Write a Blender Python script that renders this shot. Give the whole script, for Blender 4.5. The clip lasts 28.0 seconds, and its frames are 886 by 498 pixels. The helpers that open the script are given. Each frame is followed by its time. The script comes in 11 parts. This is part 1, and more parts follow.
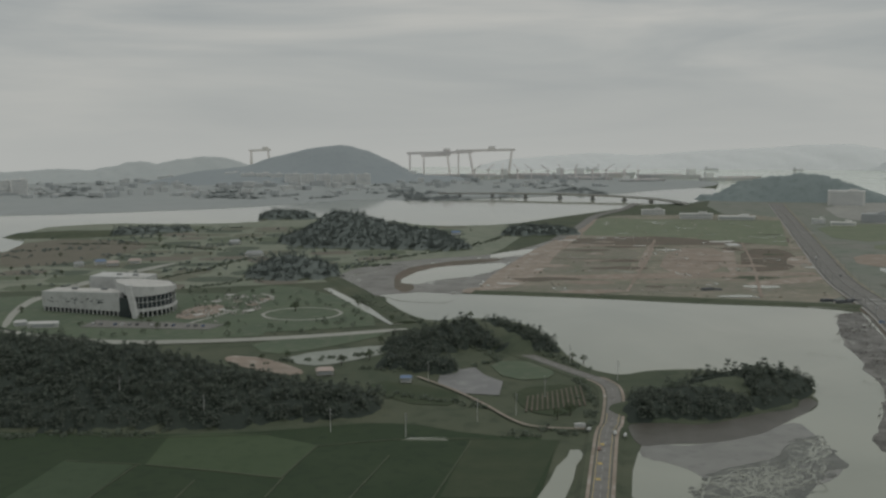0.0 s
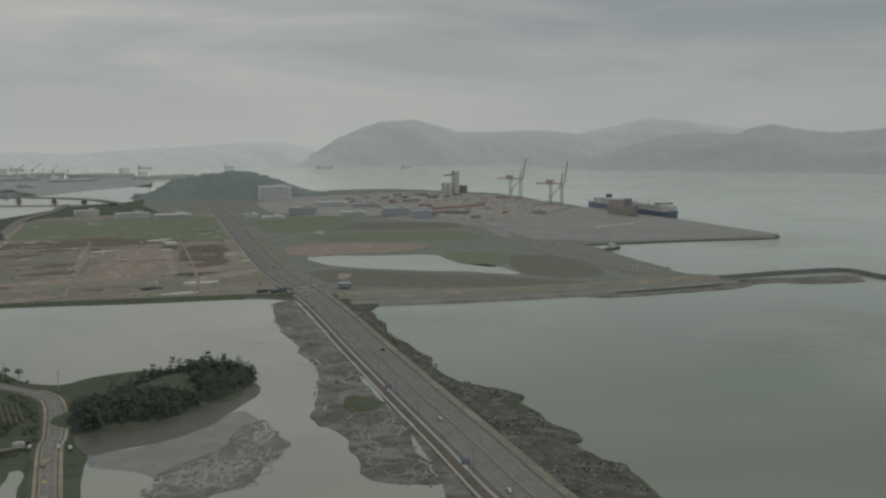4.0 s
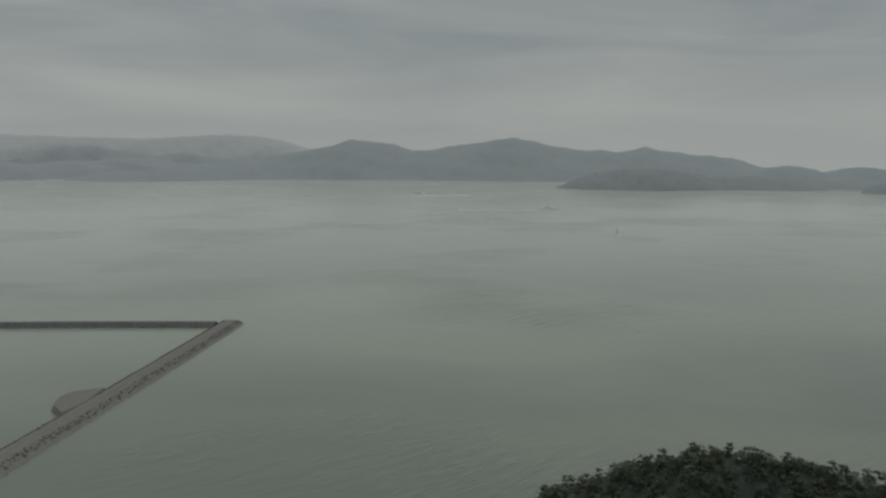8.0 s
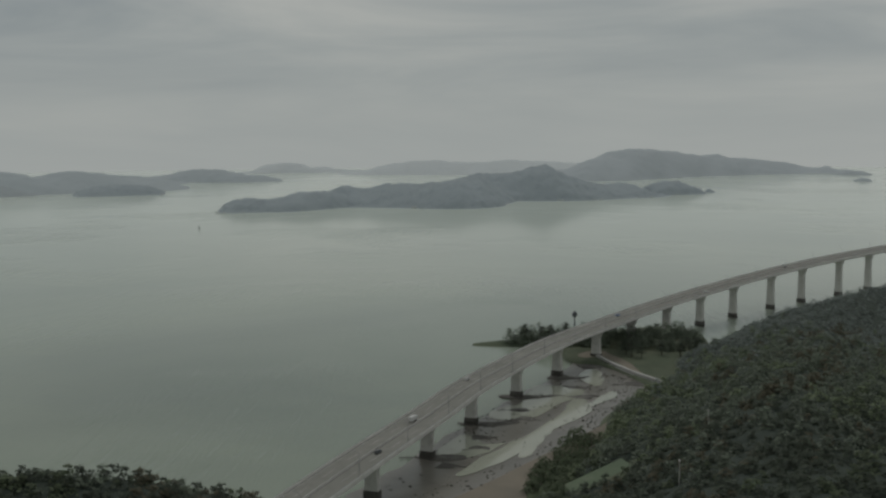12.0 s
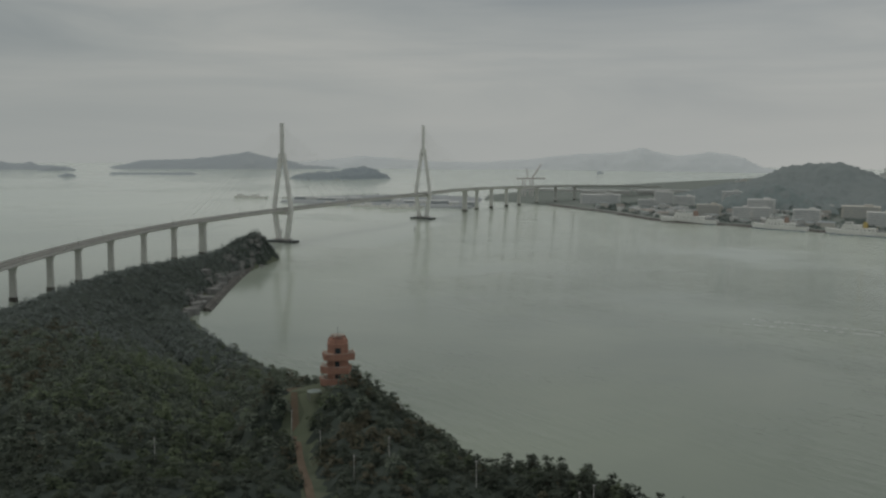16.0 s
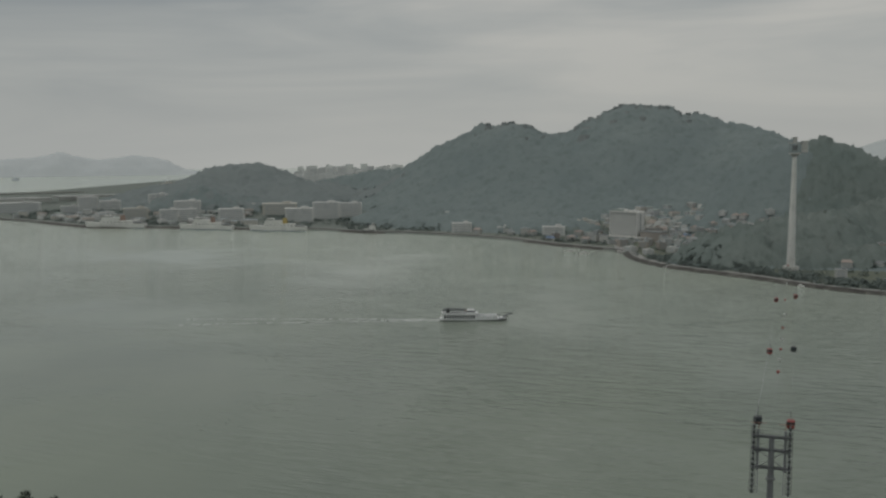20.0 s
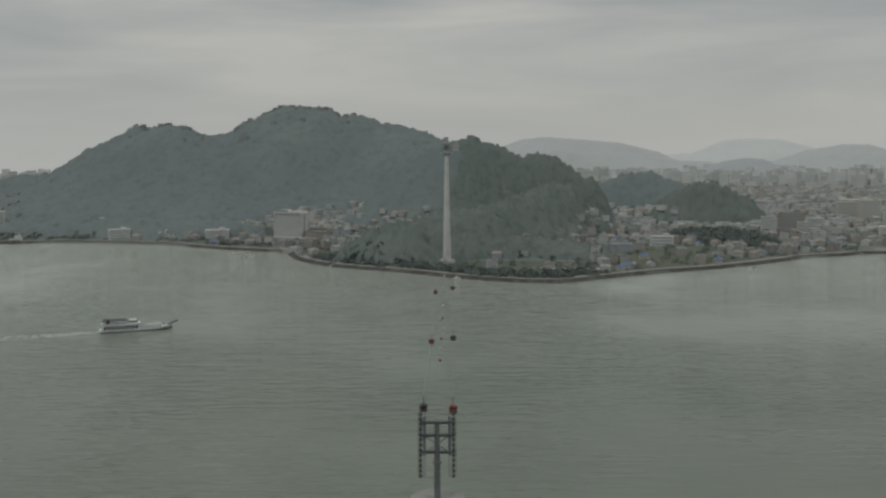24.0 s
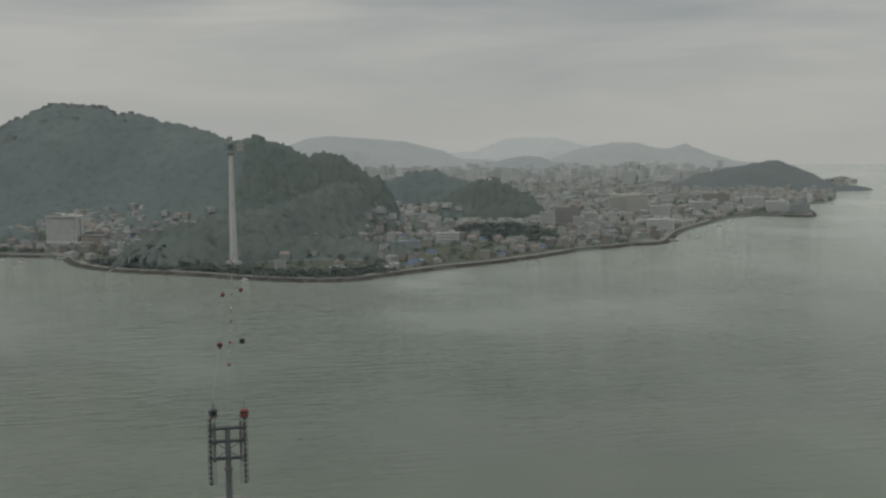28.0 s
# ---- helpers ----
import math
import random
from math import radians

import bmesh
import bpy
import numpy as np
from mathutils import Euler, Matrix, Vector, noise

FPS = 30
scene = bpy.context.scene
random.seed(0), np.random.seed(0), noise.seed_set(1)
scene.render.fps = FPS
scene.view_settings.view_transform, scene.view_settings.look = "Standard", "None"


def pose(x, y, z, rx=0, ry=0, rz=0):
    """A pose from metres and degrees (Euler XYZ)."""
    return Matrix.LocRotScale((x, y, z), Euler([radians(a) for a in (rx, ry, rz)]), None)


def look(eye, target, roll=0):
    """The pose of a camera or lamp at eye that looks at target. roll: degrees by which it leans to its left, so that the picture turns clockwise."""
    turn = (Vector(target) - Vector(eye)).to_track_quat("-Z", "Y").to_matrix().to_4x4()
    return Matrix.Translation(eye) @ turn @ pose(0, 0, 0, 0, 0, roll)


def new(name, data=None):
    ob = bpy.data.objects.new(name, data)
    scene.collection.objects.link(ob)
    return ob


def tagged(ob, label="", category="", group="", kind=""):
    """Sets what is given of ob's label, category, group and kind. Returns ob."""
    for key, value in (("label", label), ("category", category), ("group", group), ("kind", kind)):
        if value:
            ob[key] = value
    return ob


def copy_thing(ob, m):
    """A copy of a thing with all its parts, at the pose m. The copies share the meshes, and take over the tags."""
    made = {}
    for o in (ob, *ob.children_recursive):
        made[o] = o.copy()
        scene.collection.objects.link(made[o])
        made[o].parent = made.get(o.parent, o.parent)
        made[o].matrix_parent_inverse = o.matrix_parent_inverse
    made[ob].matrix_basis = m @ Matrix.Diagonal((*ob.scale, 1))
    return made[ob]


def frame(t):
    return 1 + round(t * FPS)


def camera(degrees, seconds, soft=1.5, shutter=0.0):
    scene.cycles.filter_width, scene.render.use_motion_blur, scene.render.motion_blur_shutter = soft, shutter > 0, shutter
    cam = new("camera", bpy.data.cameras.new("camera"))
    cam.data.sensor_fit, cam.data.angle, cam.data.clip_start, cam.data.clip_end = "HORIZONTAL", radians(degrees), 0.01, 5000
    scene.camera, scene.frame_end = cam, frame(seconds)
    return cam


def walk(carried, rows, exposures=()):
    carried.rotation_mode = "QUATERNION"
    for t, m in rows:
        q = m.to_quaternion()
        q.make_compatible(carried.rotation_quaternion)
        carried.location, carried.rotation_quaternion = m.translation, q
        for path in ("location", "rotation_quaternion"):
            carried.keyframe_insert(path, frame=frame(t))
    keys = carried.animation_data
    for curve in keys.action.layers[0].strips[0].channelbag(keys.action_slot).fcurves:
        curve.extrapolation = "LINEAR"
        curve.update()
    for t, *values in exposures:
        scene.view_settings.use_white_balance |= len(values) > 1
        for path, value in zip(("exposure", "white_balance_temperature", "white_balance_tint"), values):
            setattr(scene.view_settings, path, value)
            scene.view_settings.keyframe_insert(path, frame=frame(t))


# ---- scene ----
from mathutils import geometry

EYE_Z = 158.0
cam = camera(46.5, 28.0, soft=2.5)
# seconds, heading, tilt, roll of the hovering camera in degrees
TURN = (
    (0.0, 0.0, -6.38, -0.45), (0.5, -2.85, -6.4, -0.46), (1.0, -7.33, -6.42, -0.51), (1.5, -11.57, -6.42, -0.51),
    (2.0, -14.82, -6.44, -0.56), (2.5, -16.7, -6.46, -0.54), (4.5, -37.08, -6.66, -0.1), (5.0, -44.59, -6.65, -0.04),
    (5.5, -55.55, -6.62, 0.15), (6.0, -64.56, -6.5, 0.3), (6.5, -73.31, -6.43, 0.45), (7.0, -84.19, -6.35, 0.3),
    (7.5, -93.12, -6.37, -0.12), (8.0, -95.44, -6.38, -0.2), (8.5, -99.29, -6.35, -0.18), (9.0, -105.2, -6.34, -0.2),
    (9.5, -110.53, -6.34, -0.3), (10.0, -114.69, -6.36, -0.34), (10.5, -118.98, -6.38, -0.39), (11.0, -124.91, -6.39, -0.45),
    (11.5, -131.08, -6.36, -0.4), (12.0, -137.29, -6.36, -0.4), (12.5, -143.34, -6.41, -0.4), (13.0, -149.33, -6.43, -0.35),
    (13.5, -155.14, -6.52, -0.3), (15.5, -175.37, -6.62, 0.4), (16.0, -179.49, -6.58, 0.45), (16.5, -183.65, -6.54, 0.39),
    (17.0, -187.81, -6.5, 0.35), (17.5, -191.96, -6.47, 0.26), (18.0, -195.89, -6.43, 0.22), (18.5, -199.71, -6.39, 0.12),
    (19.0, -203.4, -6.36, 0.06), (19.5, -207.03, -6.35, -0.02), (20.0, -210.58, -6.33, -0.08), (20.5, -213.73, -6.32, -0.15),
    (21.0, -216.62, -6.31, -0.22), (21.5, -219.28, -6.32, -0.27), (22.0, -221.72, -6.32, -0.29), (22.5, -223.93, -6.32, -0.33),
    (24.5, -230.78, -6.37, -0.42), (25.0, -232.54, -6.4, -0.42), (25.5, -234.17, -6.42, -0.44), (26.0, -235.69, -6.45, -0.45),
    (26.5, -237.21, -6.46, -0.44), (27.0, -238.66, -6.48, -0.46), (27.5, -239.87, -6.49, -0.47), (28.0, -240.9, -6.49, -0.49),
)
walk(cam, [(t, pose(0, 0, EYE_Z, 0, 0, yaw) @ pose(0, 0, 0, 90 + tilt, 0, 0) @ pose(0, 0, 0, 0, 0, roll)) for t, yaw, tilt, roll in TURN],
     exposures=[(0.0, 0.1), (3.0, 0.05), (5.0, 0.06), (5.9, -0.02), (6.5, -0.03), (8.0, 0.01), (9.5, 0.06), (11.0, 0.05), (13.0, 0.08), (16.0, -0.02), (18.0, -0.08), (20.0, -0.04), (22.0, 0.01), (25.0, -0.02), (28.0, -0.05)])


# ---- sky and sun ----
def make_world():
    world = bpy.data.worlds.new("overcast")
    scene.world = world
    world.use_nodes = True
    nt = world.node_tree
    nt.nodes.clear()
    out = nt.nodes.new("ShaderNodeOutputWorld")
    bg = nt.nodes.new("ShaderNodeBackground")
    sky = nt.nodes.new("ShaderNodeTexSky")
    sky.sky_type = "NISHITA"
    sky.sun_disc = False
    sky.sun_elevation, sky.sun_rotation = radians(38), radians(250)
    dim = nt.nodes.new("ShaderNodeVectorMath")
    dim.operation = "SCALE"
    dim.inputs["Scale"].default_value = 0.06
    nt.links.new(sky.outputs[0], dim.inputs[0])
    tc = nt.nodes.new("ShaderNodeTexCoord")
    sep = nt.nodes.new("ShaderNodeSeparateXYZ")
    nt.links.new(tc.outputs["Generated"], sep.inputs[0])
    # flattened cloud layers: the height counts much more than the heading
    stretch = nt.nodes.new("ShaderNodeMapping")
    stretch.inputs["Scale"].default_value = (1.6, 1.6, 11.0)
    nt.links.new(tc.outputs["Generated"], stretch.inputs[0])
    big = nt.nodes.new("ShaderNodeTexNoise")
    big.inputs["Scale"].default_value, big.inputs["Detail"].default_value = 1.5, 6
    big.inputs["Roughness"].default_value, big.inputs["Distortion"].default_value = 0.52, 0.5
    nt.links.new(stretch.outputs[0], big.inputs["Vector"])
    ramp = nt.nodes.new("ShaderNodeValToRGB")
    ramp.color_ramp.elements[0].position, ramp.color_ramp.elements[0].color = 0.32, (0.262, 0.287, 0.297, 1)
    ramp.color_ramp.elements[1].position, ramp.color_ramp.elements[1].color = 0.68, (0.462, 0.46, 0.434, 1)
    mid = ramp.color_ramp.elements.new(0.5)
    mid.color = (0.350, 0.366, 0.360, 1)
    nt.links.new(big.outputs["Fac"], ramp.inputs[0])
    # a heavier bank of cloud over the open sea
    side = nt.nodes.new("ShaderNodeVectorMath")
    side.operation = "DOT_PRODUCT"
    side.inputs[1].default_value = (0.94, -0.34, 0.0)
    nt.links.new(tc.outputs["Generated"], side.inputs[0])
    bank = nt.nodes.new("ShaderNodeMapRange")
    bank.interpolation_type = "SMOOTHSTEP"
    bank.inputs["From Min"].default_value, bank.inputs["From Max"].default_value = -0.05, 0.9
    bank.inputs["To Min"].default_value, bank.inputs["To Max"].default_value = 0.0, 1.0
    nt.links.new(side.outputs["Value"], bank.inputs["Value"])
    # the haze layer low over the sea
    low = nt.nodes.new("ShaderNodeMapRange")
    low.inputs["From Min"].default_value, low.inputs["From Max"].default_value = -0.02, 0.13
    low.inputs["To Min"].default_value, low.inputs["To Max"].default_value = 0.85, 0.0
    nt.links.new(sep.outputs["Z"], low.inputs["Value"])
    haze = nt.nodes.new("ShaderNodeMix")
    haze.data_type = "RGBA"
    haze.inputs["B"].default_value = (0.405, 0.414, 0.398, 1)
    nt.links.new(low.outputs[0], haze.inputs["Factor"])
    nt.links.new(ramp.outputs[0], haze.inputs["A"])
    heavy = nt.nodes.new("ShaderNodeMix")
    heavy.data_type, heavy.blend_type = "RGBA", "MULTIPLY"
    heavy.inputs["B"].default_value = (0.79, 0.82, 0.83, 1)
    nt.links.new(bank.outputs[0], heavy.inputs["Factor"])
    nt.links.new(haze.outputs["Result"], heavy.inputs["A"])
    both = nt.nodes.new("ShaderNodeMix")
    both.data_type = "RGBA"
    both.inputs["Factor"].default_value = 0.97
    nt.links.new(dim.outputs[0], both.inputs["A"])
    nt.links.new(heavy.outputs["Result"], both.inputs["B"])
    nt.links.new(both.outputs["Result"], bg.inputs["Color"])
    bg.inputs["Strength"].default_value = 1.0
    nt.links.new(bg.outputs[0], out.inputs[0])


make_world()
sun_data = bpy.data.lights.new("sun", "SUN")
sun_data.energy, sun_data.angle, sun_data.color = 0.5, radians(25), (1.0, 0.96, 0.9)
sun = new("sun", sun_data)
sun.matrix_world = look((0, 0, 3000), (-1500, 600, 0))


# ---- materials ----
def paint(name, a, b, scale=0.05, rough=0.85, metal=0.0, bump=0.0, bump_scale=1.0, c=None, fine=None, vary=0.0, spec=0.3, contrast=0.18):
    """Two colours mixed by a broad noise, a third by a finer one, with relief. Sizes are per metre."""
    m = bpy.data.materials.new(name)
    m.use_nodes = True
    nt = m.node_tree
    bsdf = nt.nodes["Principled BSDF"]
    geo = nt.nodes.new("ShaderNodeNewGeometry")

    def noise_at(sc, detail=5):
        n = nt.nodes.new("ShaderNodeTexNoise")
        n.inputs["Scale"].default_value, n.inputs["Detail"].default_value, n.inputs["Roughness"].default_value = sc, detail, 0.6
        nt.links.new(geo.outputs["Position"], n.inputs["Vector"])
        return n.outputs["Fac"]

    def spread(sock, lo, hi):
        r = nt.nodes.new("ShaderNodeMapRange")
        r.inputs["From Min"].default_value, r.inputs["From Max"].default_value = lo, hi
        nt.links.new(sock, r.inputs["Value"])
        return r.outputs[0]

    def blend(f, x, y):
        k = nt.nodes.new("ShaderNodeMix")
        k.data_type = "RGBA"
        nt.links.new(f, k.inputs["Factor"])
        for sock, v in ((k.inputs["A"], x), (k.inputs["B"], y)):
            if isinstance(v, tuple):
                sock.default_value = (*v, 1)
            else:
                nt.links.new(v, sock)
        return k.outputs["Result"]

    col = blend(spread(noise_at(scale), 0.5 - contrast, 0.5 + contrast), a, b)
    if c:
        col = blend(spread(noise_at(fine or scale * 6), 0.5, 0.72), col, c)
    if vary:
        info = nt.nodes.new("ShaderNodeObjectInfo")
        hsv = nt.nodes.new("ShaderNodeHueSaturation")
        nt.links.new(col, hsv.inputs["Color"])
        r = nt.nodes.new("ShaderNodeMapRange")
        r.inputs["To Min"].default_value, r.inputs["To Max"].default_value = 1 - vary, 1 + vary
        nt.links.new(info.outputs["Random"], r.inputs["Value"])
        nt.links.new(r.outputs[0], hsv.inputs["Value"])
        col = hsv.outputs["Color"]
    nt.links.new(col, bsdf.inputs["Base Color"])
    bsdf.inputs["Roughness"].default_value, bsdf.inputs["Metallic"].default_value = rough, metal
    bsdf.inputs["Specular IOR Level"].default_value = spec
    if bump:
        bm = nt.nodes.new("ShaderNodeBump")
        bm.inputs["Strength"].default_value, bm.inputs["Distance"].default_value = min(bump, 1.0), max(bump, 0.05)
        nt.links.new(noise_at(bump_scale, 4), bm.inputs["Height"])
        nt.links.new(bm.outputs[0], bsdf.inputs["Normal"])
    return m


def island_paint(name, colours, rough=0.8, spec=0.2, thin=0.0):
    """Each loose piece of the mesh takes its own colour from a list."""
    m = bpy.data.materials.new(name)
    m.use_nodes = True
    nt = m.node_tree
    bsdf = nt.nodes["Principled BSDF"]
    geo = nt.nodes.new("ShaderNodeNewGeometry")
    ramp = nt.nodes.new("ShaderNodeValToRGB")
    ramp.color_ramp.interpolation = "CONSTANT"
    els = ramp.color_ramp.elements
    for i, c in enumerate(colours):
        e = els[i] if i < 2 else els.new(i / len(colours))
        e.position, e.color = i / len(colours), (*c, 1)
    nt.links.new(geo.outputs["Random Per Island"], ramp.inputs[0])
    n = nt.nodes.new("ShaderNodeTexNoise")
    n.inputs["Scale"].default_value = 0.3
    nt.links.new(geo.outputs["Position"], n.inputs["Vector"])
    hsv = nt.nodes.new("ShaderNodeHueSaturation")
    r = nt.nodes.new("ShaderNodeMapRange")
    r.inputs["To Min"].default_value, r.inputs["To Max"].default_value = 0.86, 1.14
    nt.links.new(n.outputs["Fac"], r.inputs["Value"])
    nt.links.new(r.outputs[0], hsv.inputs["Value"])
    nt.links.new(ramp.outputs[0], hsv.inputs["Color"])
    nt.links.new(hsv.outputs["Color"], bsdf.inputs["Base Color"])
    bsdf.inputs["Roughness"].default_value, bsdf.inputs["Specular IOR Level"].default_value = rough, spec
    if thin:
        glow = nt.nodes.new("ShaderNodeBsdfTranslucent")
        mix = nt.nodes.new("ShaderNodeMixShader")
        mix.inputs[0].default_value = thin
        nt.links.new(hsv.outputs["Color"], glow.inputs["Color"])
        nt.links.new(bsdf.outputs[0], mix.inputs[1])
        nt.links.new(glow.outputs[0], mix.inputs[2])
        nt.links.new(mix.outputs[0], nt.nodes["Material Output"].inputs["Surface"])
    return m


def water(name, deep, pale, rough=0.15, wave=2.6, broad=0.0019, far_haze=None):
    """Turbid salt water: a greenish body under a rippled, glossy skin, with calm and ruffled streaks."""
    m = bpy.data.materials.new(name)
    m.use_nodes = True
    nt = m.node_tree
    bsdf = nt.nodes["Principled BSDF"]
    geo = nt.nodes.new("ShaderNodeNewGeometry")
    n = nt.nodes.new("ShaderNodeTexNoise")
    n.inputs["Scale"].default_value, n.inputs["Detail"].default_value, n.inputs["Distortion"].default_value = broad, 4, 0.8
    nt.links.new(geo.outputs["Position"], n.inputs["Vector"])
    ramp = nt.nodes.new("ShaderNodeValToRGB")
    ramp.color_ramp.elements[0].position, ramp.color_ramp.elements[0].color = 0.35, (*deep, 1)
    ramp.color_ramp.elements[1].position, ramp.color_ramp.elements[1].color = 0.66, (*pale, 1)
    nt.links.new(n.outputs["Fac"], ramp.inputs[0])
    body = ramp.outputs[0]
    if far_haze:
        # lightens the water outward, standing in for haze over the strait
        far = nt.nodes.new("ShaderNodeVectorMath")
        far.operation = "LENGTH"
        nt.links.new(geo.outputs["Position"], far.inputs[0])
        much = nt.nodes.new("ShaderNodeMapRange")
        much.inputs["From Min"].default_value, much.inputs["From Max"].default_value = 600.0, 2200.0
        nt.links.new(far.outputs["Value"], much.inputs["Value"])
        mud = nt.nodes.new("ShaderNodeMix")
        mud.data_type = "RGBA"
        mud.inputs["B"].default_value = (*far_haze, 1)
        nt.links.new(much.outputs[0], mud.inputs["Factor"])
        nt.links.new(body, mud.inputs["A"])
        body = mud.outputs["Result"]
    nt.links.new(body, bsdf.inputs["Base Color"])
    bsdf.inputs["IOR"].default_value = 1.33
    streak = nt.nodes.new("ShaderNodeTexNoise")
    streak.inputs["Scale"].default_value, streak.inputs["Detail"].default_value = 0.004, 5
    nt.links.new(geo.outputs["Position"], streak.inputs["Vector"])
    rr = nt.nodes.new("ShaderNodeMapRange")
    rr.inputs["From Min"].default_value, rr.inputs["From Max"].default_value = 0.35, 0.65
    rr.inputs["To Min"].default_value, rr.inputs["To Max"].default_value = rough * 0.9, rough * 1.15
    nt.links.new(streak.outputs["Fac"], rr.inputs["Value"])
    nt.links.new(rr.outputs[0], bsdf.inputs["Roughness"])
    if wave:
        mapping = nt.nodes.new("ShaderNodeMapping")
        mapping.vector_type = "TEXTURE"
        mapping.inputs["Rotation"].default_value = (0, 0, -0.87)
        mapping.inputs["Scale"].default_value = (2.0, 0.34, 1.0)
        nt.links.new(geo.outputs["Position"], mapping.inputs[0])
        rip = nt.nodes.new("ShaderNodeTexNoise")
        rip.inputs["Scale"].default_value, rip.inputs["Detail"].default_value, rip.inputs["Distortion"].default_value = 0.05, 3, 0.6
        calm = nt.nodes.new("ShaderNodeTexNoise")
        calm.inputs["Scale"].default_value, calm.inputs["Detail"].default_value = 0.0032, 3
        nt.links.new(geo.outputs["Position"], calm.inputs["Vector"])
        patch = nt.nodes.new("ShaderNodeMapRange")
        patch.inputs["From Min"].default_value, patch.inputs["From Max"].default_value = 0.44, 0.64
        patch.inputs["To Min"].default_value, patch.inputs["To Max"].default_value = 0.1, 0.9
        nt.links.new(mapping.outputs[0], rip.inputs["Vector"])
        # the strait west of the island is ruffled by wind, the open sea east of it lies calm
        across = nt.nodes.new("ShaderNodeSeparateXYZ")
        nt.links.new(geo.outputs["Position"], across.inputs[0])
        breeze = nt.nodes.new("ShaderNodeMapRange")
        breeze.inputs["From Min"].default_value, breeze.inputs["From Max"].default_value = 160.0, -140.0
        breeze.inputs["To Min"].default_value, breeze.inputs["To Max"].default_value = -0.07, 0.09
        nt.links.new(across.outputs["X"], breeze.inputs["Value"])
        wind = nt.nodes.new("ShaderNodeMath")
        nt.links.new(calm.outputs["Fac"], wind.inputs[0])
        nt.links.new(breeze.outputs[0], wind.inputs[1])
        nt.links.new(wind.outputs[0], patch.inputs["Value"])
        chop = nt.nodes.new("ShaderNodeTexNoise")
        chop.inputs["Scale"].default_value, chop.inputs["Detail"].default_value, chop.inputs["Distortion"].default_value = 0.14, 2, 0.4
        nt.links.new(mapping.outputs[0], chop.inputs["Vector"])
        add = nt.nodes.new("ShaderNodeMath")
        add.operation = "MULTIPLY_ADD"
        add.inputs[1].default_value = 0.6
        nt.links.new(chop.outputs["Fac"], add.inputs[0])
        nt.links.new(rip.outputs["Fac"], add.inputs[2])
        amp = nt.nodes.new("ShaderNodeMath")
        amp.operation = "MULTIPLY"
        nt.links.new(add.outputs[0], amp.inputs[0])
        nt.links.new(patch.outputs[0], amp.inputs[1])
        bm = nt.nodes.new("ShaderNodeBump")
        bm.inputs["Strength"].default_value, bm.inputs["Distance"].default_value = 0.52, wave
        nt.links.new(amp.outputs[0], bm.inputs["Height"])
        nt.links.new(bm.outputs[0], bsdf.inputs["Normal"])
    return m


# The last colour is painted haze that the sea fades to with distance.
SEA = water("sea_water", (0.178, 0.214, 0.176), (0.272, 0.314, 0.244), rough=0.1, far_haze=(0.66, 0.72, 0.625))
POND = water("pond_water", (0.315, 0.33, 0.276), (0.37, 0.382, 0.322), rough=0.06, wave=0.02, broad=0.006)
MUD = paint("wet_mud", (0.149, 0.140, 0.124), (0.253, 0.244, 0.224), 0.03, 0.45, bump=0.4, bump_scale=0.25, c=(0.086, 0.085, 0.071), fine=0.07, spec=0.5)
MUD_BANK = paint("mud_bank", (0.081, 0.074, 0.063), (0.190, 0.182, 0.166), 0.045, 0.5, bump=0.6, bump_scale=0.3, c=(0.048, 0.046, 0.038), fine=0.12, spec=0.5, contrast=0.08)
MUD_ROCK = paint("shore_rock", (0.055, 0.052, 0.046), (0.11, 0.105, 0.095), 0.05, 0.7, bump=0.8, bump_scale=0.4, c=(0.2, 0.195, 0.175), fine=0.11)
MARSH = paint("marsh_mud", (0.070, 0.075, 0.060), (0.096, 0.100, 0.082), 0.06, 0.35, bump=0.3, bump_scale=0.4, c=(0.133, 0.137, 0.119), fine=0.12, spec=0.6)
PATH_GREY = paint("path_paving", (0.4, 0.4, 0.36), (0.34, 0.345, 0.31), 0.05, 0.9, c=(0.29, 0.3, 0.26), fine=0.3)
SOIL = paint("graded_soil", (0.28, 0.256, 0.21), (0.205, 0.212, 0.162), 0.014, 0.95, bump=0.3, bump_scale=0.2, c=(0.36, 0.318, 0.262), fine=0.06)
PALE_SOIL = paint("pale_soil", (0.363, 0.308, 0.260), (0.275, 0.237, 0.196), 0.05, 0.95, bump=0.2, bump_scale=0.4, c=(0.462, 0.418, 0.381), fine=0.09)
RED_SOIL = paint("red_soil", (0.325, 0.267, 0.221), (0.267, 0.228, 0.191), 0.03, 0.95, bump=0.2, bump_scale=0.3, c=(0.402, 0.358, 0.313), fine=0.08)
SCRUB = paint("scrub_grass", (0.079, 0.099, 0.065), (0.116, 0.127, 0.087), 0.012, 0.95, bump=0.4, bump_scale=0.3, c=(0.060, 0.077, 0.052), fine=0.06)
TRAIL = paint("trodden_earth", (0.15, 0.108, 0.078), (0.12, 0.1, 0.07), 0.05, 0.95, c=(0.185, 0.135, 0.1), fine=0.2)
GRASS = paint("meadow_grass", (0.129, 0.164, 0.108), (0.105, 0.137, 0.095), 0.02, 0.95, bump=0.3, bump_scale=0.5, c=(0.162, 0.179, 0.134), fine=0.12)
PADDY = paint("paddy_rice", (0.036, 0.058, 0.029), (0.047, 0.069, 0.036), 0.02, 0.9, bump=0.2, bump_scale=1.2, c=(0.030, 0.047, 0.026), fine=0.15)
CROP = paint("crop_rows", (0.05, 0.07, 0.04), (0.07, 0.085, 0.05), 0.05, 0.95, bump=0.4, bump_scale=0.6)
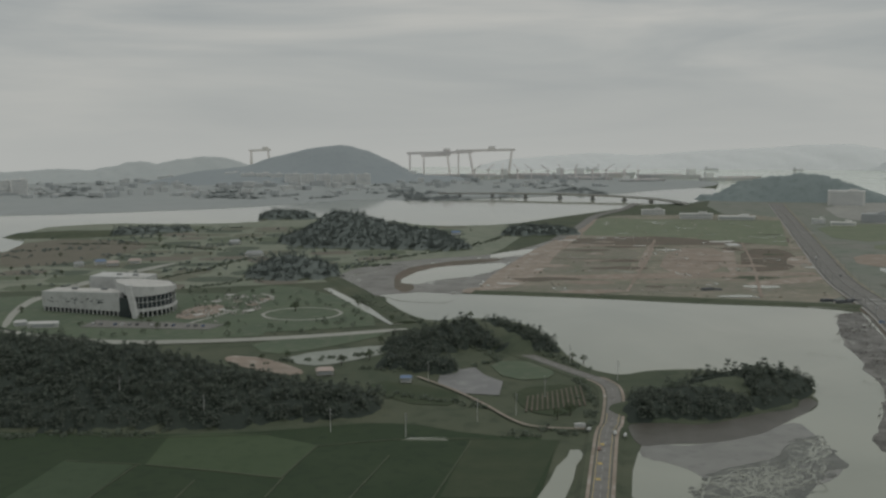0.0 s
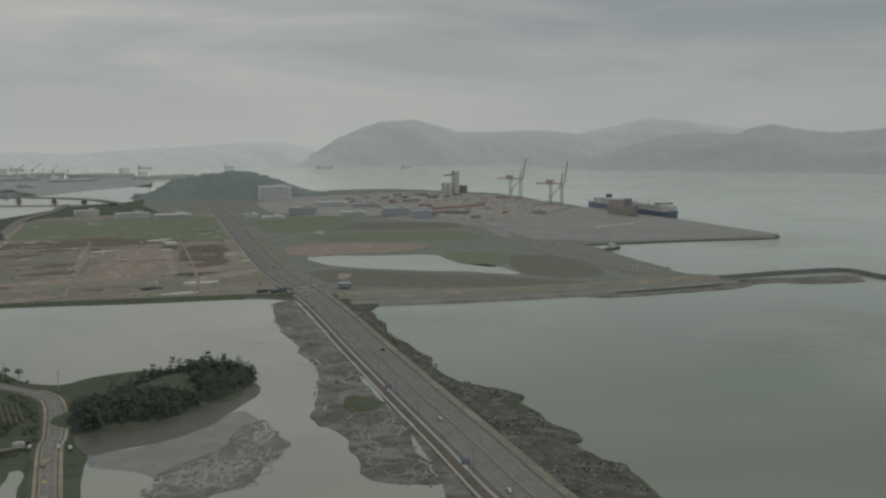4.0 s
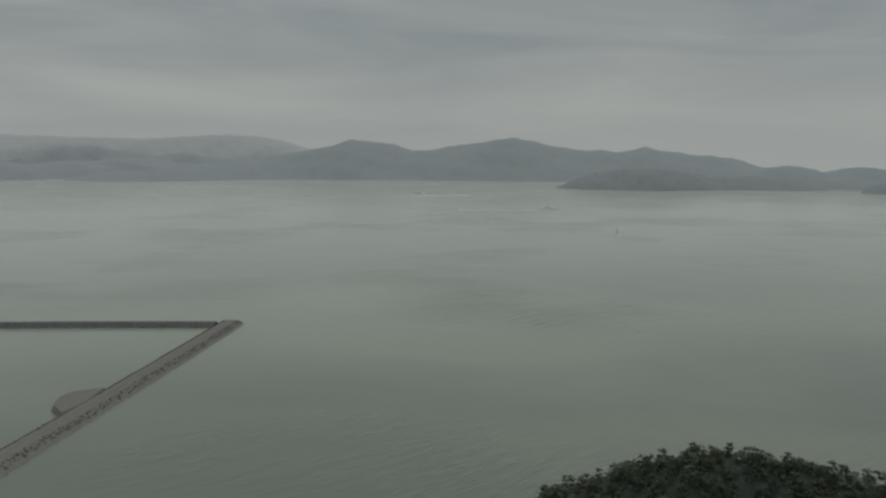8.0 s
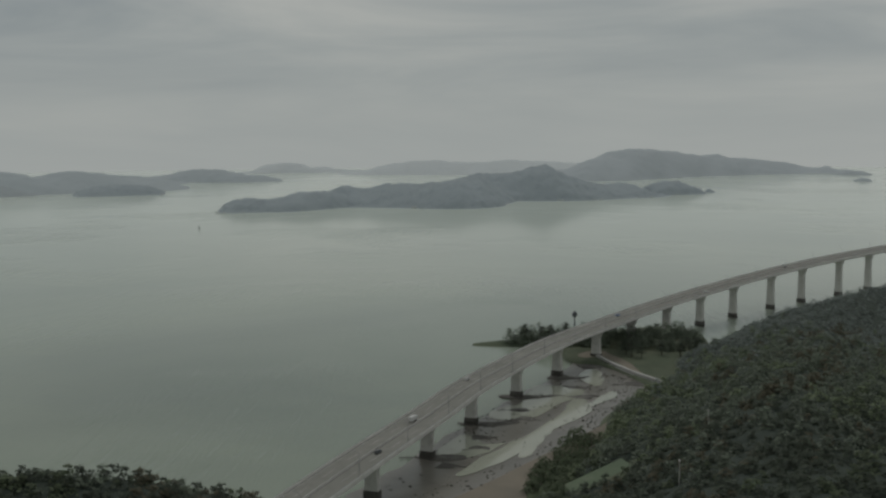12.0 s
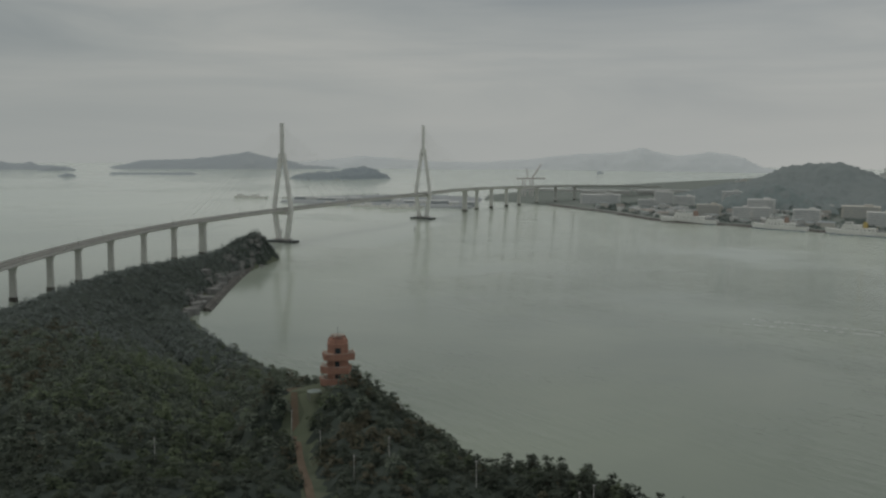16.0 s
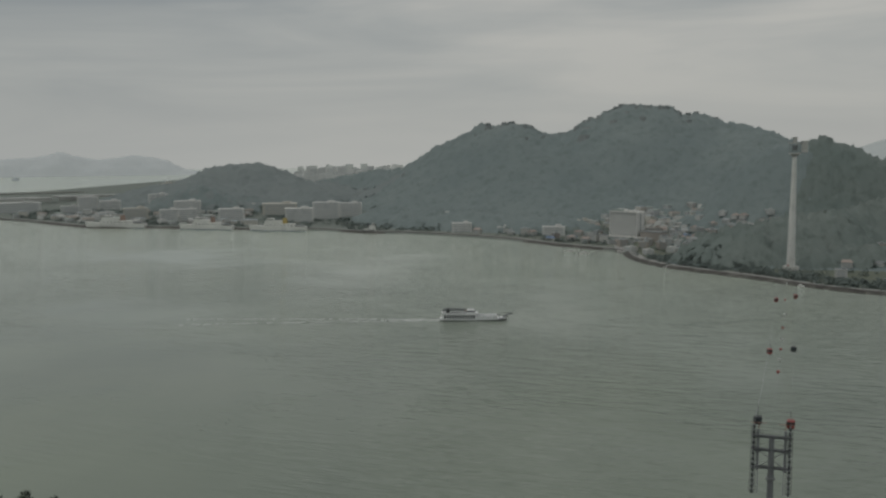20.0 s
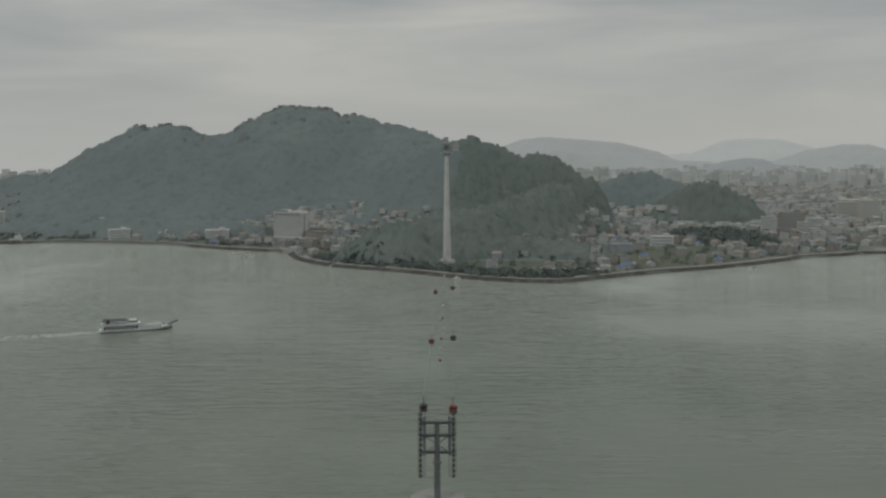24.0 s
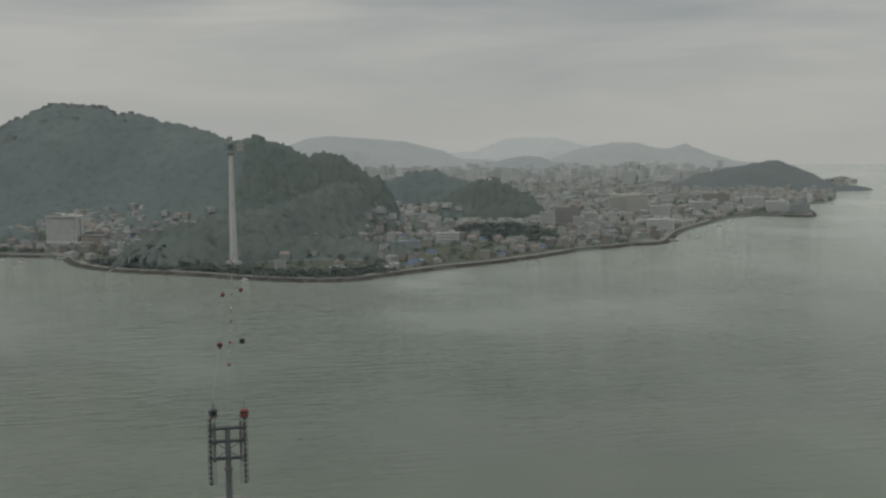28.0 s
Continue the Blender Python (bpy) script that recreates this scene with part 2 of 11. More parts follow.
BROWN = paint("fallow_field", (0.174, 0.142, 0.116), (0.138, 0.132, 0.103), 0.03, 0.95, bump=0.3, bump_scale=0.4, c=(0.210, 0.174, 0.145), fine=0.1)
ASPHALT = paint("asphalt", (0.2, 0.195, 0.182), (0.24, 0.235, 0.22), 0.03, 0.85, bump=0.02, bump_scale=3, c=(0.165, 0.16, 0.15), fine=0.2)
CONCRETE = paint("concrete", (0.42, 0.415, 0.395), (0.35, 0.346, 0.33), 0.06, 0.85, bump=0.05, bump_scale=1.5, c=(0.28, 0.275, 0.26), fine=0.3)
PALE_CONCRETE = paint("pale_concrete", (0.62, 0.615, 0.585), (0.54, 0.535, 0.51), 0.05, 0.8, c=(0.46, 0.455, 0.43), fine=0.25)
RUBBLE = paint("armour_stone", (0.2, 0.198, 0.186), (0.25, 0.245, 0.232), 0.3, 0.9, bump=0.2, bump_scale=0.5)
SAND = paint("beach_sand", (0.22, 0.195, 0.157), (0.17, 0.153, 0.125), 0.04, 0.9, bump=0.15, bump_scale=0.5)
LINE = paint("road_paint", (0.42, 0.42, 0.4), (0.34, 0.34, 0.325), 0.3, 0.7)
YELLOW = paint("yellow_marking", (0.55, 0.42, 0.16), (0.45, 0.36, 0.15), 0.3, 0.7)
WOOD_FLOOR = paint("forest_floor", (0.1, 0.12, 0.08), (0.122, 0.136, 0.092), 0.05, 1.0, bump=0.3, bump_scale=0.3)
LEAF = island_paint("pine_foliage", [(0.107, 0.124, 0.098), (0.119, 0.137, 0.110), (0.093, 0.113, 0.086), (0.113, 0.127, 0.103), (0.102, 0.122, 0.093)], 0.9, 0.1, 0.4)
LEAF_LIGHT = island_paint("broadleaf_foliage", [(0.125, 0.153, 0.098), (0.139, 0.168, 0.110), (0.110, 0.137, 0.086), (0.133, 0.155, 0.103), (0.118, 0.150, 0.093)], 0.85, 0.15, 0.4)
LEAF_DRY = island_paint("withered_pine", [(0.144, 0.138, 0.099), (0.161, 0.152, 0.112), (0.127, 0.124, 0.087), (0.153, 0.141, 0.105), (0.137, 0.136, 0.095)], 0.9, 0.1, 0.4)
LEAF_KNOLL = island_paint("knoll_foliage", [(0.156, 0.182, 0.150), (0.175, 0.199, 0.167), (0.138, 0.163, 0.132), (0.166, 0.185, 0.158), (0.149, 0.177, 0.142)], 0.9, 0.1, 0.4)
# These leaf colours are lightened to carry the haze over farther woods.
LEAF_HEAD = island_paint("hazed_headland_foliage", [(0.232, 0.265, 0.246), (0.260, 0.291, 0.275), (0.204, 0.238, 0.217), (0.246, 0.269, 0.261), (0.220, 0.259, 0.234)], 0.9, 0.1, 0.4)
LEAF_DIM = island_paint("hazed_knoll_foliage", [(0.18, 0.21, 0.196), (0.195, 0.224, 0.21), (0.166, 0.196, 0.182), (0.187, 0.214, 0.202)], 0.9, 0.1, 0.4)
LEAF_MID = island_paint("hazed_pine_foliage", [(0.191, 0.223, 0.174), (0.214, 0.245, 0.195), (0.168, 0.201, 0.153), (0.202, 0.227, 0.183), (0.182, 0.219, 0.166)], 0.9, 0.1, 0.4)
LEAF_PALE = island_paint("hazed_broadleaf_foliage", [(0.203, 0.246, 0.156), (0.228, 0.270, 0.175), (0.180, 0.221, 0.136), (0.217, 0.251, 0.165), (0.194, 0.241, 0.148)], 0.85, 0.15, 0.4)
LEAF_CITY = island_paint("hazed_harbour_foliage", [(0.228, 0.269, 0.253), (0.249, 0.285, 0.269), (0.210, 0.251, 0.232)], 0.9, 0.1, 0.3)
# Filler between crowns; the shade of the gaps is in its dark colour.
GAP_SHADE = paint("undergrowth", (0.044, 0.055, 0.047), (0.053, 0.066, 0.053), 0.05, 1.0, bump=0.4, bump_scale=0.8, c=(0.038, 0.049, 0.041), fine=0.4)
# Filler for the far knolls, lightened to carry haze.
LEAF_UNDER_FAR = paint("hazed_gap_fill", (0.168, 0.194, 0.183), (0.18, 0.206, 0.192), 0.05, 1.0, c=(0.155, 0.18, 0.17), fine=0.3)
# Crowns beyond the river, haze painted into the leaf colour.
LEAF_SHORE = island_paint("hazed_shore_leaves", [(0.3, 0.33, 0.328), (0.315, 0.345, 0.34), (0.285, 0.316, 0.316)], 0.9, 0.1, 0.3)
# City hill woods: haze mixed into the colours, more on the farther slopes.
HILL_FAR = paint("hazed_hill_woods", (0.216, 0.260, 0.261), (0.260, 0.302, 0.297), 0.006, 1.0, bump=0.8, bump_scale=0.16, c=(0.185, 0.225, 0.218), fine=0.06, contrast=0.2)
NORTH_WOOD = paint("hazed_north_woods", (0.232, 0.265, 0.265), (0.258, 0.289, 0.286), 0.008, 1.0, bump=0.8, bump_scale=0.16, c=(0.215, 0.245, 0.244), fine=0.06)
HILL_NEAR = paint("less_hazed_woods", (0.185, 0.225, 0.212), (0.231, 0.262, 0.243), 0.008, 1.0, bump=0.8, bump_scale=0.16, c=(0.151, 0.183, 0.168), fine=0.07, contrast=0.2)
ROCK_FAR = paint("grey_cliff", (0.3, 0.322, 0.318), (0.24, 0.262, 0.26), 0.02, 0.95, bump=2, bump_scale=0.08, c=(0.21, 0.235, 0.232), fine=0.03)
# Ranges and islands: haze painted into the base colours, paler and bluer outward.
BACK_1 = paint("hazed_far_woods", (0.33, 0.364, 0.376), (0.31, 0.345, 0.36), 0.004, 1.0, bump=1, bump_scale=0.08, c=(0.295, 0.328, 0.342), fine=0.05)
ISLE_WOOD = paint("hazed_island_woods", (0.293, 0.335, 0.358), (0.315, 0.357, 0.376), 0.006, 1.0, bump=1, bump_scale=0.1, c=(0.275, 0.315, 0.339), fine=0.06)
BACK_M = paint("hazed_shore_woods", (0.378, 0.418, 0.435), (0.356, 0.398, 0.416), 0.004, 1.0, bump=1, bump_scale=0.08, c=(0.34, 0.38, 0.4), fine=0.05)
BACK_2 = paint("hazed_range", (0.395, 0.433, 0.452), (0.378, 0.416, 0.437), 0.003, 1.0, bump=1, bump_scale=0.06, c=(0.362, 0.4, 0.422), fine=0.04)
BACK_2B = paint("hazed_outer_range", (0.512, 0.548, 0.558), (0.494, 0.53, 0.542), 0.003, 1.0, c=(0.476, 0.512, 0.526), fine=0.04)
CITY_RANGE = paint("hazed_city_range", (0.6, 0.632, 0.628), (0.58, 0.613, 0.612), 0.003, 1.0, c=(0.555, 0.59, 0.592), fine=0.04)
BACK_4 = paint("hazed_faint_range", (0.735, 0.76, 0.755), (0.72, 0.745, 0.742), 0.003, 1.0, c=(0.705, 0.73, 0.73), fine=0.03)
INLAND_RANGE = paint("hazed_inland_range", (0.47, 0.5, 0.495), (0.45, 0.482, 0.48), 0.004, 1.0, c=(0.425, 0.457, 0.456), fine=0.04)
BACK_3 = paint("hazed_farthest_range", (0.65, 0.682, 0.69), (0.635, 0.668, 0.678), 0.003, 1.0, c=(0.615, 0.648, 0.66), fine=0.03)
# Low land beyond the river, its haze painted into the colour.
FAR_SHORE = paint("hazed_lowland", (0.335, 0.362, 0.36), (0.37, 0.392, 0.386), 0.006, 1.0, c=(0.32, 0.345, 0.34), fine=0.02)
BARK = paint("bark", (0.08, 0.062, 0.048), (0.05, 0.042, 0.035), 1.5, 0.95)
WHITE = paint("white_panel", (0.62, 0.625, 0.61), (0.54, 0.545, 0.53), 0.05, 0.6, c=(0.46, 0.465, 0.45), fine=0.2)
GLASS = paint("dark_glazing", (0.04, 0.05, 0.055), (0.06, 0.07, 0.078), 0.2, 0.15, spec=0.6)
# Window colour lightened to stand for haze in front of far buildings.
FAR_GLASS = paint("hazed_glazing", (0.375, 0.406, 0.419), (0.425, 0.450, 0.463), 0.1, 0.4, spec=0.4)
PYLON = paint("white_concrete", (0.78, 0.775, 0.745), (0.7, 0.695, 0.67), 0.03, 0.75, c=(0.62, 0.615, 0.59), fine=0.12)
STEEL = paint("galvanised_steel", (0.3, 0.31, 0.315), (0.23, 0.24, 0.245), 0.5, 0.5, metal=0.2)
DARK_STEEL = paint("dark_steel", (0.07, 0.075, 0.08), (0.1, 0.105, 0.11), 0.6, 0.5, metal=0.2)
RUST = paint("corten_red", (0.43, 0.24, 0.175), (0.36, 0.2, 0.15), 0.25, 0.85, c=(0.29, 0.16, 0.125), fine=0.8)
RED = paint("red_enamel", (0.36, 0.075, 0.065), (0.3, 0.068, 0.06), 0.8, 0.45)
# Orange greyed down: haze over the port cargo is in the colour.
ORANGE = paint("orange_steel", (0.37, 0.27, 0.225), (0.33, 0.245, 0.21), 0.05, 0.6)
BLUE = paint("blue_hull", (0.1, 0.15, 0.25), (0.09, 0.135, 0.225), 0.03, 0.5)
BLUE_ROOF = paint("blue_roof", (0.2, 0.27, 0.4), (0.17, 0.235, 0.35), 0.1, 0.5)
# Roof and wall tones pulled towards pale grey for haze over the town.
TILE_RED = paint("red_tile", (0.43, 0.36, 0.325), (0.38, 0.325, 0.295), 0.3, 0.8, vary=0.2)
GREY_ROOF = paint("grey_roof", (0.37, 0.385, 0.385), (0.31, 0.325, 0.328), 0.15, 0.8, vary=0.25)
GREEN_ROOF = paint("green_roof", (0.31, 0.355, 0.33), (0.27, 0.315, 0.295), 0.2, 0.8, vary=0.2)
PLASTER = paint("render_wall", (0.58, 0.575, 0.55), (0.5, 0.495, 0.475), 0.1, 0.85, vary=0.2, c=(0.42, 0.415, 0.4), fine=0.5)
CREAM = paint("cream_wall", (0.66, 0.635, 0.57), (0.59, 0.57, 0.515), 0.1, 0.85, vary=0.12)
BRICK = paint("brick_wall", (0.42, 0.385, 0.35), (0.37, 0.34, 0.31), 0.2, 0.9, vary=0.2)
FOAM = paint("wake_foam", (0.74, 0.76, 0.74), (0.58, 0.61, 0.58), 0.12, 0.5, c=(0.86, 0.87, 0.86), fine=0.3)


# ---- mesh helpers ----
class Build:
    """Gathers verts and faces of one mesh."""

    def __init__(self):
        self.v, self.f = [], []

    def add(self, verts, faces):
        n = len(self.v)
        self.v.extend(verts)
        self.f.extend(tuple(i + n for i in f) for f in faces)
        return self

    def box(self, x, y, z, sx, sy, sz, turn=0.0, taper=1.0):
        """A box centred on x, y with its foot at z."""
        c, s = math.cos(turn), math.sin(turn)
        vs = []
        for h, k in ((0, 1.0), (1, taper)):
            for a, b in ((-1, -1), (1, -1), (1, 1), (-1, 1)):
                u, w = a * sx / 2 * k, b * sy / 2 * k
                vs.append((x + u * c - w * s, y + u * s + w * c, z + h * sz))
        return self.add(vs, [(3, 2, 1, 0), (4, 5, 6, 7), (0, 1, 5, 4), (1, 2, 6, 5), (2, 3, 7, 6), (3, 0, 4, 7)])

    def prism(self, pts, z0, z1, spread=0.0):
        """An upright prism over a convex or concave outline; spread widens its foot."""
        n = len(pts)
        cx, cy = sum(p[0] for p in pts) / n, sum(p[1] for p in pts) / n
        lo = []
        for x, y in pts:
            d = math.hypot(x - cx, y - cy) or 1
            lo.append((x + (x - cx) / d * spread, y + (y - cy) / d * spread, z0))
        return self.add(lo + [(x, y, z1) for x, y in pts], [tuple(range(n, 2 * n))] + [(i, (i + 1) % n, n + (i + 1) % n, n + i) for i in range(n)])

    def bar(self, p, q, r0, r1=None, n=6):
        """A round bar from p to q."""
        r1 = r0 if r1 is None else r1
        p, q = Vector(p), Vector(q)
        d = (q - p).normalized()
        a = d.orthogonal().normalized()
        b = d.cross(a)
        ring = [(math.cos(2 * math.pi * i / n), math.sin(2 * math.pi * i / n)) for i in range(n)]
        vs = [tuple(p + (a * u + b * w) * r0) for u, w in ring] + [tuple(q + (a * u + b * w) * r1) for u, w in ring]
        return self.add(vs, [tuple(reversed(range(n))), tuple(range(n, 2 * n))] + [(i, (i + 1) % n, n + (i + 1) % n, n + i) for i in range(n)])

    def beam(self, p, q, w, h):
        """A square beam from p to q, w wide and h high."""
        p, q = Vector(p), Vector(q)
        d = (q - p).normalized()
        side = d.cross(Vector((0, 0, 1)))
        side = side.normalized() if side.length > 0.01 else Vector((1, 0, 0))
        up = side.cross(d)
        vs = [tuple(e + side * (a * w / 2) + up * (b * h / 2)) for e in (p, q) for a, b in ((-1, -1), (1, -1), (1, 1), (-1, 1))]
        return self.add(vs, [(3, 2, 1, 0), (4, 5, 6, 7), (0, 1, 5, 4), (1, 2, 6, 5), (2, 3, 7, 6), (3, 0, 4, 7)])

    def mesh(self, name, material):
        me = bpy.data.meshes.new(name)
        me.from_pydata(self.v, [], self.f)
        me.materials.append(material)
        return me


def part(name, built, material, parent, label=""):
    """ONE mesh object under a thing or a part."""
    ob = new(name, built.mesh(name, material) if isinstance(built, Build) else built)
    if parent:
        ob.parent = parent
    if label:
        ob["label"] = label
    return ob


def thing(name, label, category, group="", at=(0, 0, 0), turn=0.0):
    ob = new(name)
    ob.empty_display_size = 1
    ob.matrix_basis = pose(at[0], at[1], at[2], 0, 0, turn)
    return tagged(ob, label, category, group)


def array_mesh(name, verts, faces, material, smooth=False):
    """A mesh from numpy arrays; faces is (n, 3) or (n, 4)."""
    me = bpy.data.meshes.new(name)
    n, k = faces.shape
    me.vertices.add(len(verts))
    me.vertices.foreach_set("co", np.ascontiguousarray(verts, dtype=np.float32).ravel())
    me.loops.add(n * k)
    me.loops.foreach_set("vertex_index", np.ascontiguousarray(faces, dtype=np.int32).ravel())
    me.polygons.add(n)
    me.polygons.foreach_set("loop_start", np.arange(0, n * k, k, dtype=np.int32))
    me.polygons.foreach_set("loop_total", np.full(n, k, dtype=np.int32))
    if smooth:
        me.polygons.foreach_set("use_smooth", np.ones(n, dtype=bool))
    me.update(calc_edges=True)
    me.materials.append(material)
    return me


def soften(pts, rounds=2, wobble=0.0, seed=1):
    """A closed outline with its corners cut, and wavering a little."""
    rng = np.random.default_rng(seed)
    p = np.array(pts, float)
    for i in range(rounds):
        q = np.roll(p, -1, axis=0)
        p = np.stack([p * 0.75 + q * 0.25, p * 0.25 + q * 0.75], 1).reshape(-1, 2)
        if wobble:
            step = np.linalg.norm(q - np.roll(q, 1, axis=0), axis=1).repeat(2)[:, None]
            p = p + rng.normal(0, wobble, p.shape) * np.minimum(step, 40) / 2 ** i
    return p


def sheet(name, pts, z, material, label, category, rounds=2, wobble=0.03, skirt=1.2, seed=1):
    """A flat piece of ground with a sloping rim."""
    p = soften(pts, rounds, wobble, seed) if rounds else np.array(pts, float)
    area = 0.5 * np.sum(p[:, 0] * np.roll(p[:, 1], -1) - np.roll(p[:, 0], -1) * p[:, 1])
    if area < 0:
        p = p[::-1]
    nx = np.roll(p, -1, axis=0) - np.roll(p, 1, axis=0)
    nx = np.stack([nx[:, 1], -nx[:, 0]], 1)
    nx /= np.linalg.norm(nx, axis=1)[:, None] + 1e-9
    flat, _, tris, *_ = geometry.delaunay_2d_cdt([Vector(q) for q in p], [], [list(range(len(p)))], 1, 1e-4)
    b = Build().add([(v.x, v.y, z) for v in flat], [tuple(t) for t in tris])
    n = len(p)
    b.add([(x, y, z) for x, y in p] + [(x + u * skirt * 1.5, y + w * skirt * 1.5, z - skirt) for (x, y), (u, w) in zip(p, nx)],
          [(n + i, n + (i + 1) % n, (i + 1) % n, i) for i in range(n)])
    me = bpy.data.meshes.new(name)
    me.from_pydata(b.v, [], b.f)
    me.materials.append(material)
    return tagged(new(name, me), label, category, kind="structure")


def inside(pts, x, y):
    """Which of the points x, y lie inside the outline."""
    x, y = np.asarray(x, float), np.asarray(y, float)
    hit = np.zeros(x.shape, bool)
    for (x0, y0), (x1, y1) in zip(pts, list(pts[1:]) + [pts[0]]):
        if y0 == y1:
            continue
        cross = ((y0 > y) != (y1 > y)) & (x < (x1 - x0) * (y - y0) / (y1 - y0) + x0)
        hit ^= cross
    return hit


def fbm(x, y, size, seed=0):
    """Soft random relief between -1 and 1, from crossing waves."""
    rng = np.random.default_rng(seed)
    out = np.zeros(np.shape(x))
    for k in range(7):
        a = rng.uniform(0, 2 * math.pi)
        w = 2 * math.pi / size * (0.6 + 0.5 * k)
        out += np.sin((x * math.cos(a) + y * math.sin(a)) * w + rng.uniform(0, 6.28)) / (1 + 0.6 * k)
    return out / 3.0


def rim_distance(x, y, outline):
    """How far the points x, y lie from a closed outline."""
    x, y = np.asarray(x, float), np.asarray(y, float)
    back = np.full(x.shape, 1e6)
    for (ax, ay), (bx, by) in zip(outline, list(outline[1:]) + [outline[0]]):
        ux, uy = bx - ax, by - ay
        k = np.clip(((x - ax) * ux + (y - ay) * uy) / (ux * ux + uy * uy + 1e-6), 0, 1)
        back = np.minimum(back, np.hypot(x - ax - k * ux, y - ay - k * uy))
    return back


def ridge_height(x, y, chains, rough=0.08, size=60.0, seed=0, bluff=False):
    """Height over x, y of hills whose crest lines are chains of (x, y, z, half-width). bluff: steep at the shore."""
    x, y = np.asarray(x, float), np.asarray(y, float)
    best, flank = np.full(x.shape, -8.0), np.full(x.shape, 9.0)
    for chain in chains:
        top, mass = np.zeros(x.shape), np.zeros(x.shape)
        for (ax, ay, az, aw), (bx, by, bz, bw) in zip(chain[:-1], chain[1:]):
            dx, dy = bx - ax, by - ay
            s = np.clip(((x - ax) * dx + (y - ay) * dy) / (dx * dx + dy * dy + 1e-9), 0, 1)
            d = np.hypot(x - ax - s * dx, y - ay - s * dy)
            z, w = az + s * (bz - az), aw + s * (bw - aw)
            u = d / w
            if bluff:
                h = (z + 6) * np.clip(1 - u ** 1.7, 0, 1) ** 0.62 - 6
                flank = np.minimum(flank, u)
            else:
                h = (z + 6) * (1 / (1 + (u * 1.05) ** 2.0) - 0.47) / 0.53 - 6
            share = 1 / (d ** 4 + 400.0)
            top, mass = top + np.maximum(h, -8.0) * share, mass + share
        level = top / mass
        best = np.maximum(best, level)
    relief = fbm(x, y, size, seed) * rough * np.clip(best, 0, 60)
    return best + relief * (np.clip(flank * 2, 0.15, 1.6) if bluff else 1.0)


def hill(name, chains, material, label, category="hill", step=12.0, rough=0.08, size=60.0, seed=0, foot=-2.0, kind="structure", base=0.0, shore=(), bluff=False, lump=0.0):
    """A hill's ground as a grid over its crest chains. Returns the object and its height function."""
    pts = np.array([p for c in chains for p in c])
    w = pts[:, 3].max() * 1.35
    xs = np.arange(pts[:, 0].min() - w, pts[:, 0].max() + w, step)
    ys = np.arange(pts[:, 1].min() - w, pts[:, 1].max() + w, step)
    gx, gy = np.meshgrid(xs, ys)

    def height(x, y):
        z = ridge_height(x, y, chains, rough, size, seed, bluff)
        if shore:
            back = rim_distance(x, y, shore)
            z = np.where(inside(shore, x, y), z * np.clip((back - 22) / 60, 0, 1), -8.0)
        return z + base

    gz = height(gx, gy)
    if lump:
        gz = gz + np.where(gz > 1.5, np.random.default_rng(seed + 500).random(gz.shape) ** 2 * lump, 0.0)
    far = np.hypot(gx, gy) > 4960
    nx, ny = len(xs), len(ys)
    i = np.arange(nx * ny).reshape(ny, nx)
    quads = np.stack([i[:-1, :-1], i[:-1, 1:], i[1:, 1:], i[1:, :-1]], -1).reshape(-1, 4)
    zz, ff = gz.ravel(), far.ravel()
    keep = (zz[quads].max(1) > foot) & ~ff[quads].any(1)
    quads = quads[keep]
    used, inv = np.unique(quads, return_inverse=True)
    verts = np.stack([gx.ravel(), gy.ravel(), np.maximum(zz, foot - 3)], 1)[used]
    ob = new(name, array_mesh(name, verts, inv.reshape(-1, 4), material, smooth=True))
    return tagged(ob, label, category, kind=kind), height


# ---- the plan: outlines (x, y) and crest lines (x, y, z), in metres ----
SOUTH_LAND = [(-238, 322), (-2757, 3929), (-1739, 4062), (-837, 3997), (-44, 3472), (225, 3511), (324, 3774), (650, 3522), (881, 3272), (636, 2464), (1020, 2331), (1104, 2449), (1275, 2422), (1396, 2104), (1393, 2055), (1306, 1696), (1254, 1305), (1216, 1124), (1203, 1054), (1158, 1014), (1076, 1049), (893, 1097), (852, 1094), (816, 979), (787, 831), (803, 774), (814, 743), (716, 744), (650, 754), (600, 779), (484, 798), (400, 828), (359, 690), (332, 566), (328, 515), (335, 461), (320, 433), (307, 377), (311, 356), (298, 321), (274, 265), (275, 162), (262, 146), (332, 138), (378, -61)]
RIVER = [(-1414, 2005), (-876, 2035), (-571, 2153), (-377, 2266), (-196, 2499), (-31, 2395), (63, 2445), (218, 2535), (437, 2601), (556, 2765), (771, 2939), (688, 2567), (568, 2266), (439, 2244), (340, 2087), (205, 1903), (113, 1768), (-23, 1747), (-85, 1855), (-193, 1915), (-317, 2036), (-315, 1889), (-387, 1836), (-508, 1835), (-599, 1867), (-714, 1765), (-603, 1471), (-600, 1387), (-868, 1224)]
LAGOON = [(-71, 1026), (29, 996), (142, 966), (232, 929), (356, 898), (353, 842), (309, 710), (292, 616), (268, 519), (245, 438), (225, 377), (202, 335), (70, 378), (99, 518), (122, 518), (156, 526), (185, 545), (219, 577), (219, 611), (183, 672), (135, 670), (113, 652), (91, 682), (80, 786), (68, 844), (24, 873), (-20, 845)]
TIDAL_FLAT = [(-122, 1121), (-98, 1227), (-17, 1289), (85, 1331), (186, 1562), (161, 1450), (101, 1258), (59, 1111), (31, 1019), (8, 988), (-68, 984), (-108, 1053)]
TIDAL_POOL = [(-51, 1082), (-29, 1182), (11, 1215), (83, 1248), (73, 1196), (41, 1130), (3, 1105), (-15, 1080), (-38, 1065)]
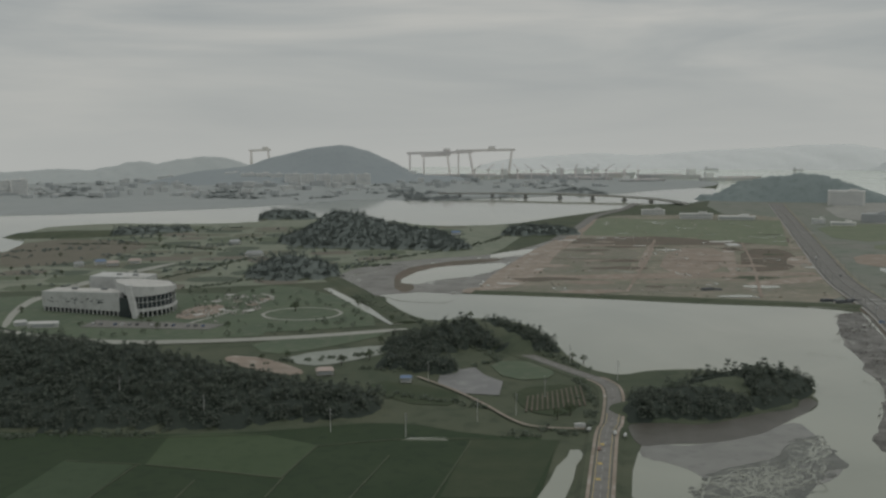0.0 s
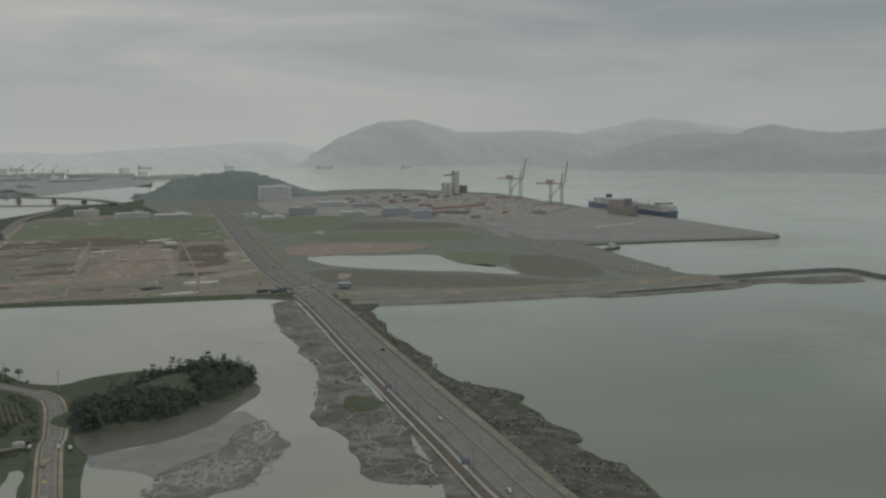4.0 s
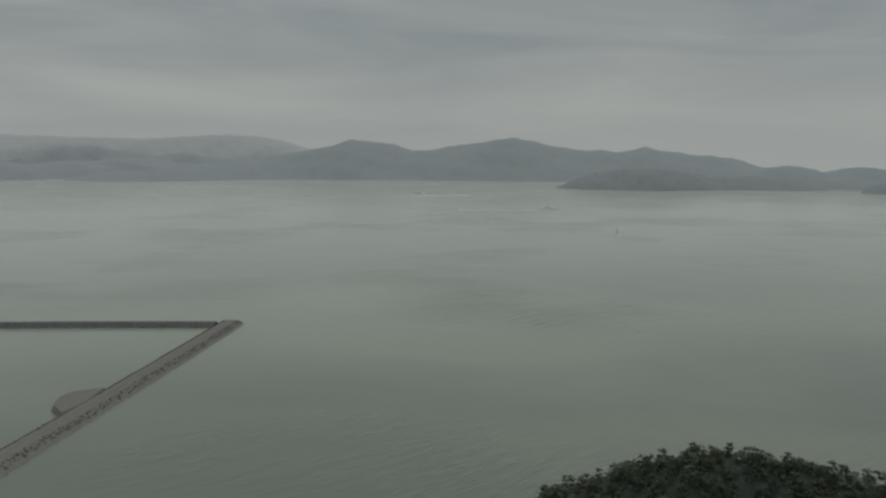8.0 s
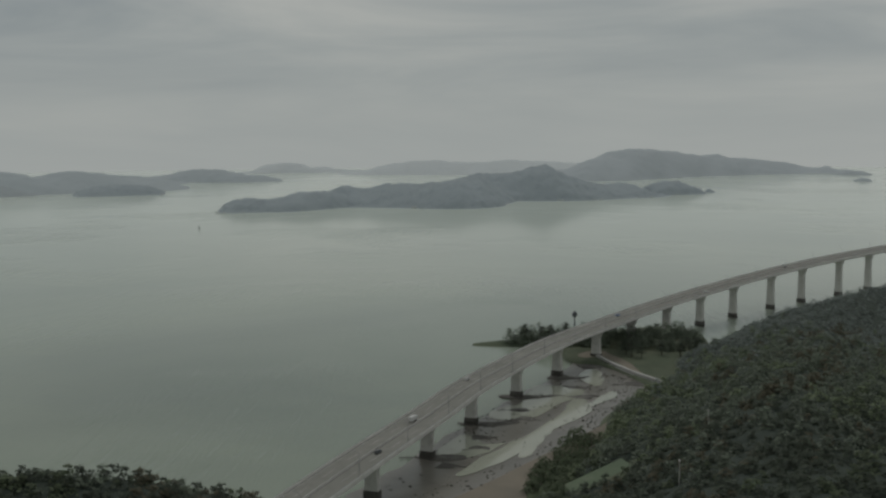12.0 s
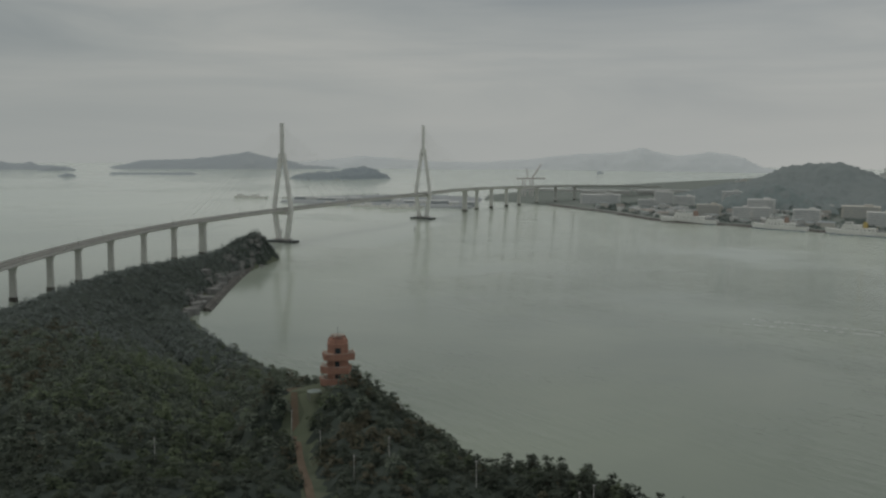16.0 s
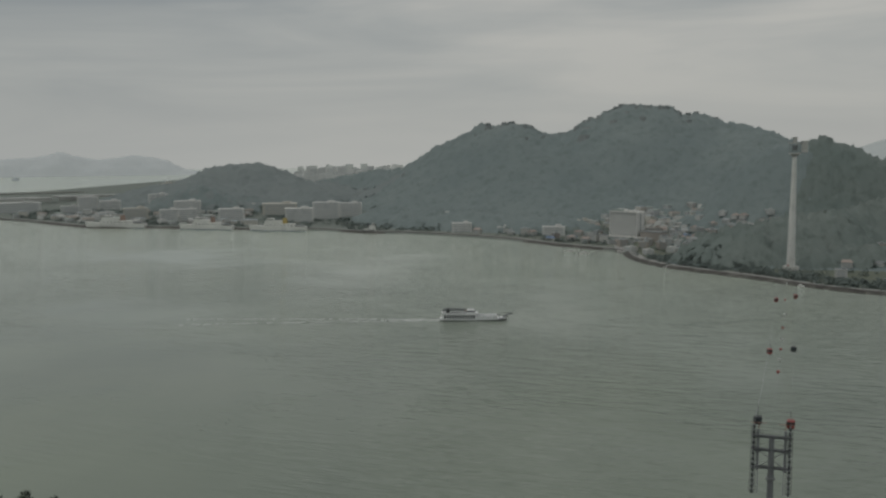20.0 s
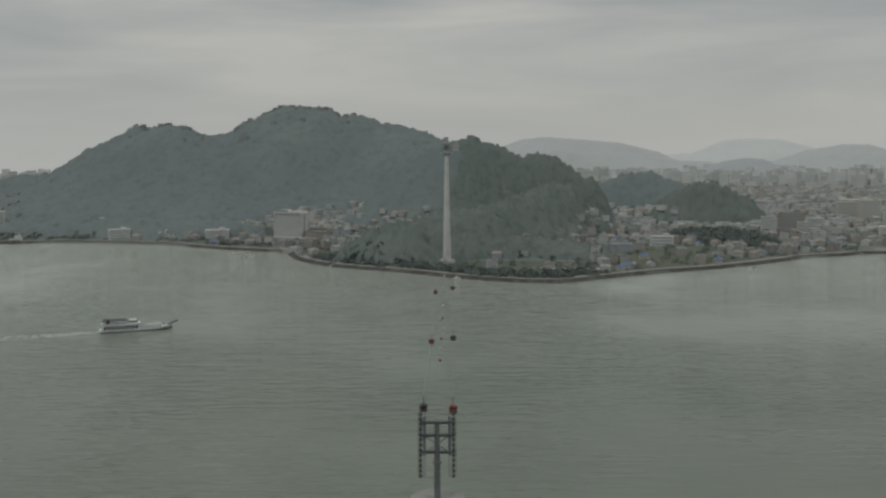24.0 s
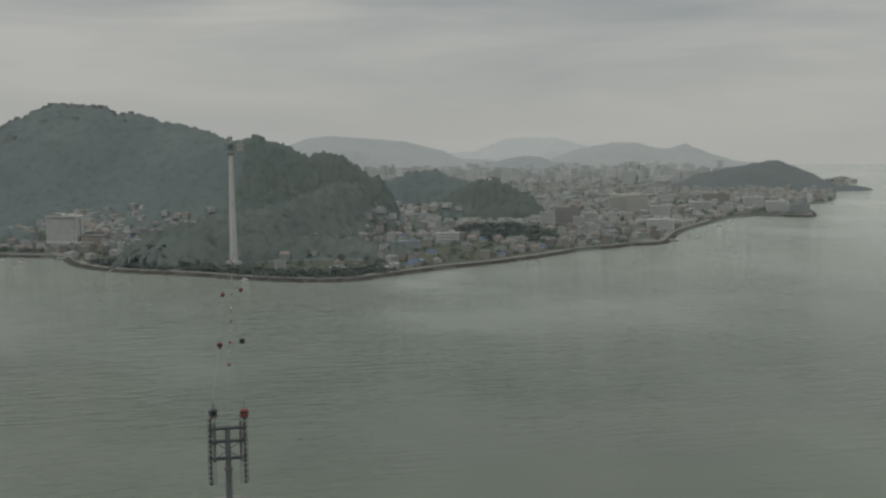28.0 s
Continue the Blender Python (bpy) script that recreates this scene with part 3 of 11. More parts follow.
TIDAL_POOL_2 = [(-71, 988), (-47, 1008), (3, 1006), (15, 980), (8, 944), (-34, 956)]
MUD_W = [(334, 870), (369, 882), (335, 767), (304, 649), (281, 573), (263, 505), (250, 451), (232, 392), (219, 377), (197, 399), (212, 440), (222, 478), (212, 501), (232, 539), (260, 598), (291, 699), (300, 772)]
MUD_GRASS = [(249, 534), (256, 540), (267, 523), (259, 503), (241, 504), (240, 515)]
MARSH_BAY = [(102, 422), (114, 449), (129, 465), (145, 473), (163, 481), (175, 508), (194, 519), (192, 490), (182, 463), (158, 434), (148, 421)]
CREEK = [(60, 496), (69, 497), (60, 462), (50, 422), (38, 380), (30, 380), (41, 422), (50, 462)]
DEV_SITE = [(29, 1017), (165, 1501), (288, 1934), (421, 1948), (634, 1932), (555, 1631), (420, 1131), (366, 916), (236, 946)]
DEV_GREEN = [(288, 1866), (592, 1803), (470, 1395), (332, 1539), (215, 1568)]
DEV_DIRT_1 = [(25, 1030), (157, 1504), (181, 1495), (102, 1103), (62, 1020)]
DEV_DIRT_2 = [(216, 1156), (287, 1436), (298, 1432), (223, 1143)]
DEV_DIRT_3 = [(375, 1385), (390, 1379), (322, 1115), (313, 1108)]
POND_PORT = [(488, 1161), (524, 1168), (571, 1135), (650, 1110), (634, 1058), (623, 1006), (655, 988), (647, 949), (630, 899), (614, 927), (599, 959), (560, 986), (498, 1055), (486, 1098)]
PORT_DIRT = [(517, 1297), (589, 1294), (640, 1270), (693, 1217), (661, 1161), (552, 1167), (484, 1184)]
PORT_GREEN = [(652, 1113), (698, 1116), (739, 1083), (650, 957), (625, 1009)]
PORT_GREEN_2 = [(619, 1725), (810, 1709), (732, 1503), (557, 1429)]
PORT_APRON = [(927, 1452), (1066, 1483), (1285, 1632), (1246, 1297), (1209, 1117), (1195, 1049), (1087, 1060), (907, 1113), (851, 1185)]
PORT_YARD = [(922, 2043), (1127, 2240), (1288, 2224), (1358, 2003), (1267, 1647), (1066, 1483), (944, 1479), (876, 1633)]
RUBBLE_SPIT = [(829, 1167), (848, 1129), (877, 1090), (830, 1010), (803, 894), (787, 834), (752, 837), (750, 912), (754, 981), (776, 1081)]
COAST_ROCK = [(403, 868), (389, 777), (355, 659), (340, 579), (325, 554), (333, 531), (341, 484), (325, 445), (311, 401), (306, 377), (314, 355), (299, 342), (297, 323), (282, 319), (260, 341), (285, 414), (310, 500), (330, 585), (361, 704)]
MUSEUM_LAWN = [(-224, 888), (-198, 1072), (-130, 1048), (-40, 840), (-102, 818), (-164, 808)]
PLAZA = [(-239, 888), (-256, 1017), (-205, 1015), (-173, 929), (-191, 872), (-205, 810)]
PADDY_FIELD = [(-240, 542), (-144, 527), (-92, 533), (-27, 552), (19, 522), (59, 518), (40, 430), (35, 382), (-262, 388), (-364, 545)]
PADDY_2 = [(-144, 525), (-121, 531), (-94, 526), (-64, 507), (-75, 458), (-108, 468), (-143, 479)]
PADDY_3 = [(13, 515), (59, 513), (37, 430), (-2, 431)]
FARM_1 = [(-149, 774), (-65, 804), (-38, 803), (-93, 741), (-127, 723)]
GREENHOUSE_FIELD = [(-118, 719), (-36, 763), (-30, 739), (-72, 694), (-94, 686)]
FARM_2 = [(-53, 649), (5, 621), (11, 581), (-28, 588)]
FARM_POND = [(-2, 668), (21, 679), (26, 658), (37, 639), (33, 605), (12, 610), (-4, 636)]
FARM_PLOT = [(40, 619), (83, 635), (85, 598), (67, 555), (46, 568)]
FARM_3 = [(29, 699), (68, 697), (74, 648), (41, 641)]
BROWN_FIELD = [(-597, 1380), (-625, 1568), (-466, 1556), (-407, 1436), (-473, 1253), (-533, 1229)]
BARE_EARTH = [(-158, 715), (-144, 727), (-93, 677), (-94, 656), (-131, 679)]
CANAL = [(-122, 1040), (-117, 1048), (-34, 842), (-44, 837)]
LANE_1 = [(-367, 841), (-392, 924), (-404, 1007), (-383, 1147), (-333, 1272), (-327, 1249), (-373, 1115), (-392, 988), (-381, 909), (-359, 836)]
LANE_2 = [(-364, 833), (-304, 798), (-249, 778), (-168, 783), (-100, 798), (-30, 824), (-29, 812), (-98, 785), (-165, 770), (-249, 763), (-303, 784), (-356, 816)]
CITY_LAND = [(-33, -2405), (-199, -2211), (-245, -2125), (-312, -1986), (-375, -1825), (-463, -1760), (-601, -1643), (-691, -1577), (-732, -1497), (-800, -1433), (-866, -1300), (-878, -1228), (-886, -1170), (-911, -1082), (-908, -1058), (-874, -1004), (-857, -957), (-849, -909), (-855, -860), (-864, -798), (-865, -744), (-869, -703), (-878, -664), (-905, -618), (-955, -602), (-1036, -576), (-1111, -541), (-1212, -512), (-1275, -500), (-1333, -467), (-1360, -461), (-1402, -428), (-1558, -451), (-1716, -452), (-1906, -443), (-1933, -325), (-2029, -331), (-2113, -431), (-2366, -340), (-2802, -410), (-3239, -417), (-3366, -486), (-3450, -1005), (-3167, -2202), (-2838, -2663), (-1661, -3588), (-1295, -3821), (-647, -3204), (-252, -2798)]
MUDBEACH = [(327, -283), (331, -313), (345, -353), (363, -412), (380, -471), (394, -532), (411, -603), (383, -589), (332, -561), (300, -473), (288, -418), (279, -350), (268, -325)]
FAR_A = [(1731, 4305, -15), (1791, 4280, 15), (1859, 4251, 54), (1962, 4205, 123), (2067, 4154, 169), (2135, 4119, 192), (2261, 4052, 198), (2344, 4005, 173), (2424, 3956, 143), (2513, 3901, 144), (2715, 3763, 149), (2853, 3659, 136), (2989, 3549, 101)]
FAR_B = [(2800, 3713, 101), (2918, 3620, 151), (2996, 3556, 171), (3110, 3457, 201), (3221, 3354, 188), (3329, 3247, 166), (3467, 3099, 138), (3629, 2907, 113), (3779, 2710, 145), (3835, 2630, 153), (3916, 2508, 143), (3979, 2406, 111), (4051, 2283, 87), (4150, 2099, 59)]
FAR_C = [(2694, 3382, 11), (2760, 3278, 54), (2822, 3172, 101), (2858, 3108, 126), (2903, 3022, 137), (2946, 2936, 140), (2996, 2828, 135), (3026, 2795, 160), (3077, 2735, 171), (3141, 2658, 151), (3209, 2571, 140), (3275, 2482, 146), (3337, 2393, 159), (3373, 2339, 133), (3397, 2302, 114), (3443, 2230, 112), (3488, 2157, 94), (3521, 2103, 77), (3553, 2048, 54)]
FAR_D = [(3323, 2249, 5), (3377, 2160, 40), (3419, 2089, 71), (3458, 2018, 79), (3487, 1965, 80), (3523, 1894, 97), (3545, 1849, 107), (3557, 1826, 91), (3591, 1751, 83), (3630, 1663, 74), (3672, 1557, 50), (3713, 1453, 32)]
FAR_E = [(4032, 2152, 53), (4083, 2053, 81), (4134, 1947, 101), (4174, 1861, 132), (4215, 1766, 149), (4252, 1674, 165), (4336, 1442, 161), (4394, 1256, 155), (4454, 1024, 146), (4488, 862, 140), (4517, 693, 147), (4542, 505, 156), (4554, 386, 150), (4562, 266, 130), (4566, 193, 106), (4568, 120, 81), (4570, -27, 38)]
FAR_EF = [(4148, 1309, 60), (4175, 1221, 94), (4206, 1111, 116), (4239, 978, 112), (4263, 867, 90), (4283, 758, 74), (4301, 650, 84), (4318, 520, 60)]
FAR_F = [(3872, 716, 17), (3877, 690, 47), (3907, 582, 48), (3920, 532, 47), (3943, 441, 65), (3965, 339, 58), (3978, 276, 76), (3963, 147, 93), (3933, 40, 112), (3913, -24, 135), (3896, -77, 131), (3864, -171, 120), (3837, -242, 93), (3809, -314, 95), (3781, -395, 112), (3744, -494, 124), (3700, -602, 140), (3671, -668, 130), (3648, -736, 111), (3609, -861, 93), (3595, -902, 97), (3577, -954, 87), (3560, -1000, 95), (3542, -1046, 109), (3513, -1118, 92), (3467, -1223, 78), (3410, -1342, 65), (3380, -1400, 37), (3341, -1472, 40), (3286, -1566, 17), (3250, -1625, 36), (3176, -1736, 27)]
FAR_G = [(2999, -657, -1), (2977, -694, 30), (2945, -736, 46), (2891, -805, 55), (2849, -875, 58), (2856, -959, 47), (2860, -1044, 32), (2842, -1153, 32), (2795, -1249, 24), (2745, -1342, 0)]
ISLE_A = [(2610, -1354, -8), (2599, -1375, 9), (2578, -1413, 20), (2535, -1490, 22), (2512, -1528, 18), (2493, -1559, 6), (2482, -1576, -10)]
FAR_H = [(3567, -2670, 3), (3531, -2718, 30), (3487, -2774, 39), (3442, -2830, 36), (3412, -2866, 19), (3373, -2912, 20), (3333, -2957, 8), (3260, -3038, 4)]
FAR_I = [(3096, -2884, 5), (3029, -2932, 32), (2952, -2986, 46), (2836, -3062, 52), (2796, -3087, 43), (2697, -3146, 43), (2597, -3202, 52), (2496, -3254, 47), (2395, -3303, 43)]
ISLE_B = [(1804, -1265, -6), (1797, -1275, 10), (1787, -1288, 19), (1761, -1323, 22), (1739, -1351, 18), (1724, -1370, 23), (1726, -1402, 30), (1729, -1467, 31), (1729, -1516, 26), (1729, -1558, 18), (1728, -1591, -4)]
FAR_J = [(2091, -2884, 32), (2027, -2959, 66), (2022, -3039, 72), (2018, -3102, 97), (2012, -3166, 100), (1986, -3374, 90), (1933, -3531, 67), (1905, -3588, 75), (1882, -3635, 61), (1829, -3737, 53), (1740, -3895, 33), (1683, -3920, 18), (1650, -3934, 13), (1620, -3946, 24), (1595, -3957, 5)]
ISLET = [(1485, -3757, 8), (1450, -3771, 14), (1414, -3785, 6)]
FAR_K = [(3256, -1936, 6), (3206, -1974, 15), (3157, -2010, 21), (3123, -2035, 33), (3080, -2064, 39), (3003, -2116, 39), (2969, -2138, 29), (2926, -2183, 20)]
FAR_L = [(1418, -4082, -8), (1383, -4071, -5), (1223, -4122, 27), (1075, -4163, 31), (923, -4200, 47), (834, -4218, 61), (745, -4235, 39), (609, -4257, 11)]
ISLE_C = [(511, -3246, -6), (468, -3272, 14), (367, -3330, 20), (329, -3351, 29), (280, -3377, 32), (253, -3390, 24), (233, -3400, 5), (215, -3408, -10)]
ISLET_B = [(-529, -3894, -8), (-554, -3891, 8), (-579, -3887, -7)]
FAR_FE = [(2901, -1299, 58), (2888, -1341, 54), (2873, -1392, 40), (2861, -1429, 50), (2845, -1473, 56), (2824, -1532, 51), (2801, -1591, 44), (2779, -1644, 30)]
ISLE_B_MID = [(1801, -1571, 22), (1771, -1588, 38), (1745, -1602, 30), (1724, -1614, 32), (1675, -1639, 43), (1615, -1668, 43), (1541, -1701, 50), (1595, -1809, 47), (1646, -1920, 56), (1596, -1968, 56), (1561, -2001, 69), (1530, -2028, 78), (1509, -2046, 65), (1491, -2068, 51), (1478, -2109, 35), (1461, -2159, 25), (1434, -2233, 26), (1422, -2266, 16), (1406, -2281, 0)]
ISLE_B_END = [(1419, -2308, -4), (1409, -2327, 19), (1393, -2355, 29), (1372, -2390, 28), (1350, -2425, 12), (1337, -2447, -5)]
ISLE_B_ROCK = [(1348, -2482, -2), (1336, -2489, 8), (1319, -2498, -1)]
FAR_L_LOW = [(1191, -3516, -8), (1162, -3522, 3), (1049, -3533, 2), (916, -3543, 4), (796, -3549, -8)]
FAR_LR = [(620, -4300, 20), (473, -4330, 34), (380, -4335, 46), (239, -4340, 35), (51, -4300, 25), (-115, -4332, 23), (-306, -4361, 34), (-440, -4350, 52), (-561, -4314, 64), (-661, -4299, 67), (-723, -4290, 76), (-775, -4280, 91), (-821, -4272, 77), (-867, -4263, 65), (-918, -4252, 58), (-982, -4238, 67), (-1039, -4224, 75), (-1109, -4206, 68), (-1172, -4189, 56), (-1214, -4177, 30), (-1250, -4168, 8)]
ISLET_C = [(1272, -3294, -2), (1237, -3307, 10), (1203, -3320, -3)]
FAR_DE = [(3879, 1358, 49), (3915, 1251, 58), (3948, 1141, 52), (3984, 1008, 61), (4003, 930, 58), (4021, 850, 72), (4037, 770, 67), (4055, 668, 55), (4068, 585, 30)]
FAR_M = [(-3233, -2522, 96), (-3300, -2433, 135), (-3352, -2361, 143), (-3403, -2287, 136), (-3504, -2130, 119), (-3578, -2002, 84), (-3615, -1934, 46)]
FAR_N = [(-4132, -2133, 65), (-4199, -1997, 126), (-4282, -1813, 125), (-4347, -1651, 81)]
FAR_O = [(-3865, -1643, 41), (-3907, -1540, 86), (-3954, -1416, 108), (-3983, -1334, 107), (-4009, -1251, 84), (-4023, -1206, 86), (-4040, -1149, 102), (-4051, -1107, 84), (-4068, -1046, 55), (-4086, -974, 27)]
FAR_P = [(-3398, -1701, 33), (-3430, -1636, 57), (-3456, -1580, 65), (-3481, -1524, 61), (-3495, -1491, 42)]
HILL_E = [(-2782, -819, -5), (-2790, -791, 18), (-2798, -763, 36), (-2809, -721, 45), (-2823, -665, 56), (-2841, -582, 73), (-2846, -555, 71), (-2854, -514, 54), (-2861, -472, 38), (-2867, -438, 18), (-2870, -415, 0)]
CITY_HILL_A = [(-1908, -1193, 47), (-1927, -1161, 65), (-1958, -1108, 71), (-1982, -1065, 49)]
CITY_HILL_B = [(-1627, -880, 42), (-1640, -856, 56), (-1656, -826, 64), (-1671, -795, 56), (-1683, -767, 36)]
PORT_KNOLL = [(-579, -2070, 30), (-604, -2063, 42), (-636, -2054, 47), (-668, -2044, 43), (-698, -2034, 29), (-716, -2027, 15)]
NORTH_HILL = [(-683, -2374, 38), (-717, -2364, 58), (-751, -2353, 74), (-790, -2340, 81), (-858, -2316, 85), (-886, -2305, 80), (-920, -2292, 67), (-948, -2281, 51), (-974, -2270, 36)]
YUDAL = [(-1103, -2458, 39), (-1142, -2410, 52), (-1183, -2337, 69), (-1209, -2269, 71), (-1223, -2210, 78), (-1229, -2140, 92), (-1229, -2087, 114), (-1226, -2030, 137), (-1233, -1970, 154), (-1245, -1930, 179), (-1256, -1913, 173), (-1271, -1887, 181), (-1297, -1842, 181), (-1315, -1826, 169), (-1329, -1815, 155), (-1364, -1789, 162), (-1403, -1759, 188), (-1441, -1728, 209), (-1464, -1709, 221), (-1496, -1680, 217), (-1532, -1647, 214), (-1550, -1631, 193), (-1572, -1610, 201), (-1609, -1570, 183), (-1612, -1459, 165), (-1625, -1393, 141), (-1640, -1347, 130)]
YUDAL_SPUR = [(-1318, -1167, 129), (-1342, -1139, 136), (-1366, -1110, 140), (-1377, -1096, 135), (-1400, -1067, 124), (-1414, -1049, 110), (-1437, -1016, 114), (-1448, -1001, 109), (-1458, -986, 98), (-1468, -971, 86), (-1480, -953, 74)]
TOWER_HILL = [(-1033, -1060, 8), (-1051, -999, 26), (-1099, -946, 41), (-1179, -928, 47), (-1254, -911, 62), (-1361, -933, 73)]
TOWER_FRONT = [(-994, -837, 14), (-1055, -794, 16), (-1089, -729, 15), (-1091, -688, 8)]
SHORE_WOOD = [(-858, -1639, 21), (-880, -1536, 23), (-920, -1453, 23), (-972, -1395, 19), (-1006, -1333, 19)]
TOWER_SPUR = [(-867, -921, 23), (-905, -906, 34), (-960, -891, 41), (-1019, -886, 47), (-1091, -878, 50)]
PORT_HILL = [(637, 2397, 16), (683, 2384, 46), (774, 2356, 60), (825, 2339, 65), (863, 2325, 60), (914, 2306, 41), (988, 2275, 14)]
SHIPYARD_HILL = [(-756, 3520, 43), (-663, 3538, 52), (-587, 3552, 80), (-434, 3574, 113), (-337, 3584, 120), (-260, 3591, 100), (-182, 3595, 66), (-104, 3598, 12)]
FAR_Q = [(-1900, 3400, 36), (-1632, 3542, 38), (-1535, 3585, 35), (-1433, 3627, 39), (-1346, 3660, 43), (-1275, 3686, 36), (-1178, 3718, 48), (-1137, 3731, 64), (-1080, 3747, 65), (-1043, 3758, 54), (-955, 3781, 73), (-877, 3800, 80), (-798, 3818, 75), (-748, 3828, 58), (-718, 3833, 41)]
FAR_R = [(402, 4683, 45), (654, 4654, 64), (924, 4608, 53), (1115, 4566, 72), (1345, 4503, 81), (1544, 4439, 95), (1713, 4377, 99)]
PORT_N = [(-450, -2200, 40, 18, 29, 168.4, 'W'), (-494, -2199, 43, 20, 20, 167.3, 'W'), (-575, -2126, 39, 17, 35, 164.9, 'P'), (-590, -1974, 51, 23, 29, 163.4, 'P'), (-516, -1841, 32, 14, 23, 164.3, 'P'), (-550, -1839, 32, 14, 23, 163.4, 'P'), (-790, -1766, 50, 22, 31, 155.9, 'W'), (-320, -2235, 86, 39, 20, 171.9, 'G'), (-408, -2167, 36, 16, 14, 169.3, 'G'), (-478, -1924, 44, 20, 22, 166.1, 'C'), (-614, -1789, 46, 21, 24, 161.1, 'P'), (-756, -1912, 67, 30, 22, 158.4, 'C'), (-719, -1725, 50, 23, 25, 157.4, 'P')]
PORT_N += [(-847, -1780, 43, 19, 27, 154.6, 'P'), (-1111, -2187, 34, 15, 15, 153.1, 'W'), (-892, -1508, 29, 13, 23, 149.4, 'W'), (-866, -1406, 32, 14, 15, 148.4, 'W'), (-1069, -1724, 39, 17, 9, 148.2, 'W'), (-1066, -1354, 33, 15, 15, 141.8, 'Y'), (-959, -1285, 35, 16, 14, 143.3, 'W'), (-1049, -1157, 25, 11, 18, 137.8, 'B'), (-921, -1369, 18, 8, 9, 146.1, 'W')]
PORT_S = [(851, 2171, 73, 33, 30, -21.4, 'W'), (766, 1802, 42, 19, 19, -23.0, 'G'), (875, 1914, 56, 25, 15, -24.6, 'P'), (923, 1859, 55, 25, 13, -26.4, 'G'), (637, 1742, 22, 10, 12, -20.1, 'W'), (880, 1651, 51, 23, 22, -28.1, 'L'), (893, 1578, 37, 16, 22, -29.5, 'L'), (807, 1677, 45, 20, 14, -25.7, 'P'), (741, 1759, 46, 21, 22, -22.8, 'G'), (882, 1956, 46, 21, 11, -24.3, 'P'), (664, 1703, 39, 17, 8, -21.3, 'W'), (457, 1855, 58, 26, 15, -13.8, 'P'), (523, 1828, 63, 28, 10, -16.0, 'P')]
PORT_S += [(401, 1961, 44, 20, 15, -11.6, 'P')]
APTS = [(-694, 3420, 49, 22, 34, 11.5, 'W'), (-633, 3370, 46, 21, 33, 10.6, 'W'), (-583, 3361, 44, 20, 33, 9.8, 'W'), (-538, 3353, 38, 17, 31, 9.1, 'W'), (-481, 3308, 47, 21, 32, 8.3, 'W'), (-431, 3299, 43, 19, 31, 7.4, 'W'), (-379, 3291, 46, 21, 30, 6.6, 'W'), (-331, 3244, 31, 14, 30, 5.8, 'W'), (-294, 3239, 38, 17, 32, 5.2, 'W'), (-247, 3233, 42, 19, 32, 4.4, 'W'), (-1195, 2816, 30, 13, 38, 23.0, 'W'), (-1153, 2813, 43, 19, 41, 22.3, 'W'), (-1146, 3752, 44, 20, 20, 17.0, 'W')]
APTS += [(-935, 3814, 66, 30, 29, 13.8, 'W'), (-947, 3545, 62, 28, 19, 15.0, 'P')]
TOWN = [(-1595, -649, 41, 18, 30, 112.1, 'B'), (-1878, -662, 37, 17, 30, 109.4, 'C'), (-1871, -619, 36, 16, 35, 108.3, 'C'), (-1671, -848, 78, 35, 20, 116.9, 'C'), (-1180, -709, 29, 13, 11, 121.0, 'L'), (-1281, -705, 32, 14, 13, 118.8, 'W'), (-1570, -484, 42, 19, 17, 107.1, 'W'), (-2206, -559, 56, 25, 20, 104.2, 'R'), (-1556, -670, 23, 10, 24, 113.3, 'P'), (-1894, -861, 22, 10, 22, 114.4, 'P'), (-1980, -532, 41, 19, 17, 105.0, 'P'), (-2173, -476, 38, 17, 16, 102.4, 'W'), (-2006, -393, 41, 19, 20, 101.1, 'W')]
TOWN += [(-1993, -350, 35, 16, 17, 100.0, 'G'), (-2198, -465, 14, 6, 14, 101.9, 'P'), (-1808, -559, 35, 16, 20, 107.2, 'P'), (-1669, -639, 28, 13, 15, 111.0, 'P'), (-1175, -735, 9, 4, 21, 122.0, 'P'), (-1957, -671, 66, 30, 30, 108.9, 'C'), (-1999, -1163, 25, 11, 16, 120.2, 'P'), (-1580, -624, 18, 8, 16, 111.6, 'P')]


def polar(yaw, d):
    return -math.sin(radians(yaw)) * d, math.cos(radians(yaw)) * d


def chain(pts, w):
    return [[(x, y, z, w) for x, y, z in pts]]


# ---- sea and land ----
FAR_QUAY = [(367, -2219), (288, -2177), (188, -2139), (70, -2104), (-33, -2085), (-63, -2367), (55, -2475), (214, -2432), (334, -2335)]
ring = [(4950 * math.cos(2 * math.pi * i / 96), 4950 * math.sin(2 * math.pi * i / 96)) for i in range(96)]
sea_build = Build().add([(x, y, 0.0) for x, y in ring], [tuple(range(96))])
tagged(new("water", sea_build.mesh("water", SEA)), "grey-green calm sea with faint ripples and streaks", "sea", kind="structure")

PORT_LAND = paint("port_land", (0.203, 0.229, 0.191), (0.247, 0.246, 0.220), 0.01, 0.95, bump=0.3, bump_scale=0.2, c=(0.148, 0.174, 0.141), fine=0.045)
SHORE_GREEN = paint("port_grass", (0.174, 0.206, 0.138), (0.204, 0.226, 0.158), 0.02, 0.95, c=(0.156, 0.182, 0.126), fine=0.06)
APRON = paint("quay_concrete", (0.3, 0.3, 0.288), (0.255, 0.26, 0.25), 0.01, 0.85, c=(0.36, 0.352, 0.335), fine=0.05)
sheet("ground", SOUTH_LAND, 1.5, SCRUB, "low coastal land of rough grass and scrub", "land", 1, 0.02, 2.5)
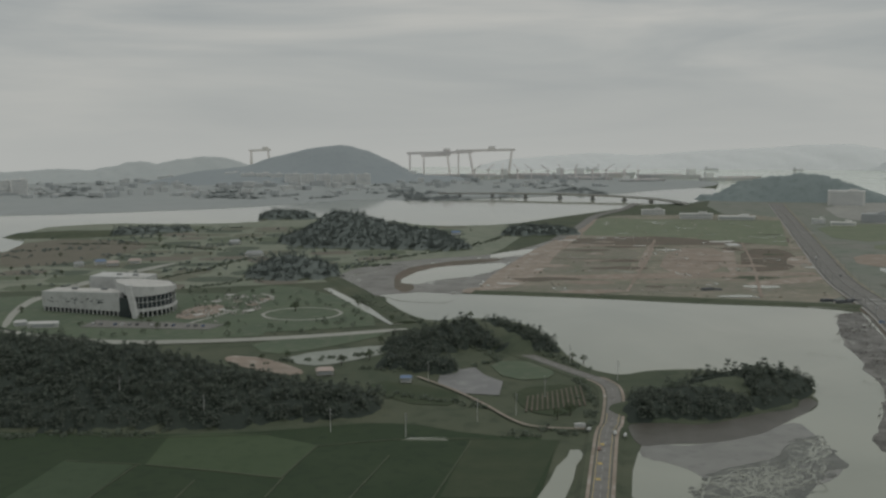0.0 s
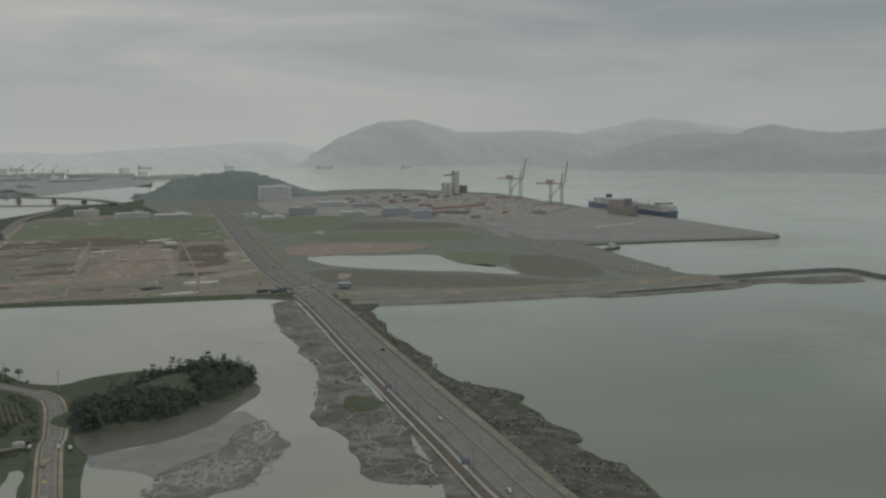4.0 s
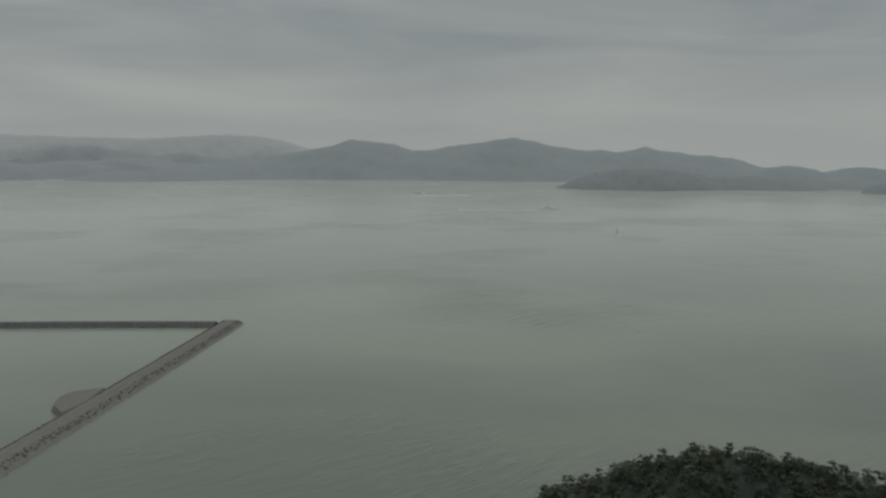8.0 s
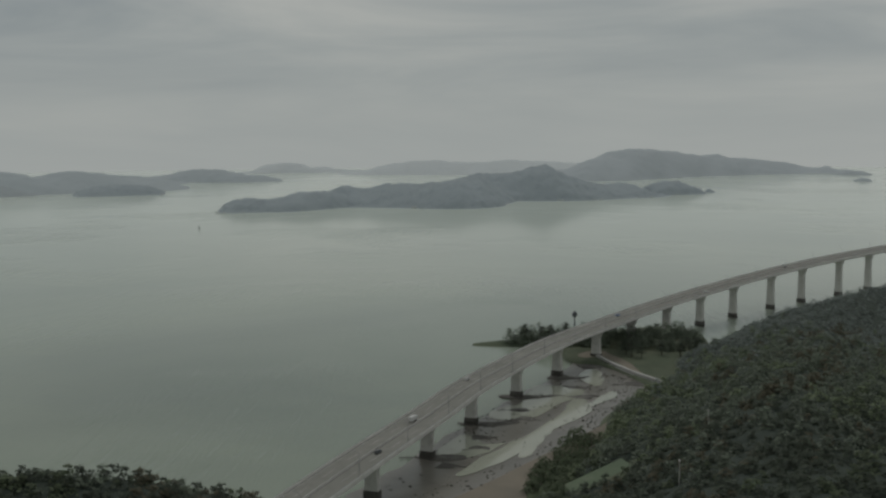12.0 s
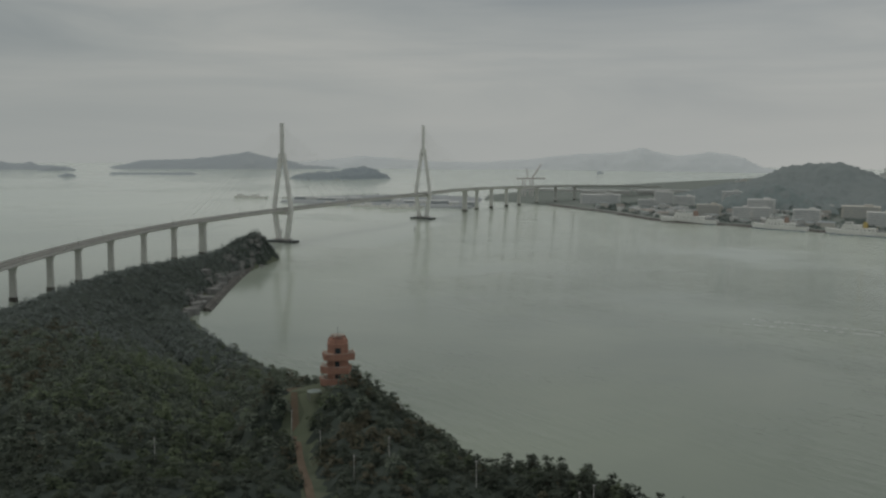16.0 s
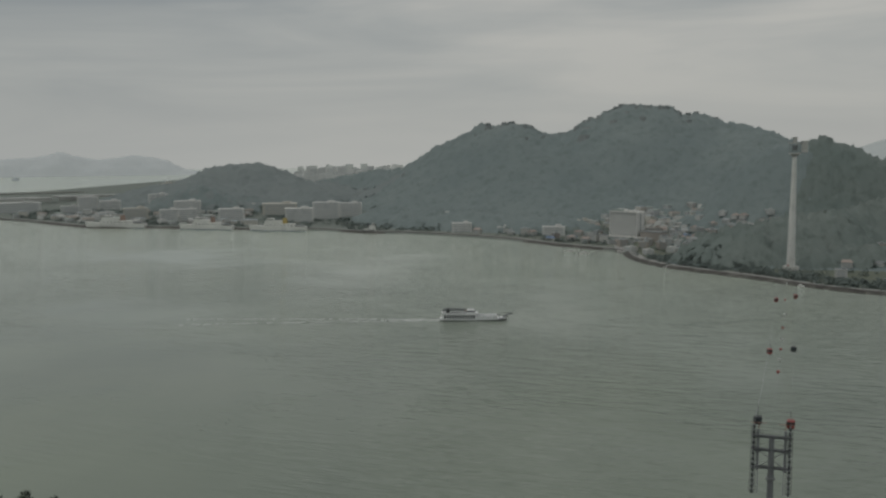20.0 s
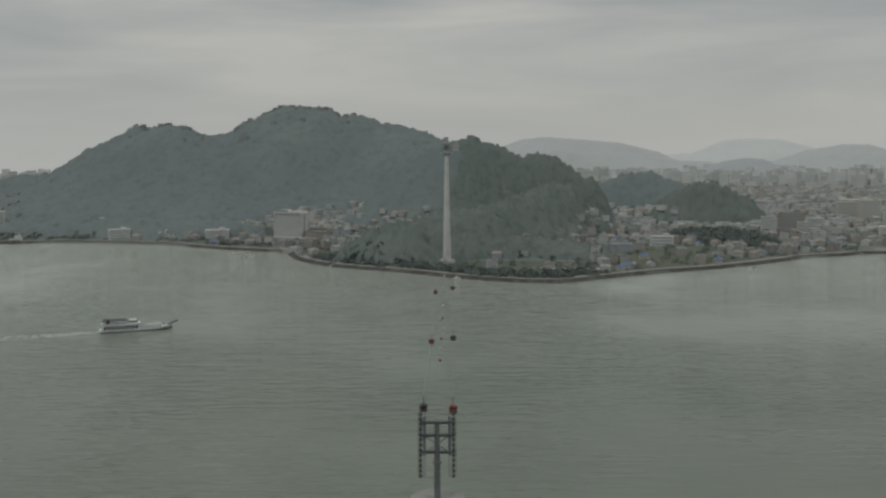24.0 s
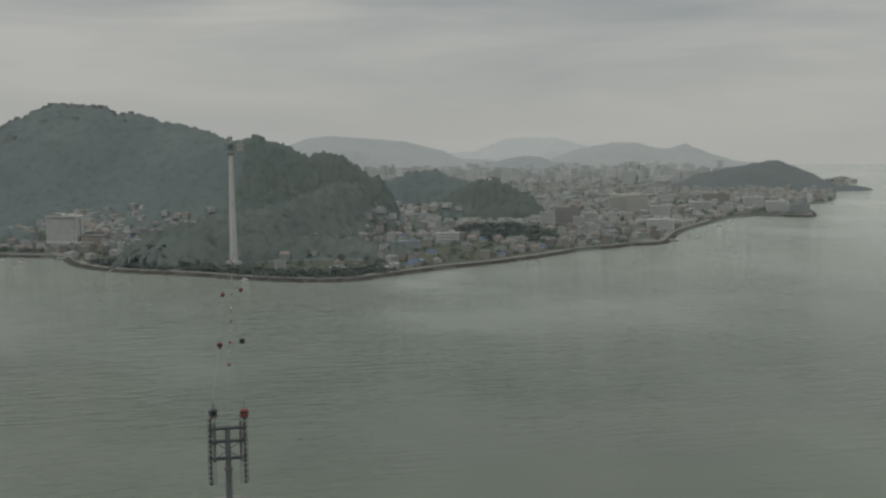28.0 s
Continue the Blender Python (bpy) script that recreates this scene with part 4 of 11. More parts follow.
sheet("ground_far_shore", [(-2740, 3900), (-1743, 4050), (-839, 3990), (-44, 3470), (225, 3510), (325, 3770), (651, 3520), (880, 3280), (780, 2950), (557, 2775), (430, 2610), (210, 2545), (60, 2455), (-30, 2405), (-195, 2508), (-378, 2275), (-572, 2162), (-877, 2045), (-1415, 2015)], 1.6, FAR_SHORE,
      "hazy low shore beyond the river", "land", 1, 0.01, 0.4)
# Field colours here are lightened in place of haze.
sheet("ground_inland", [(-900, 1020), (-60, 1060), (60, 1300), (150, 1700), (-30, 2350), (-600, 2100), (-1400, 1980)], 1.58, paint("hazed_fields", (0.215, 0.242, 0.186), (0.25, 0.265, 0.21), 0.012, 0.95, bump=0.4, bump_scale=0.2, c=(0.155, 0.18, 0.138), fine=0.05), "hazy low fields towards the river", "land", 1, 0.01, 0.1)
sheet("ground_port_base", [(405, 840), (484, 803), (600, 785), (650, 760), (716, 750), (805, 750), (795, 776), (782, 831), (810, 979), (846, 1100), (893, 1103), (1076, 1055), (1158, 1020), (1197, 1056), (1210, 1124), (1248, 1305), (1300, 1696), (1386, 2055), (1270, 2415), (1106, 2440), (1020, 2324), (640, 2455), (560, 2180)], 1.6, PORT_LAND, "rough reclaimed land round the port", "land", 0, 0, 0.2)
# plots of the farmland towards the river, haze worked into their colours
rng = np.random.default_rng(140)
FIELD_TONES = [paint("field_" + n, a, c, 0.03, 0.95, bump=0.3, bump_scale=0.2, c=f, fine=0.1) for n, a, c, f in (
    ("green", (0.128, 0.156, 0.108), (0.15, 0.172, 0.12), (0.108, 0.132, 0.092)), ("olive", (0.165, 0.172, 0.128), (0.182, 0.186, 0.142), (0.14, 0.15, 0.112)),
    ("dark", (0.104, 0.126, 0.096), (0.12, 0.142, 0.106), (0.09, 0.11, 0.084)), ("earth", (0.192, 0.176, 0.146), (0.17, 0.162, 0.132), (0.215, 0.196, 0.165)))]
for k in range(120):
    u, v = (k % 10) * 62 - 620 + rng.uniform(-14, 14), 1040 + (k // 10) * 62 + rng.uniform(-12, 12)
    x, y = u + (v - 1040) * 0.12, v - u * 0.06
    if not inside([(-760, 1080), (-330, 1040), (-125, 1130), (-60, 1330), (60, 1620), (-40, 1880), (-400, 1840), (-700, 1600)], np.array([x]), np.array([y]))[0]:
        continue
    w, h = rng.uniform(22, 33), rng.uniform(18, 32)
    c, s = math.cos(0.12 + rng.normal(0, 0.05)), math.sin(0.12 + rng.normal(0, 0.05))
    pts = [(x + a * w * c - d * h * s, y + a * w * s + d * h * c) for a, d in ((-1, -1), (1, -1), (1, 1), (-1, 1))]
    pick = int(rng.choice([0, 0, 1, 1, 2, 2, 3]))
    sheet("ground_field_plot", pts, 1.62 + 0.0006 * k, FIELD_TONES[pick], ("hazy green field", "olive field of dry grass", "dark green crop field", "brown ploughed field")[pick] + " towards the river", "field", 1, 0.02, 0.04, seed=k)
sheet("water_river", RIVER, 1.7, POND, "wide pale tidal river", "river", 1, 0.02, 0.3)
sheet("water_lagoon", LAGOON, 1.7, POND, "calm pale lagoon behind the causeway", "lagoon", 2, 0.02, 0.3)
sheet("ground_tidal_flat", TIDAL_FLAT, 1.85, MUD, "brown tidal mud flat", "mud flat", 2, 0.05, 0.2)
# Wet mud, its dark tone also painting the trees' reflection in the cove.
sheet("ground_cove_mud", [(101, 518), (121, 498), (174, 536), (197, 544), (188, 480), (189, 468), (159, 433), (120, 445), (108, 472), (95, 482)], 1.76, paint("mud_and_reflection", (0.17, 0.168, 0.148), (0.21, 0.208, 0.185), 0.05, 0.22, bump=0.2, bump_scale=0.4, c=(0.135, 0.134, 0.118), fine=0.12, spec=0.5), "wet glossy mud below the knoll, darkened for tree reflections", "mud flat", 2, 0.08, 0.05)
sheet("water_tidal_pool", TIDAL_POOL, 1.95, POND, "shallow silvery pool on the mud flat", "pool", 2, 0.1, 0.1)
sheet("water_tidal_inlet", TIDAL_POOL_2, 1.95, POND, "shallow inlet at the edge of the mud", "pool", 2, 0.1, 0.1)
sheet("ground_shore_flat", [(606, 789), (612, 745), (658, 733), (721, 726), (778, 718), (806, 736), (842, 718), (880, 687), (920, 685), (948, 724), (885, 739), (820, 765), (750, 798), (684, 806)], 0.55, MUD_BANK, "pale mud flat along the foot of the dike", "mud flat", 2, 0.06, 0.4)
sheet("ground_flat_dark", [(-61, 1164), (-3, 1259), (82, 1289), (66, 1255), (-9, 1201), (-38, 1107), (-28, 1015), (-48, 1016)], 1.92, BROWN, "dark band of firmer mud on the tidal flat", "mud flat", 2, 0.04, 0.1)
sheet("water_flat_sheet", [(56, 1327), (139, 1415), (143, 1380), (71, 1278)], 1.94, POND, "thin sheet of water on the mud flat", "pool", 2, 0.1, 0.1)
sheet("ground_mud_bank", MUD_W, 2.0, MUD_BANK, "rough mud bank with wet runnels beside the causeway", "mud bank", 2, 0.08, 0.3)
sheet("ground_mud_grass", MUD_GRASS, 2.2, SCRUB, "grassy hump on the mud bank", "grass", 2, 0.05, 0.2)
sheet("ground_knoll_shore", [(97, 540), (96, 500), (112, 505), (132, 505), (157, 514), (188, 545), (219, 584), (215, 597), (188, 563), (147, 541), (108, 544)], 1.82, paint("knoll_mud", (0.088, 0.082, 0.068), (0.112, 0.105, 0.09), 0.05, 0.4, bump=0.2, bump_scale=0.4, c=(0.072, 0.068, 0.056), fine=0.15, spec=0.5), "brown mud foreshore below the wooded knoll", "foreshore", 2, 0.06, 0.12)
sheet("ground_marsh_bay", MARSH_BAY, 1.85, MARSH, "mottled marsh mud cut by thin channels", "marsh", 2, 0.10, 0.15)
sheet("water_creek", CREEK, 2.0, POND, "narrow creek between the fields and the road", "creek", 1, 0.03, 0.2)
sheet("ground_building_site", DEV_SITE, 2.0, SOIL, "graded brown building land with sparse weeds", "building land", 1, 0.01, 0.5)
sheet("ground_site_green", DEV_GREEN, 2.2, SHORE_GREEN, "green overgrown plot of the building land", "field", 0, 0, 0.2)
WEED_SOIL = paint("weedy_soil", (0.247, 0.231, 0.192), (0.195, 0.202, 0.153), 0.03, 0.95, bump=0.3, bump_scale=0.3, c=(0.305, 0.267, 0.233), fine=0.09)
for k, (pts, m, lab) in enumerate((
        ([(184, 1542), (520, 1541), (476, 1410), (159, 1433)], BROWN, "dark tilled strip across the building land"),
        ([(156, 1404), (274, 1396), (202, 1137), (89, 1143)], WEED_SOIL, "weedy plot of the building land"),
        ([(305, 1380), (380, 1374), (310, 1130), (236, 1135)], RED_SOIL, "bare reddish plot of the building land"),
        ([(400, 1373), (461, 1368), (408, 1153), (332, 1139)], BROWN, "dark brown plot of the building land"),
        ([(56, 1054), (383, 1057), (379, 999), (31, 1006)], WEED_SOIL, "rough weedy strip beside the flood bank"),
        ([(277, 1888), (358, 1881), (263, 1588), (198, 1593)], SHORE_GREEN, "green overgrown plot"),
        ([(363, 1855), (597, 1883), (525, 1585), (276, 1587)], WEED_SOIL, "weedy plot of the building land"),
        ([(38, 1047), (74, 1163), (256, 1817), (289, 1887), (166, 1389), (91, 1129), (55, 1046)], RED_SOIL, "reddish haul track along the edge of the building land"),
        ([(135, 1131), (414, 1143), (406, 1102), (124, 1088)], RED_SOIL, "reddish dirt track across the building land"),
        ([(427, 1275), (467, 1291), (443, 1202), (399, 1184)], PALE_SOIL, "pale crushed stone spread beside the road"),
        ([(314, 1060), (407, 1107), (401, 1068), (311, 1029)], PALE_SOIL, "pale crushed stone spread beside the road"),
        ([(20, 1029), (38, 1043), (42, 1013), (18, 999)], PALE_SOIL, "pale heap of sand at the corner of the site"))):
    sheet("ground_site_plot", pts, 2.12 + 0.008 * k, m, lab, "plot", 1, 0.02, 0.1, seed=k)
sheet("ground_dirt_track", DEV_DIRT_1, 2.2, PALE_SOIL, "pale dirt track along the building land", "track", 1, 0.03, 0.2)
sheet("ground_dirt_strip", DEV_DIRT_2, 2.2, PALE_SOIL, "pale strip of bare earth", "bare earth", 1, 0.03, 0.2)
sheet("ground_dirt_patch", DEV_DIRT_3, 2.2, PALE_SOIL, "pale patch of bare earth", "bare earth", 1, 0.03, 0.2)
sheet("ground_port_land", [(445, 905), (560, 850), (740, 810), (800, 830), (830, 960), (880, 1090), (830, 1170), (870, 1480), (880, 2030), (1020, 2320), (760, 2250), (640, 1760), (545, 1420)], 1.7, PORT_LAND,
      "rough reclaimed land behind the port", "land", 1, 0.01, 0.2)
DARK_LAND = paint("dark_rough_land", (0.165, 0.17, 0.14), (0.19, 0.19, 0.158), 0.03, 0.95, bump=0.3, bump_scale=0.3, c=(0.142, 0.15, 0.125), fine=0.1)
for k, (pts, m, lab) in enumerate((
        ([(453, 1079), (551, 970), (620, 884), (679, 808), (622, 810), (500, 881), (425, 937)], DARK_LAND, "dark rough ground beside the shore bank"),
        ([(424, 901), (537, 840), (643, 800), (633, 789), (526, 823), (413, 877)], PALE_SOIL, "pale dirt road along the shore bank"),
        ([(597, 1419), (705, 1397), (833, 1362), (817, 1231), (710, 1247), (563, 1338)], SHORE_GREEN, "rough green strip behind the quay"),
        ([(702, 1581), (808, 1543), (903, 1476), (858, 1386), (720, 1428), (647, 1477)], DARK_LAND, "dark rough ground behind the quay"),
        ([(729, 1069), (771, 1003), (734, 874), (678, 843), (640, 892), (654, 954)], DARK_LAND, "dark brown rough ground beside the pond"),
        ([(468, 1018), (482, 1009), (467, 981), (451, 970)], PALE_SOIL, "pale patch of gravel"),
        ([(698, 1769), (697, 1653), (635, 1413), (627, 1421), (664, 1618), (670, 1723)], CONCRETE, "pale service road"),
        ([(870, 1660), (1002, 1527), (861, 1241), (827, 1232), (918, 1432), (827, 1580)], APRON, "grey service road behind the quay"))):
    sheet("ground_port_plot", pts, 1.78 + 0.008 * k, m, lab, "plot", 1, 0.03, 0.06, seed=k)
sheet("water_port_pond", POND_PORT, 1.9, POND, "flooded pale pond on the port land", "pond", 1, 0.05, 0.1)
sheet("ground_port_dirt", PORT_DIRT, 1.9, RED_SOIL, "bare reddish field behind the port", "bare earth", 1, 0.02, 0.2)
sheet("ground_port_green", PORT_GREEN, 1.9, SHORE_GREEN, "green strip beside the pond", "grass", 1, 0.03, 0.2)
sheet("ground_port_meadow", PORT_GREEN_2, 1.95, SHORE_GREEN, "green meadow behind the port", "grass", 1, 0.03, 0.2)
sheet("pavement_port_apron", PORT_APRON, 3.0, APRON, "grey concrete quay apron", "quay", 0, 0, 3.2)
sheet("pavement_port_yard", PORT_YARD, 3.1, paint("yard_gravel", (0.3, 0.286, 0.258), (0.36, 0.346, 0.32), 0.012, 0.9, c=(0.26, 0.245, 0.22), fine=0.05), "pale concrete storage yard of the port", "yard", 0, 0, 1.2)
sheet("ground_rubble_spit", RUBBLE_SPIT, 2.6, RUBBLE, "spit of tipped grey rubble", "rubble", 2, 0.1, 1.0)
sheet("ground_port_town", [(690, 1760), (880, 1640), (1000, 1700), (1060, 1900), (1110, 2180), (1010, 2300), (800, 2180)], 2.0, paint("port_town_ground", (0.34, 0.34, 0.32), (0.285, 0.292, 0.268), 0.015, 0.95, c=(0.41, 0.395, 0.365), fine=0.06),
      "paved yards behind the port", "yard", 1, 0.01, 0.3)
sheet("ground_coast_rock", COAST_ROCK, 1.9, MUD_ROCK, "dark rocky foreshore with pale shell patches", "foreshore", 2, 0.12, 1.2)
sheet("ground_park_meadow", [(-470, 790), (-150, 770), (-130, 870), (-150, 1010), (-420, 1030), (-520, 900)], 1.86, GRASS, "mown park meadow round the museum", "lawn", 1, 0.02, 0.1)
sheet("ground_museum_lawn", MUSEUM_LAWN, 1.9, GRASS, "green park lawn", "lawn", 1, 0.02, 0.1)
sheet("pavement_plaza", [(-236, 880), (-232, 935), (-205, 950), (-196, 905), (-212, 868)], 2.1, RED_SOIL, "reddish paved forecourt", "plaza", 1, 0.02, 0.1)
sheet("ground_paddy", PADDY_FIELD, 1.9, PADDY, "dark green rice paddies", "rice field", 1, 0.01, 0.2)
sheet("ground_paddy_plot", PADDY_2, 2.0, paint("young_rice", (0.068, 0.098, 0.052), (0.078, 0.108, 0.06), 0.03, 0.9, bump=0.2, bump_scale=1.2, c=(0.058, 0.085, 0.046), fine=0.15), "lighter green rice plot", "rice field", 0, 0, 0.05)
sheet("ground_paddy_side", [(-184, 487), (-149, 479), (-157, 421), (-193, 421)], 2.0, paint("pale_rice", (0.06, 0.088, 0.05), (0.07, 0.098, 0.058), 0.03, 0.9, bump=0.2, bump_scale=1.2, c=(0.052, 0.076, 0.044), fine=0.15), "paler green rice plot", "rice field", 0, 0, 0.05)
sheet("ground_paddy_end", PADDY_3, 2.0, CROP, "green rice plot beside the creek", "rice field", 0, 0, 0.05)
sheet("ground_farm_plot", FARM_1, 1.9, GRASS, "green farm plot", "field", 1, 0.02, 0.1)
sheet("ground_pale_plot", GREENHOUSE_FIELD, 2.0, paint("plastic_sheeting", (0.25, 0.275, 0.235), (0.3, 0.32, 0.28), 0.06, 0.5, c=(0.36, 0.375, 0.34), fine=0.2), "pale plot under plastic sheeting", "field", 1, 0.02, 0.1)
sheet("ground_dark_plot", FARM_2, 1.9, CROP, "dark green vegetable plot", "field", 1, 0.02, 0.1)
sheet("ground_mulched_plot", FARM_POND, 2.0, paint("mulch_film", (0.2, 0.2, 0.2), (0.24, 0.24, 0.235), 0.05, 0.5, bump=0.3, bump_scale=0.8, c=(0.3, 0.3, 0.29), fine=0.12), "grey plot under plastic mulch film", "field", 0, 0.0, 0.1)
sheet("ground_row_plot", FARM_PLOT, 2.0, CROP, "plot of planted rows under netting", "field", 1, 0.02, 0.1)
sheet("ground_hill_plot", FARM_3, 2.0, GRASS, "green plot beside the lane", "field", 1, 0.02, 0.1)
# Fallow brown, greyed for haze.
sheet("ground_fallow", BROWN_FIELD, 1.9, paint("hazed_fallow", (0.185, 0.17, 0.138), (0.16, 0.155, 0.12), 0.03, 0.95, c=(0.21, 0.195, 0.16), fine=0.1), "brown fallow field by the river", "field", 1, 0.02, 0.1)
sheet("ground_bare_earth", BARE_EARTH, 2.1, RED_SOIL, "strip of freshly dug reddish earth", "bare earth", 2, 0.05, 0.1)
sheet("water_canal", CANAL, 2.0, POND, "straight narrow canal beside the dike", "canal", 0, 0, 0.1)
sheet("road_lane", LANE_1, 2.1, PATH_GREY, "narrow concrete lane past the museum", "lane", 1, 0.0, 0.1)
sheet("road_park_lane", LANE_2, 2.1, PATH_GREY, "narrow concrete lane along the park", "lane", 1, 0.0, 0.1)
sheet("ground_city", CITY_LAND, 2.0, paint("city_ground", (0.22, 0.245, 0.222), (0.19, 0.218, 0.196), 0.01, 0.95, c=(0.28, 0.292, 0.27), fine=0.05),
      "low shore land of the port city", "land", 1, 0.01, 3.0)
sheet("ground_town", [(x * 1.02, y * 1.02) for x, y in CITY_LAND[9:37]] + [(x * 1.5, y * 1.5) for x, y in reversed(CITY_LAND[9:35])], 2.03, paint("town_ground", (0.2, 0.228, 0.195), (0.245, 0.262, 0.225), 0.012, 0.95, c=(0.29, 0.295, 0.268), fine=0.06), "paved and planted ground between the houses of the town", "land", 0, 0, 0.02)
SHORE_FIELD = paint("shore_field", (0.16, 0.182, 0.14), (0.19, 0.2, 0.155), 0.02, 0.95, bump=0.4, bump_scale=0.2, c=(0.14, 0.162, 0.128), fine=0.06)
sheet("ground_shore_field", [(x * 1.024, y * 1.024) for x, y in CITY_LAND[13:28]] + [(x * 1.2, y * 1.2) for x, y in reversed(CITY_LAND[13:28])], 2.06, SHORE_FIELD, "rough green fields behind the shore road", "field", 1, 0.01, 0.05)
# Quay colour paled and blued to stand for haze.
sheet("ground_far_quay", FAR_QUAY, 4.5, paint("hazed_quay", (0.33, 0.355, 0.365), (0.38, 0.4, 0.405), 0.01, 0.95), "hazy low quay beyond the bridge", "quay", 0, 0, 5.0)
sheet("ground_mud_beach", MUDBEACH, 0.5, paint("beach_mud", (0.135, 0.126, 0.108), (0.185, 0.175, 0.155), 0.025, 0.28, bump=0.3, bump_scale=0.3, c=(0.1, 0.094, 0.078), fine=0.06, spec=0.6), "wet tidal mud under the viaduct", "mud flat", 2, 0.08, 0.5)
sheet("ground_sand", [(288, -309), (289, -336), (292, -360), (297, -402), (301, -437), (307, -473), (290, -452), (282, -420), (288, -398), (275, -365), (261, -333)], 2.25, SAND, "narrow strip of brown sand", "beach", 2, 0.02, 1.6)

# ---- the wooded island under the camera ----
ISLE_CHAINS = [
    [(*polar(-103.2, 418), 6, 35), (*polar(-106, 408), 20, 52), (*polar(-110, 396), 29, 62), (*polar(-115, 392), 29, 62), (*polar(-120, 392), 22, 58), (*polar(-123, 392), 15, 50)],
    [(*polar(-240, 195), 28, 100), (*polar(-222, 215), 30, 95), (*polar(-203, 250), 31, 90), (*polar(-192, 320), 29, 85), (*polar(-185, 340), 34, 90), (*polar(-178, 335), 36, 95)],
    [(*polar(-173.8, 442), 46, 52), (*polar(-175.5, 405), 41, 68), (*polar(-176, 330), 37, 110)],
    [(*polar(-170.6, 440), 43, 36), (*polar(-172.4, 440), 46, 44), (*polar(-173.8, 442), 46, 52)],
    [(*polar(-174, 330), 37, 100), (*polar(-171.2, 520), 20, 71), (*polar(-168.3, 630), 5, 53), (*polar(-165, 770), 5, 45), (288, -890, 10, 60)],
]
ISLE_CHAINS += [
    [(*polar(-165, 180), 38, 120), (*polar(-158, 330), 40, 140), (*polar(-158, 560), 36, 130), (*polar(-157.5, 700), 29, 110), (292, -746, 28, 95), (290, -830, 27, 84),
     (286, -900, 26, 74), (276, -993, 23, 58), (265, -1075, 18, 48), (257, -1150, 17, 42), (247, -1205, 25, 38), (239, -1240, 27, 34)],
    [(*polar(-178, 335), 36, 95), (*polar(-172, 330), 38, 120), (*polar(-158, 330), 40, 140)],
    [(*polar(-200, 100), 28, 140), (*polar(-150, 80), 28, 140)],
]
isle, isle_z = hill("ground_island", ISLE_CHAINS, WOOD_FLOOR, "dark steep ground of the wooded island", "island", step=9.0, rough=0.07, size=130, seed=3, base=1.8)

# ---- wooded knolls on the low land ----
LOW_CHAINS = [
    [(-440, 640, 22, 100), (-300, 622, 31, 106), (-250, 615, 30, 106), (-190, 600, 26, 90), (-125, 583, 17, 64), (-60, 578, 8, 44)],
    [(110, 566, 6, 40), (140, 578, 10, 48), (175, 602, 11, 50), (203, 616, 8, 38)],
    [(-200, 1505, 14, 62), (-160, 1485, 40, 80), (-122, 1470, 41, 86), (-78, 1460, 28, 82), (-25, 1440, 19, 78), (4, 1405, 8, 60)],
    [(-192, 1142, 15, 44), (-168, 1140, 19, 50), (-145, 1140, 15, 44)],
]
LOW_CHAINS += [
    [(-20, 740, 8, 45), (30, 780, 13, 45), (62, 735, 9, 35)],
    [(-32, 690, 5, 28), (-5, 672, 6, 28)],
    [(118, 1590, 10, 44), (165, 1588, 10, 44), (195, 1590, 6, 36)],
    [(-318, 1930, 12, 42), (-288, 1935, 13, 42), (-258, 1930, 9, 36)],
    [(-660, 1620, 7, 55), (-590, 1625, 9, 60), (-520, 1640, 7, 55), (-430, 1700, 4, 50)],
]
knolls, knoll_z = hill("ground_knolls", LOW_CHAINS, SCRUB, "low knolls of scrub and woodland", "knoll", step=9.0, rough=0.1, size=70, seed=5, base=1.5, foot=1.2)
HEAD_CHAINS = [[(500, -578, 1.5, 13), (472, -606, 5, 27), (442, -624, 7, 32), (410, -642, 8, 40), (382, -662, 10, 45)]]
headlet, headlet_z = hill("ground_rocky_point", HEAD_CHAINS, SCRUB, "low rocky point below the viaduct", "headland", step=5, rough=0.15, size=25, seed=9)

# ---- hills of the city ----
CITY_CHAINS = [[(x, y, z - 5, 96 + 1.45 * z) for x, y, z in YUDAL]] + [[(x, y, z, 190 - 13 * i) for i, (x, y, z) in enumerate(YUDAL_SPUR)]] + chain(TOWER_HILL, 92) + chain(TOWER_SPUR, 80) + chain(TOWER_FRONT, 70) + chain(SHORE_WOOD, 100) + chain(CITY_HILL_A, 84) + chain(CITY_HILL_B, 54) + chain(NORTH_HILL, 240) + chain(PORT_KNOLL, 70)
city_hill, city_z = hill("ground_city_hills", CITY_CHAINS, HILL_FAR, "steep wooded mountain with rocky peaks above the city", "mountain", step=16.0, rough=0.1, size=170, seed=11, base=1.5, foot=1.6, shore=CITY_LAND)
PORT_CHAINS = chain([(x, y, z - 9) for x, y, z in PORT_HILL], 92)
port_hill, port_z = hill("ground_port_hill", PORT_CHAINS, HILL_FAR, "low wooded hill behind the port", "hill", step=14.0, rough=0.06, size=90, seed=13, base=1.5, foot=1.0)
YARD_CHAINS = chain(SHIPYARD_HILL, 320)
hill("ground_shipyard_hill", YARD_CHAINS, BACK_1, "wooded dome-shaped hill beyond the river", "hill", step=30, rough=0.06, size=200, seed=15, base=1.5)

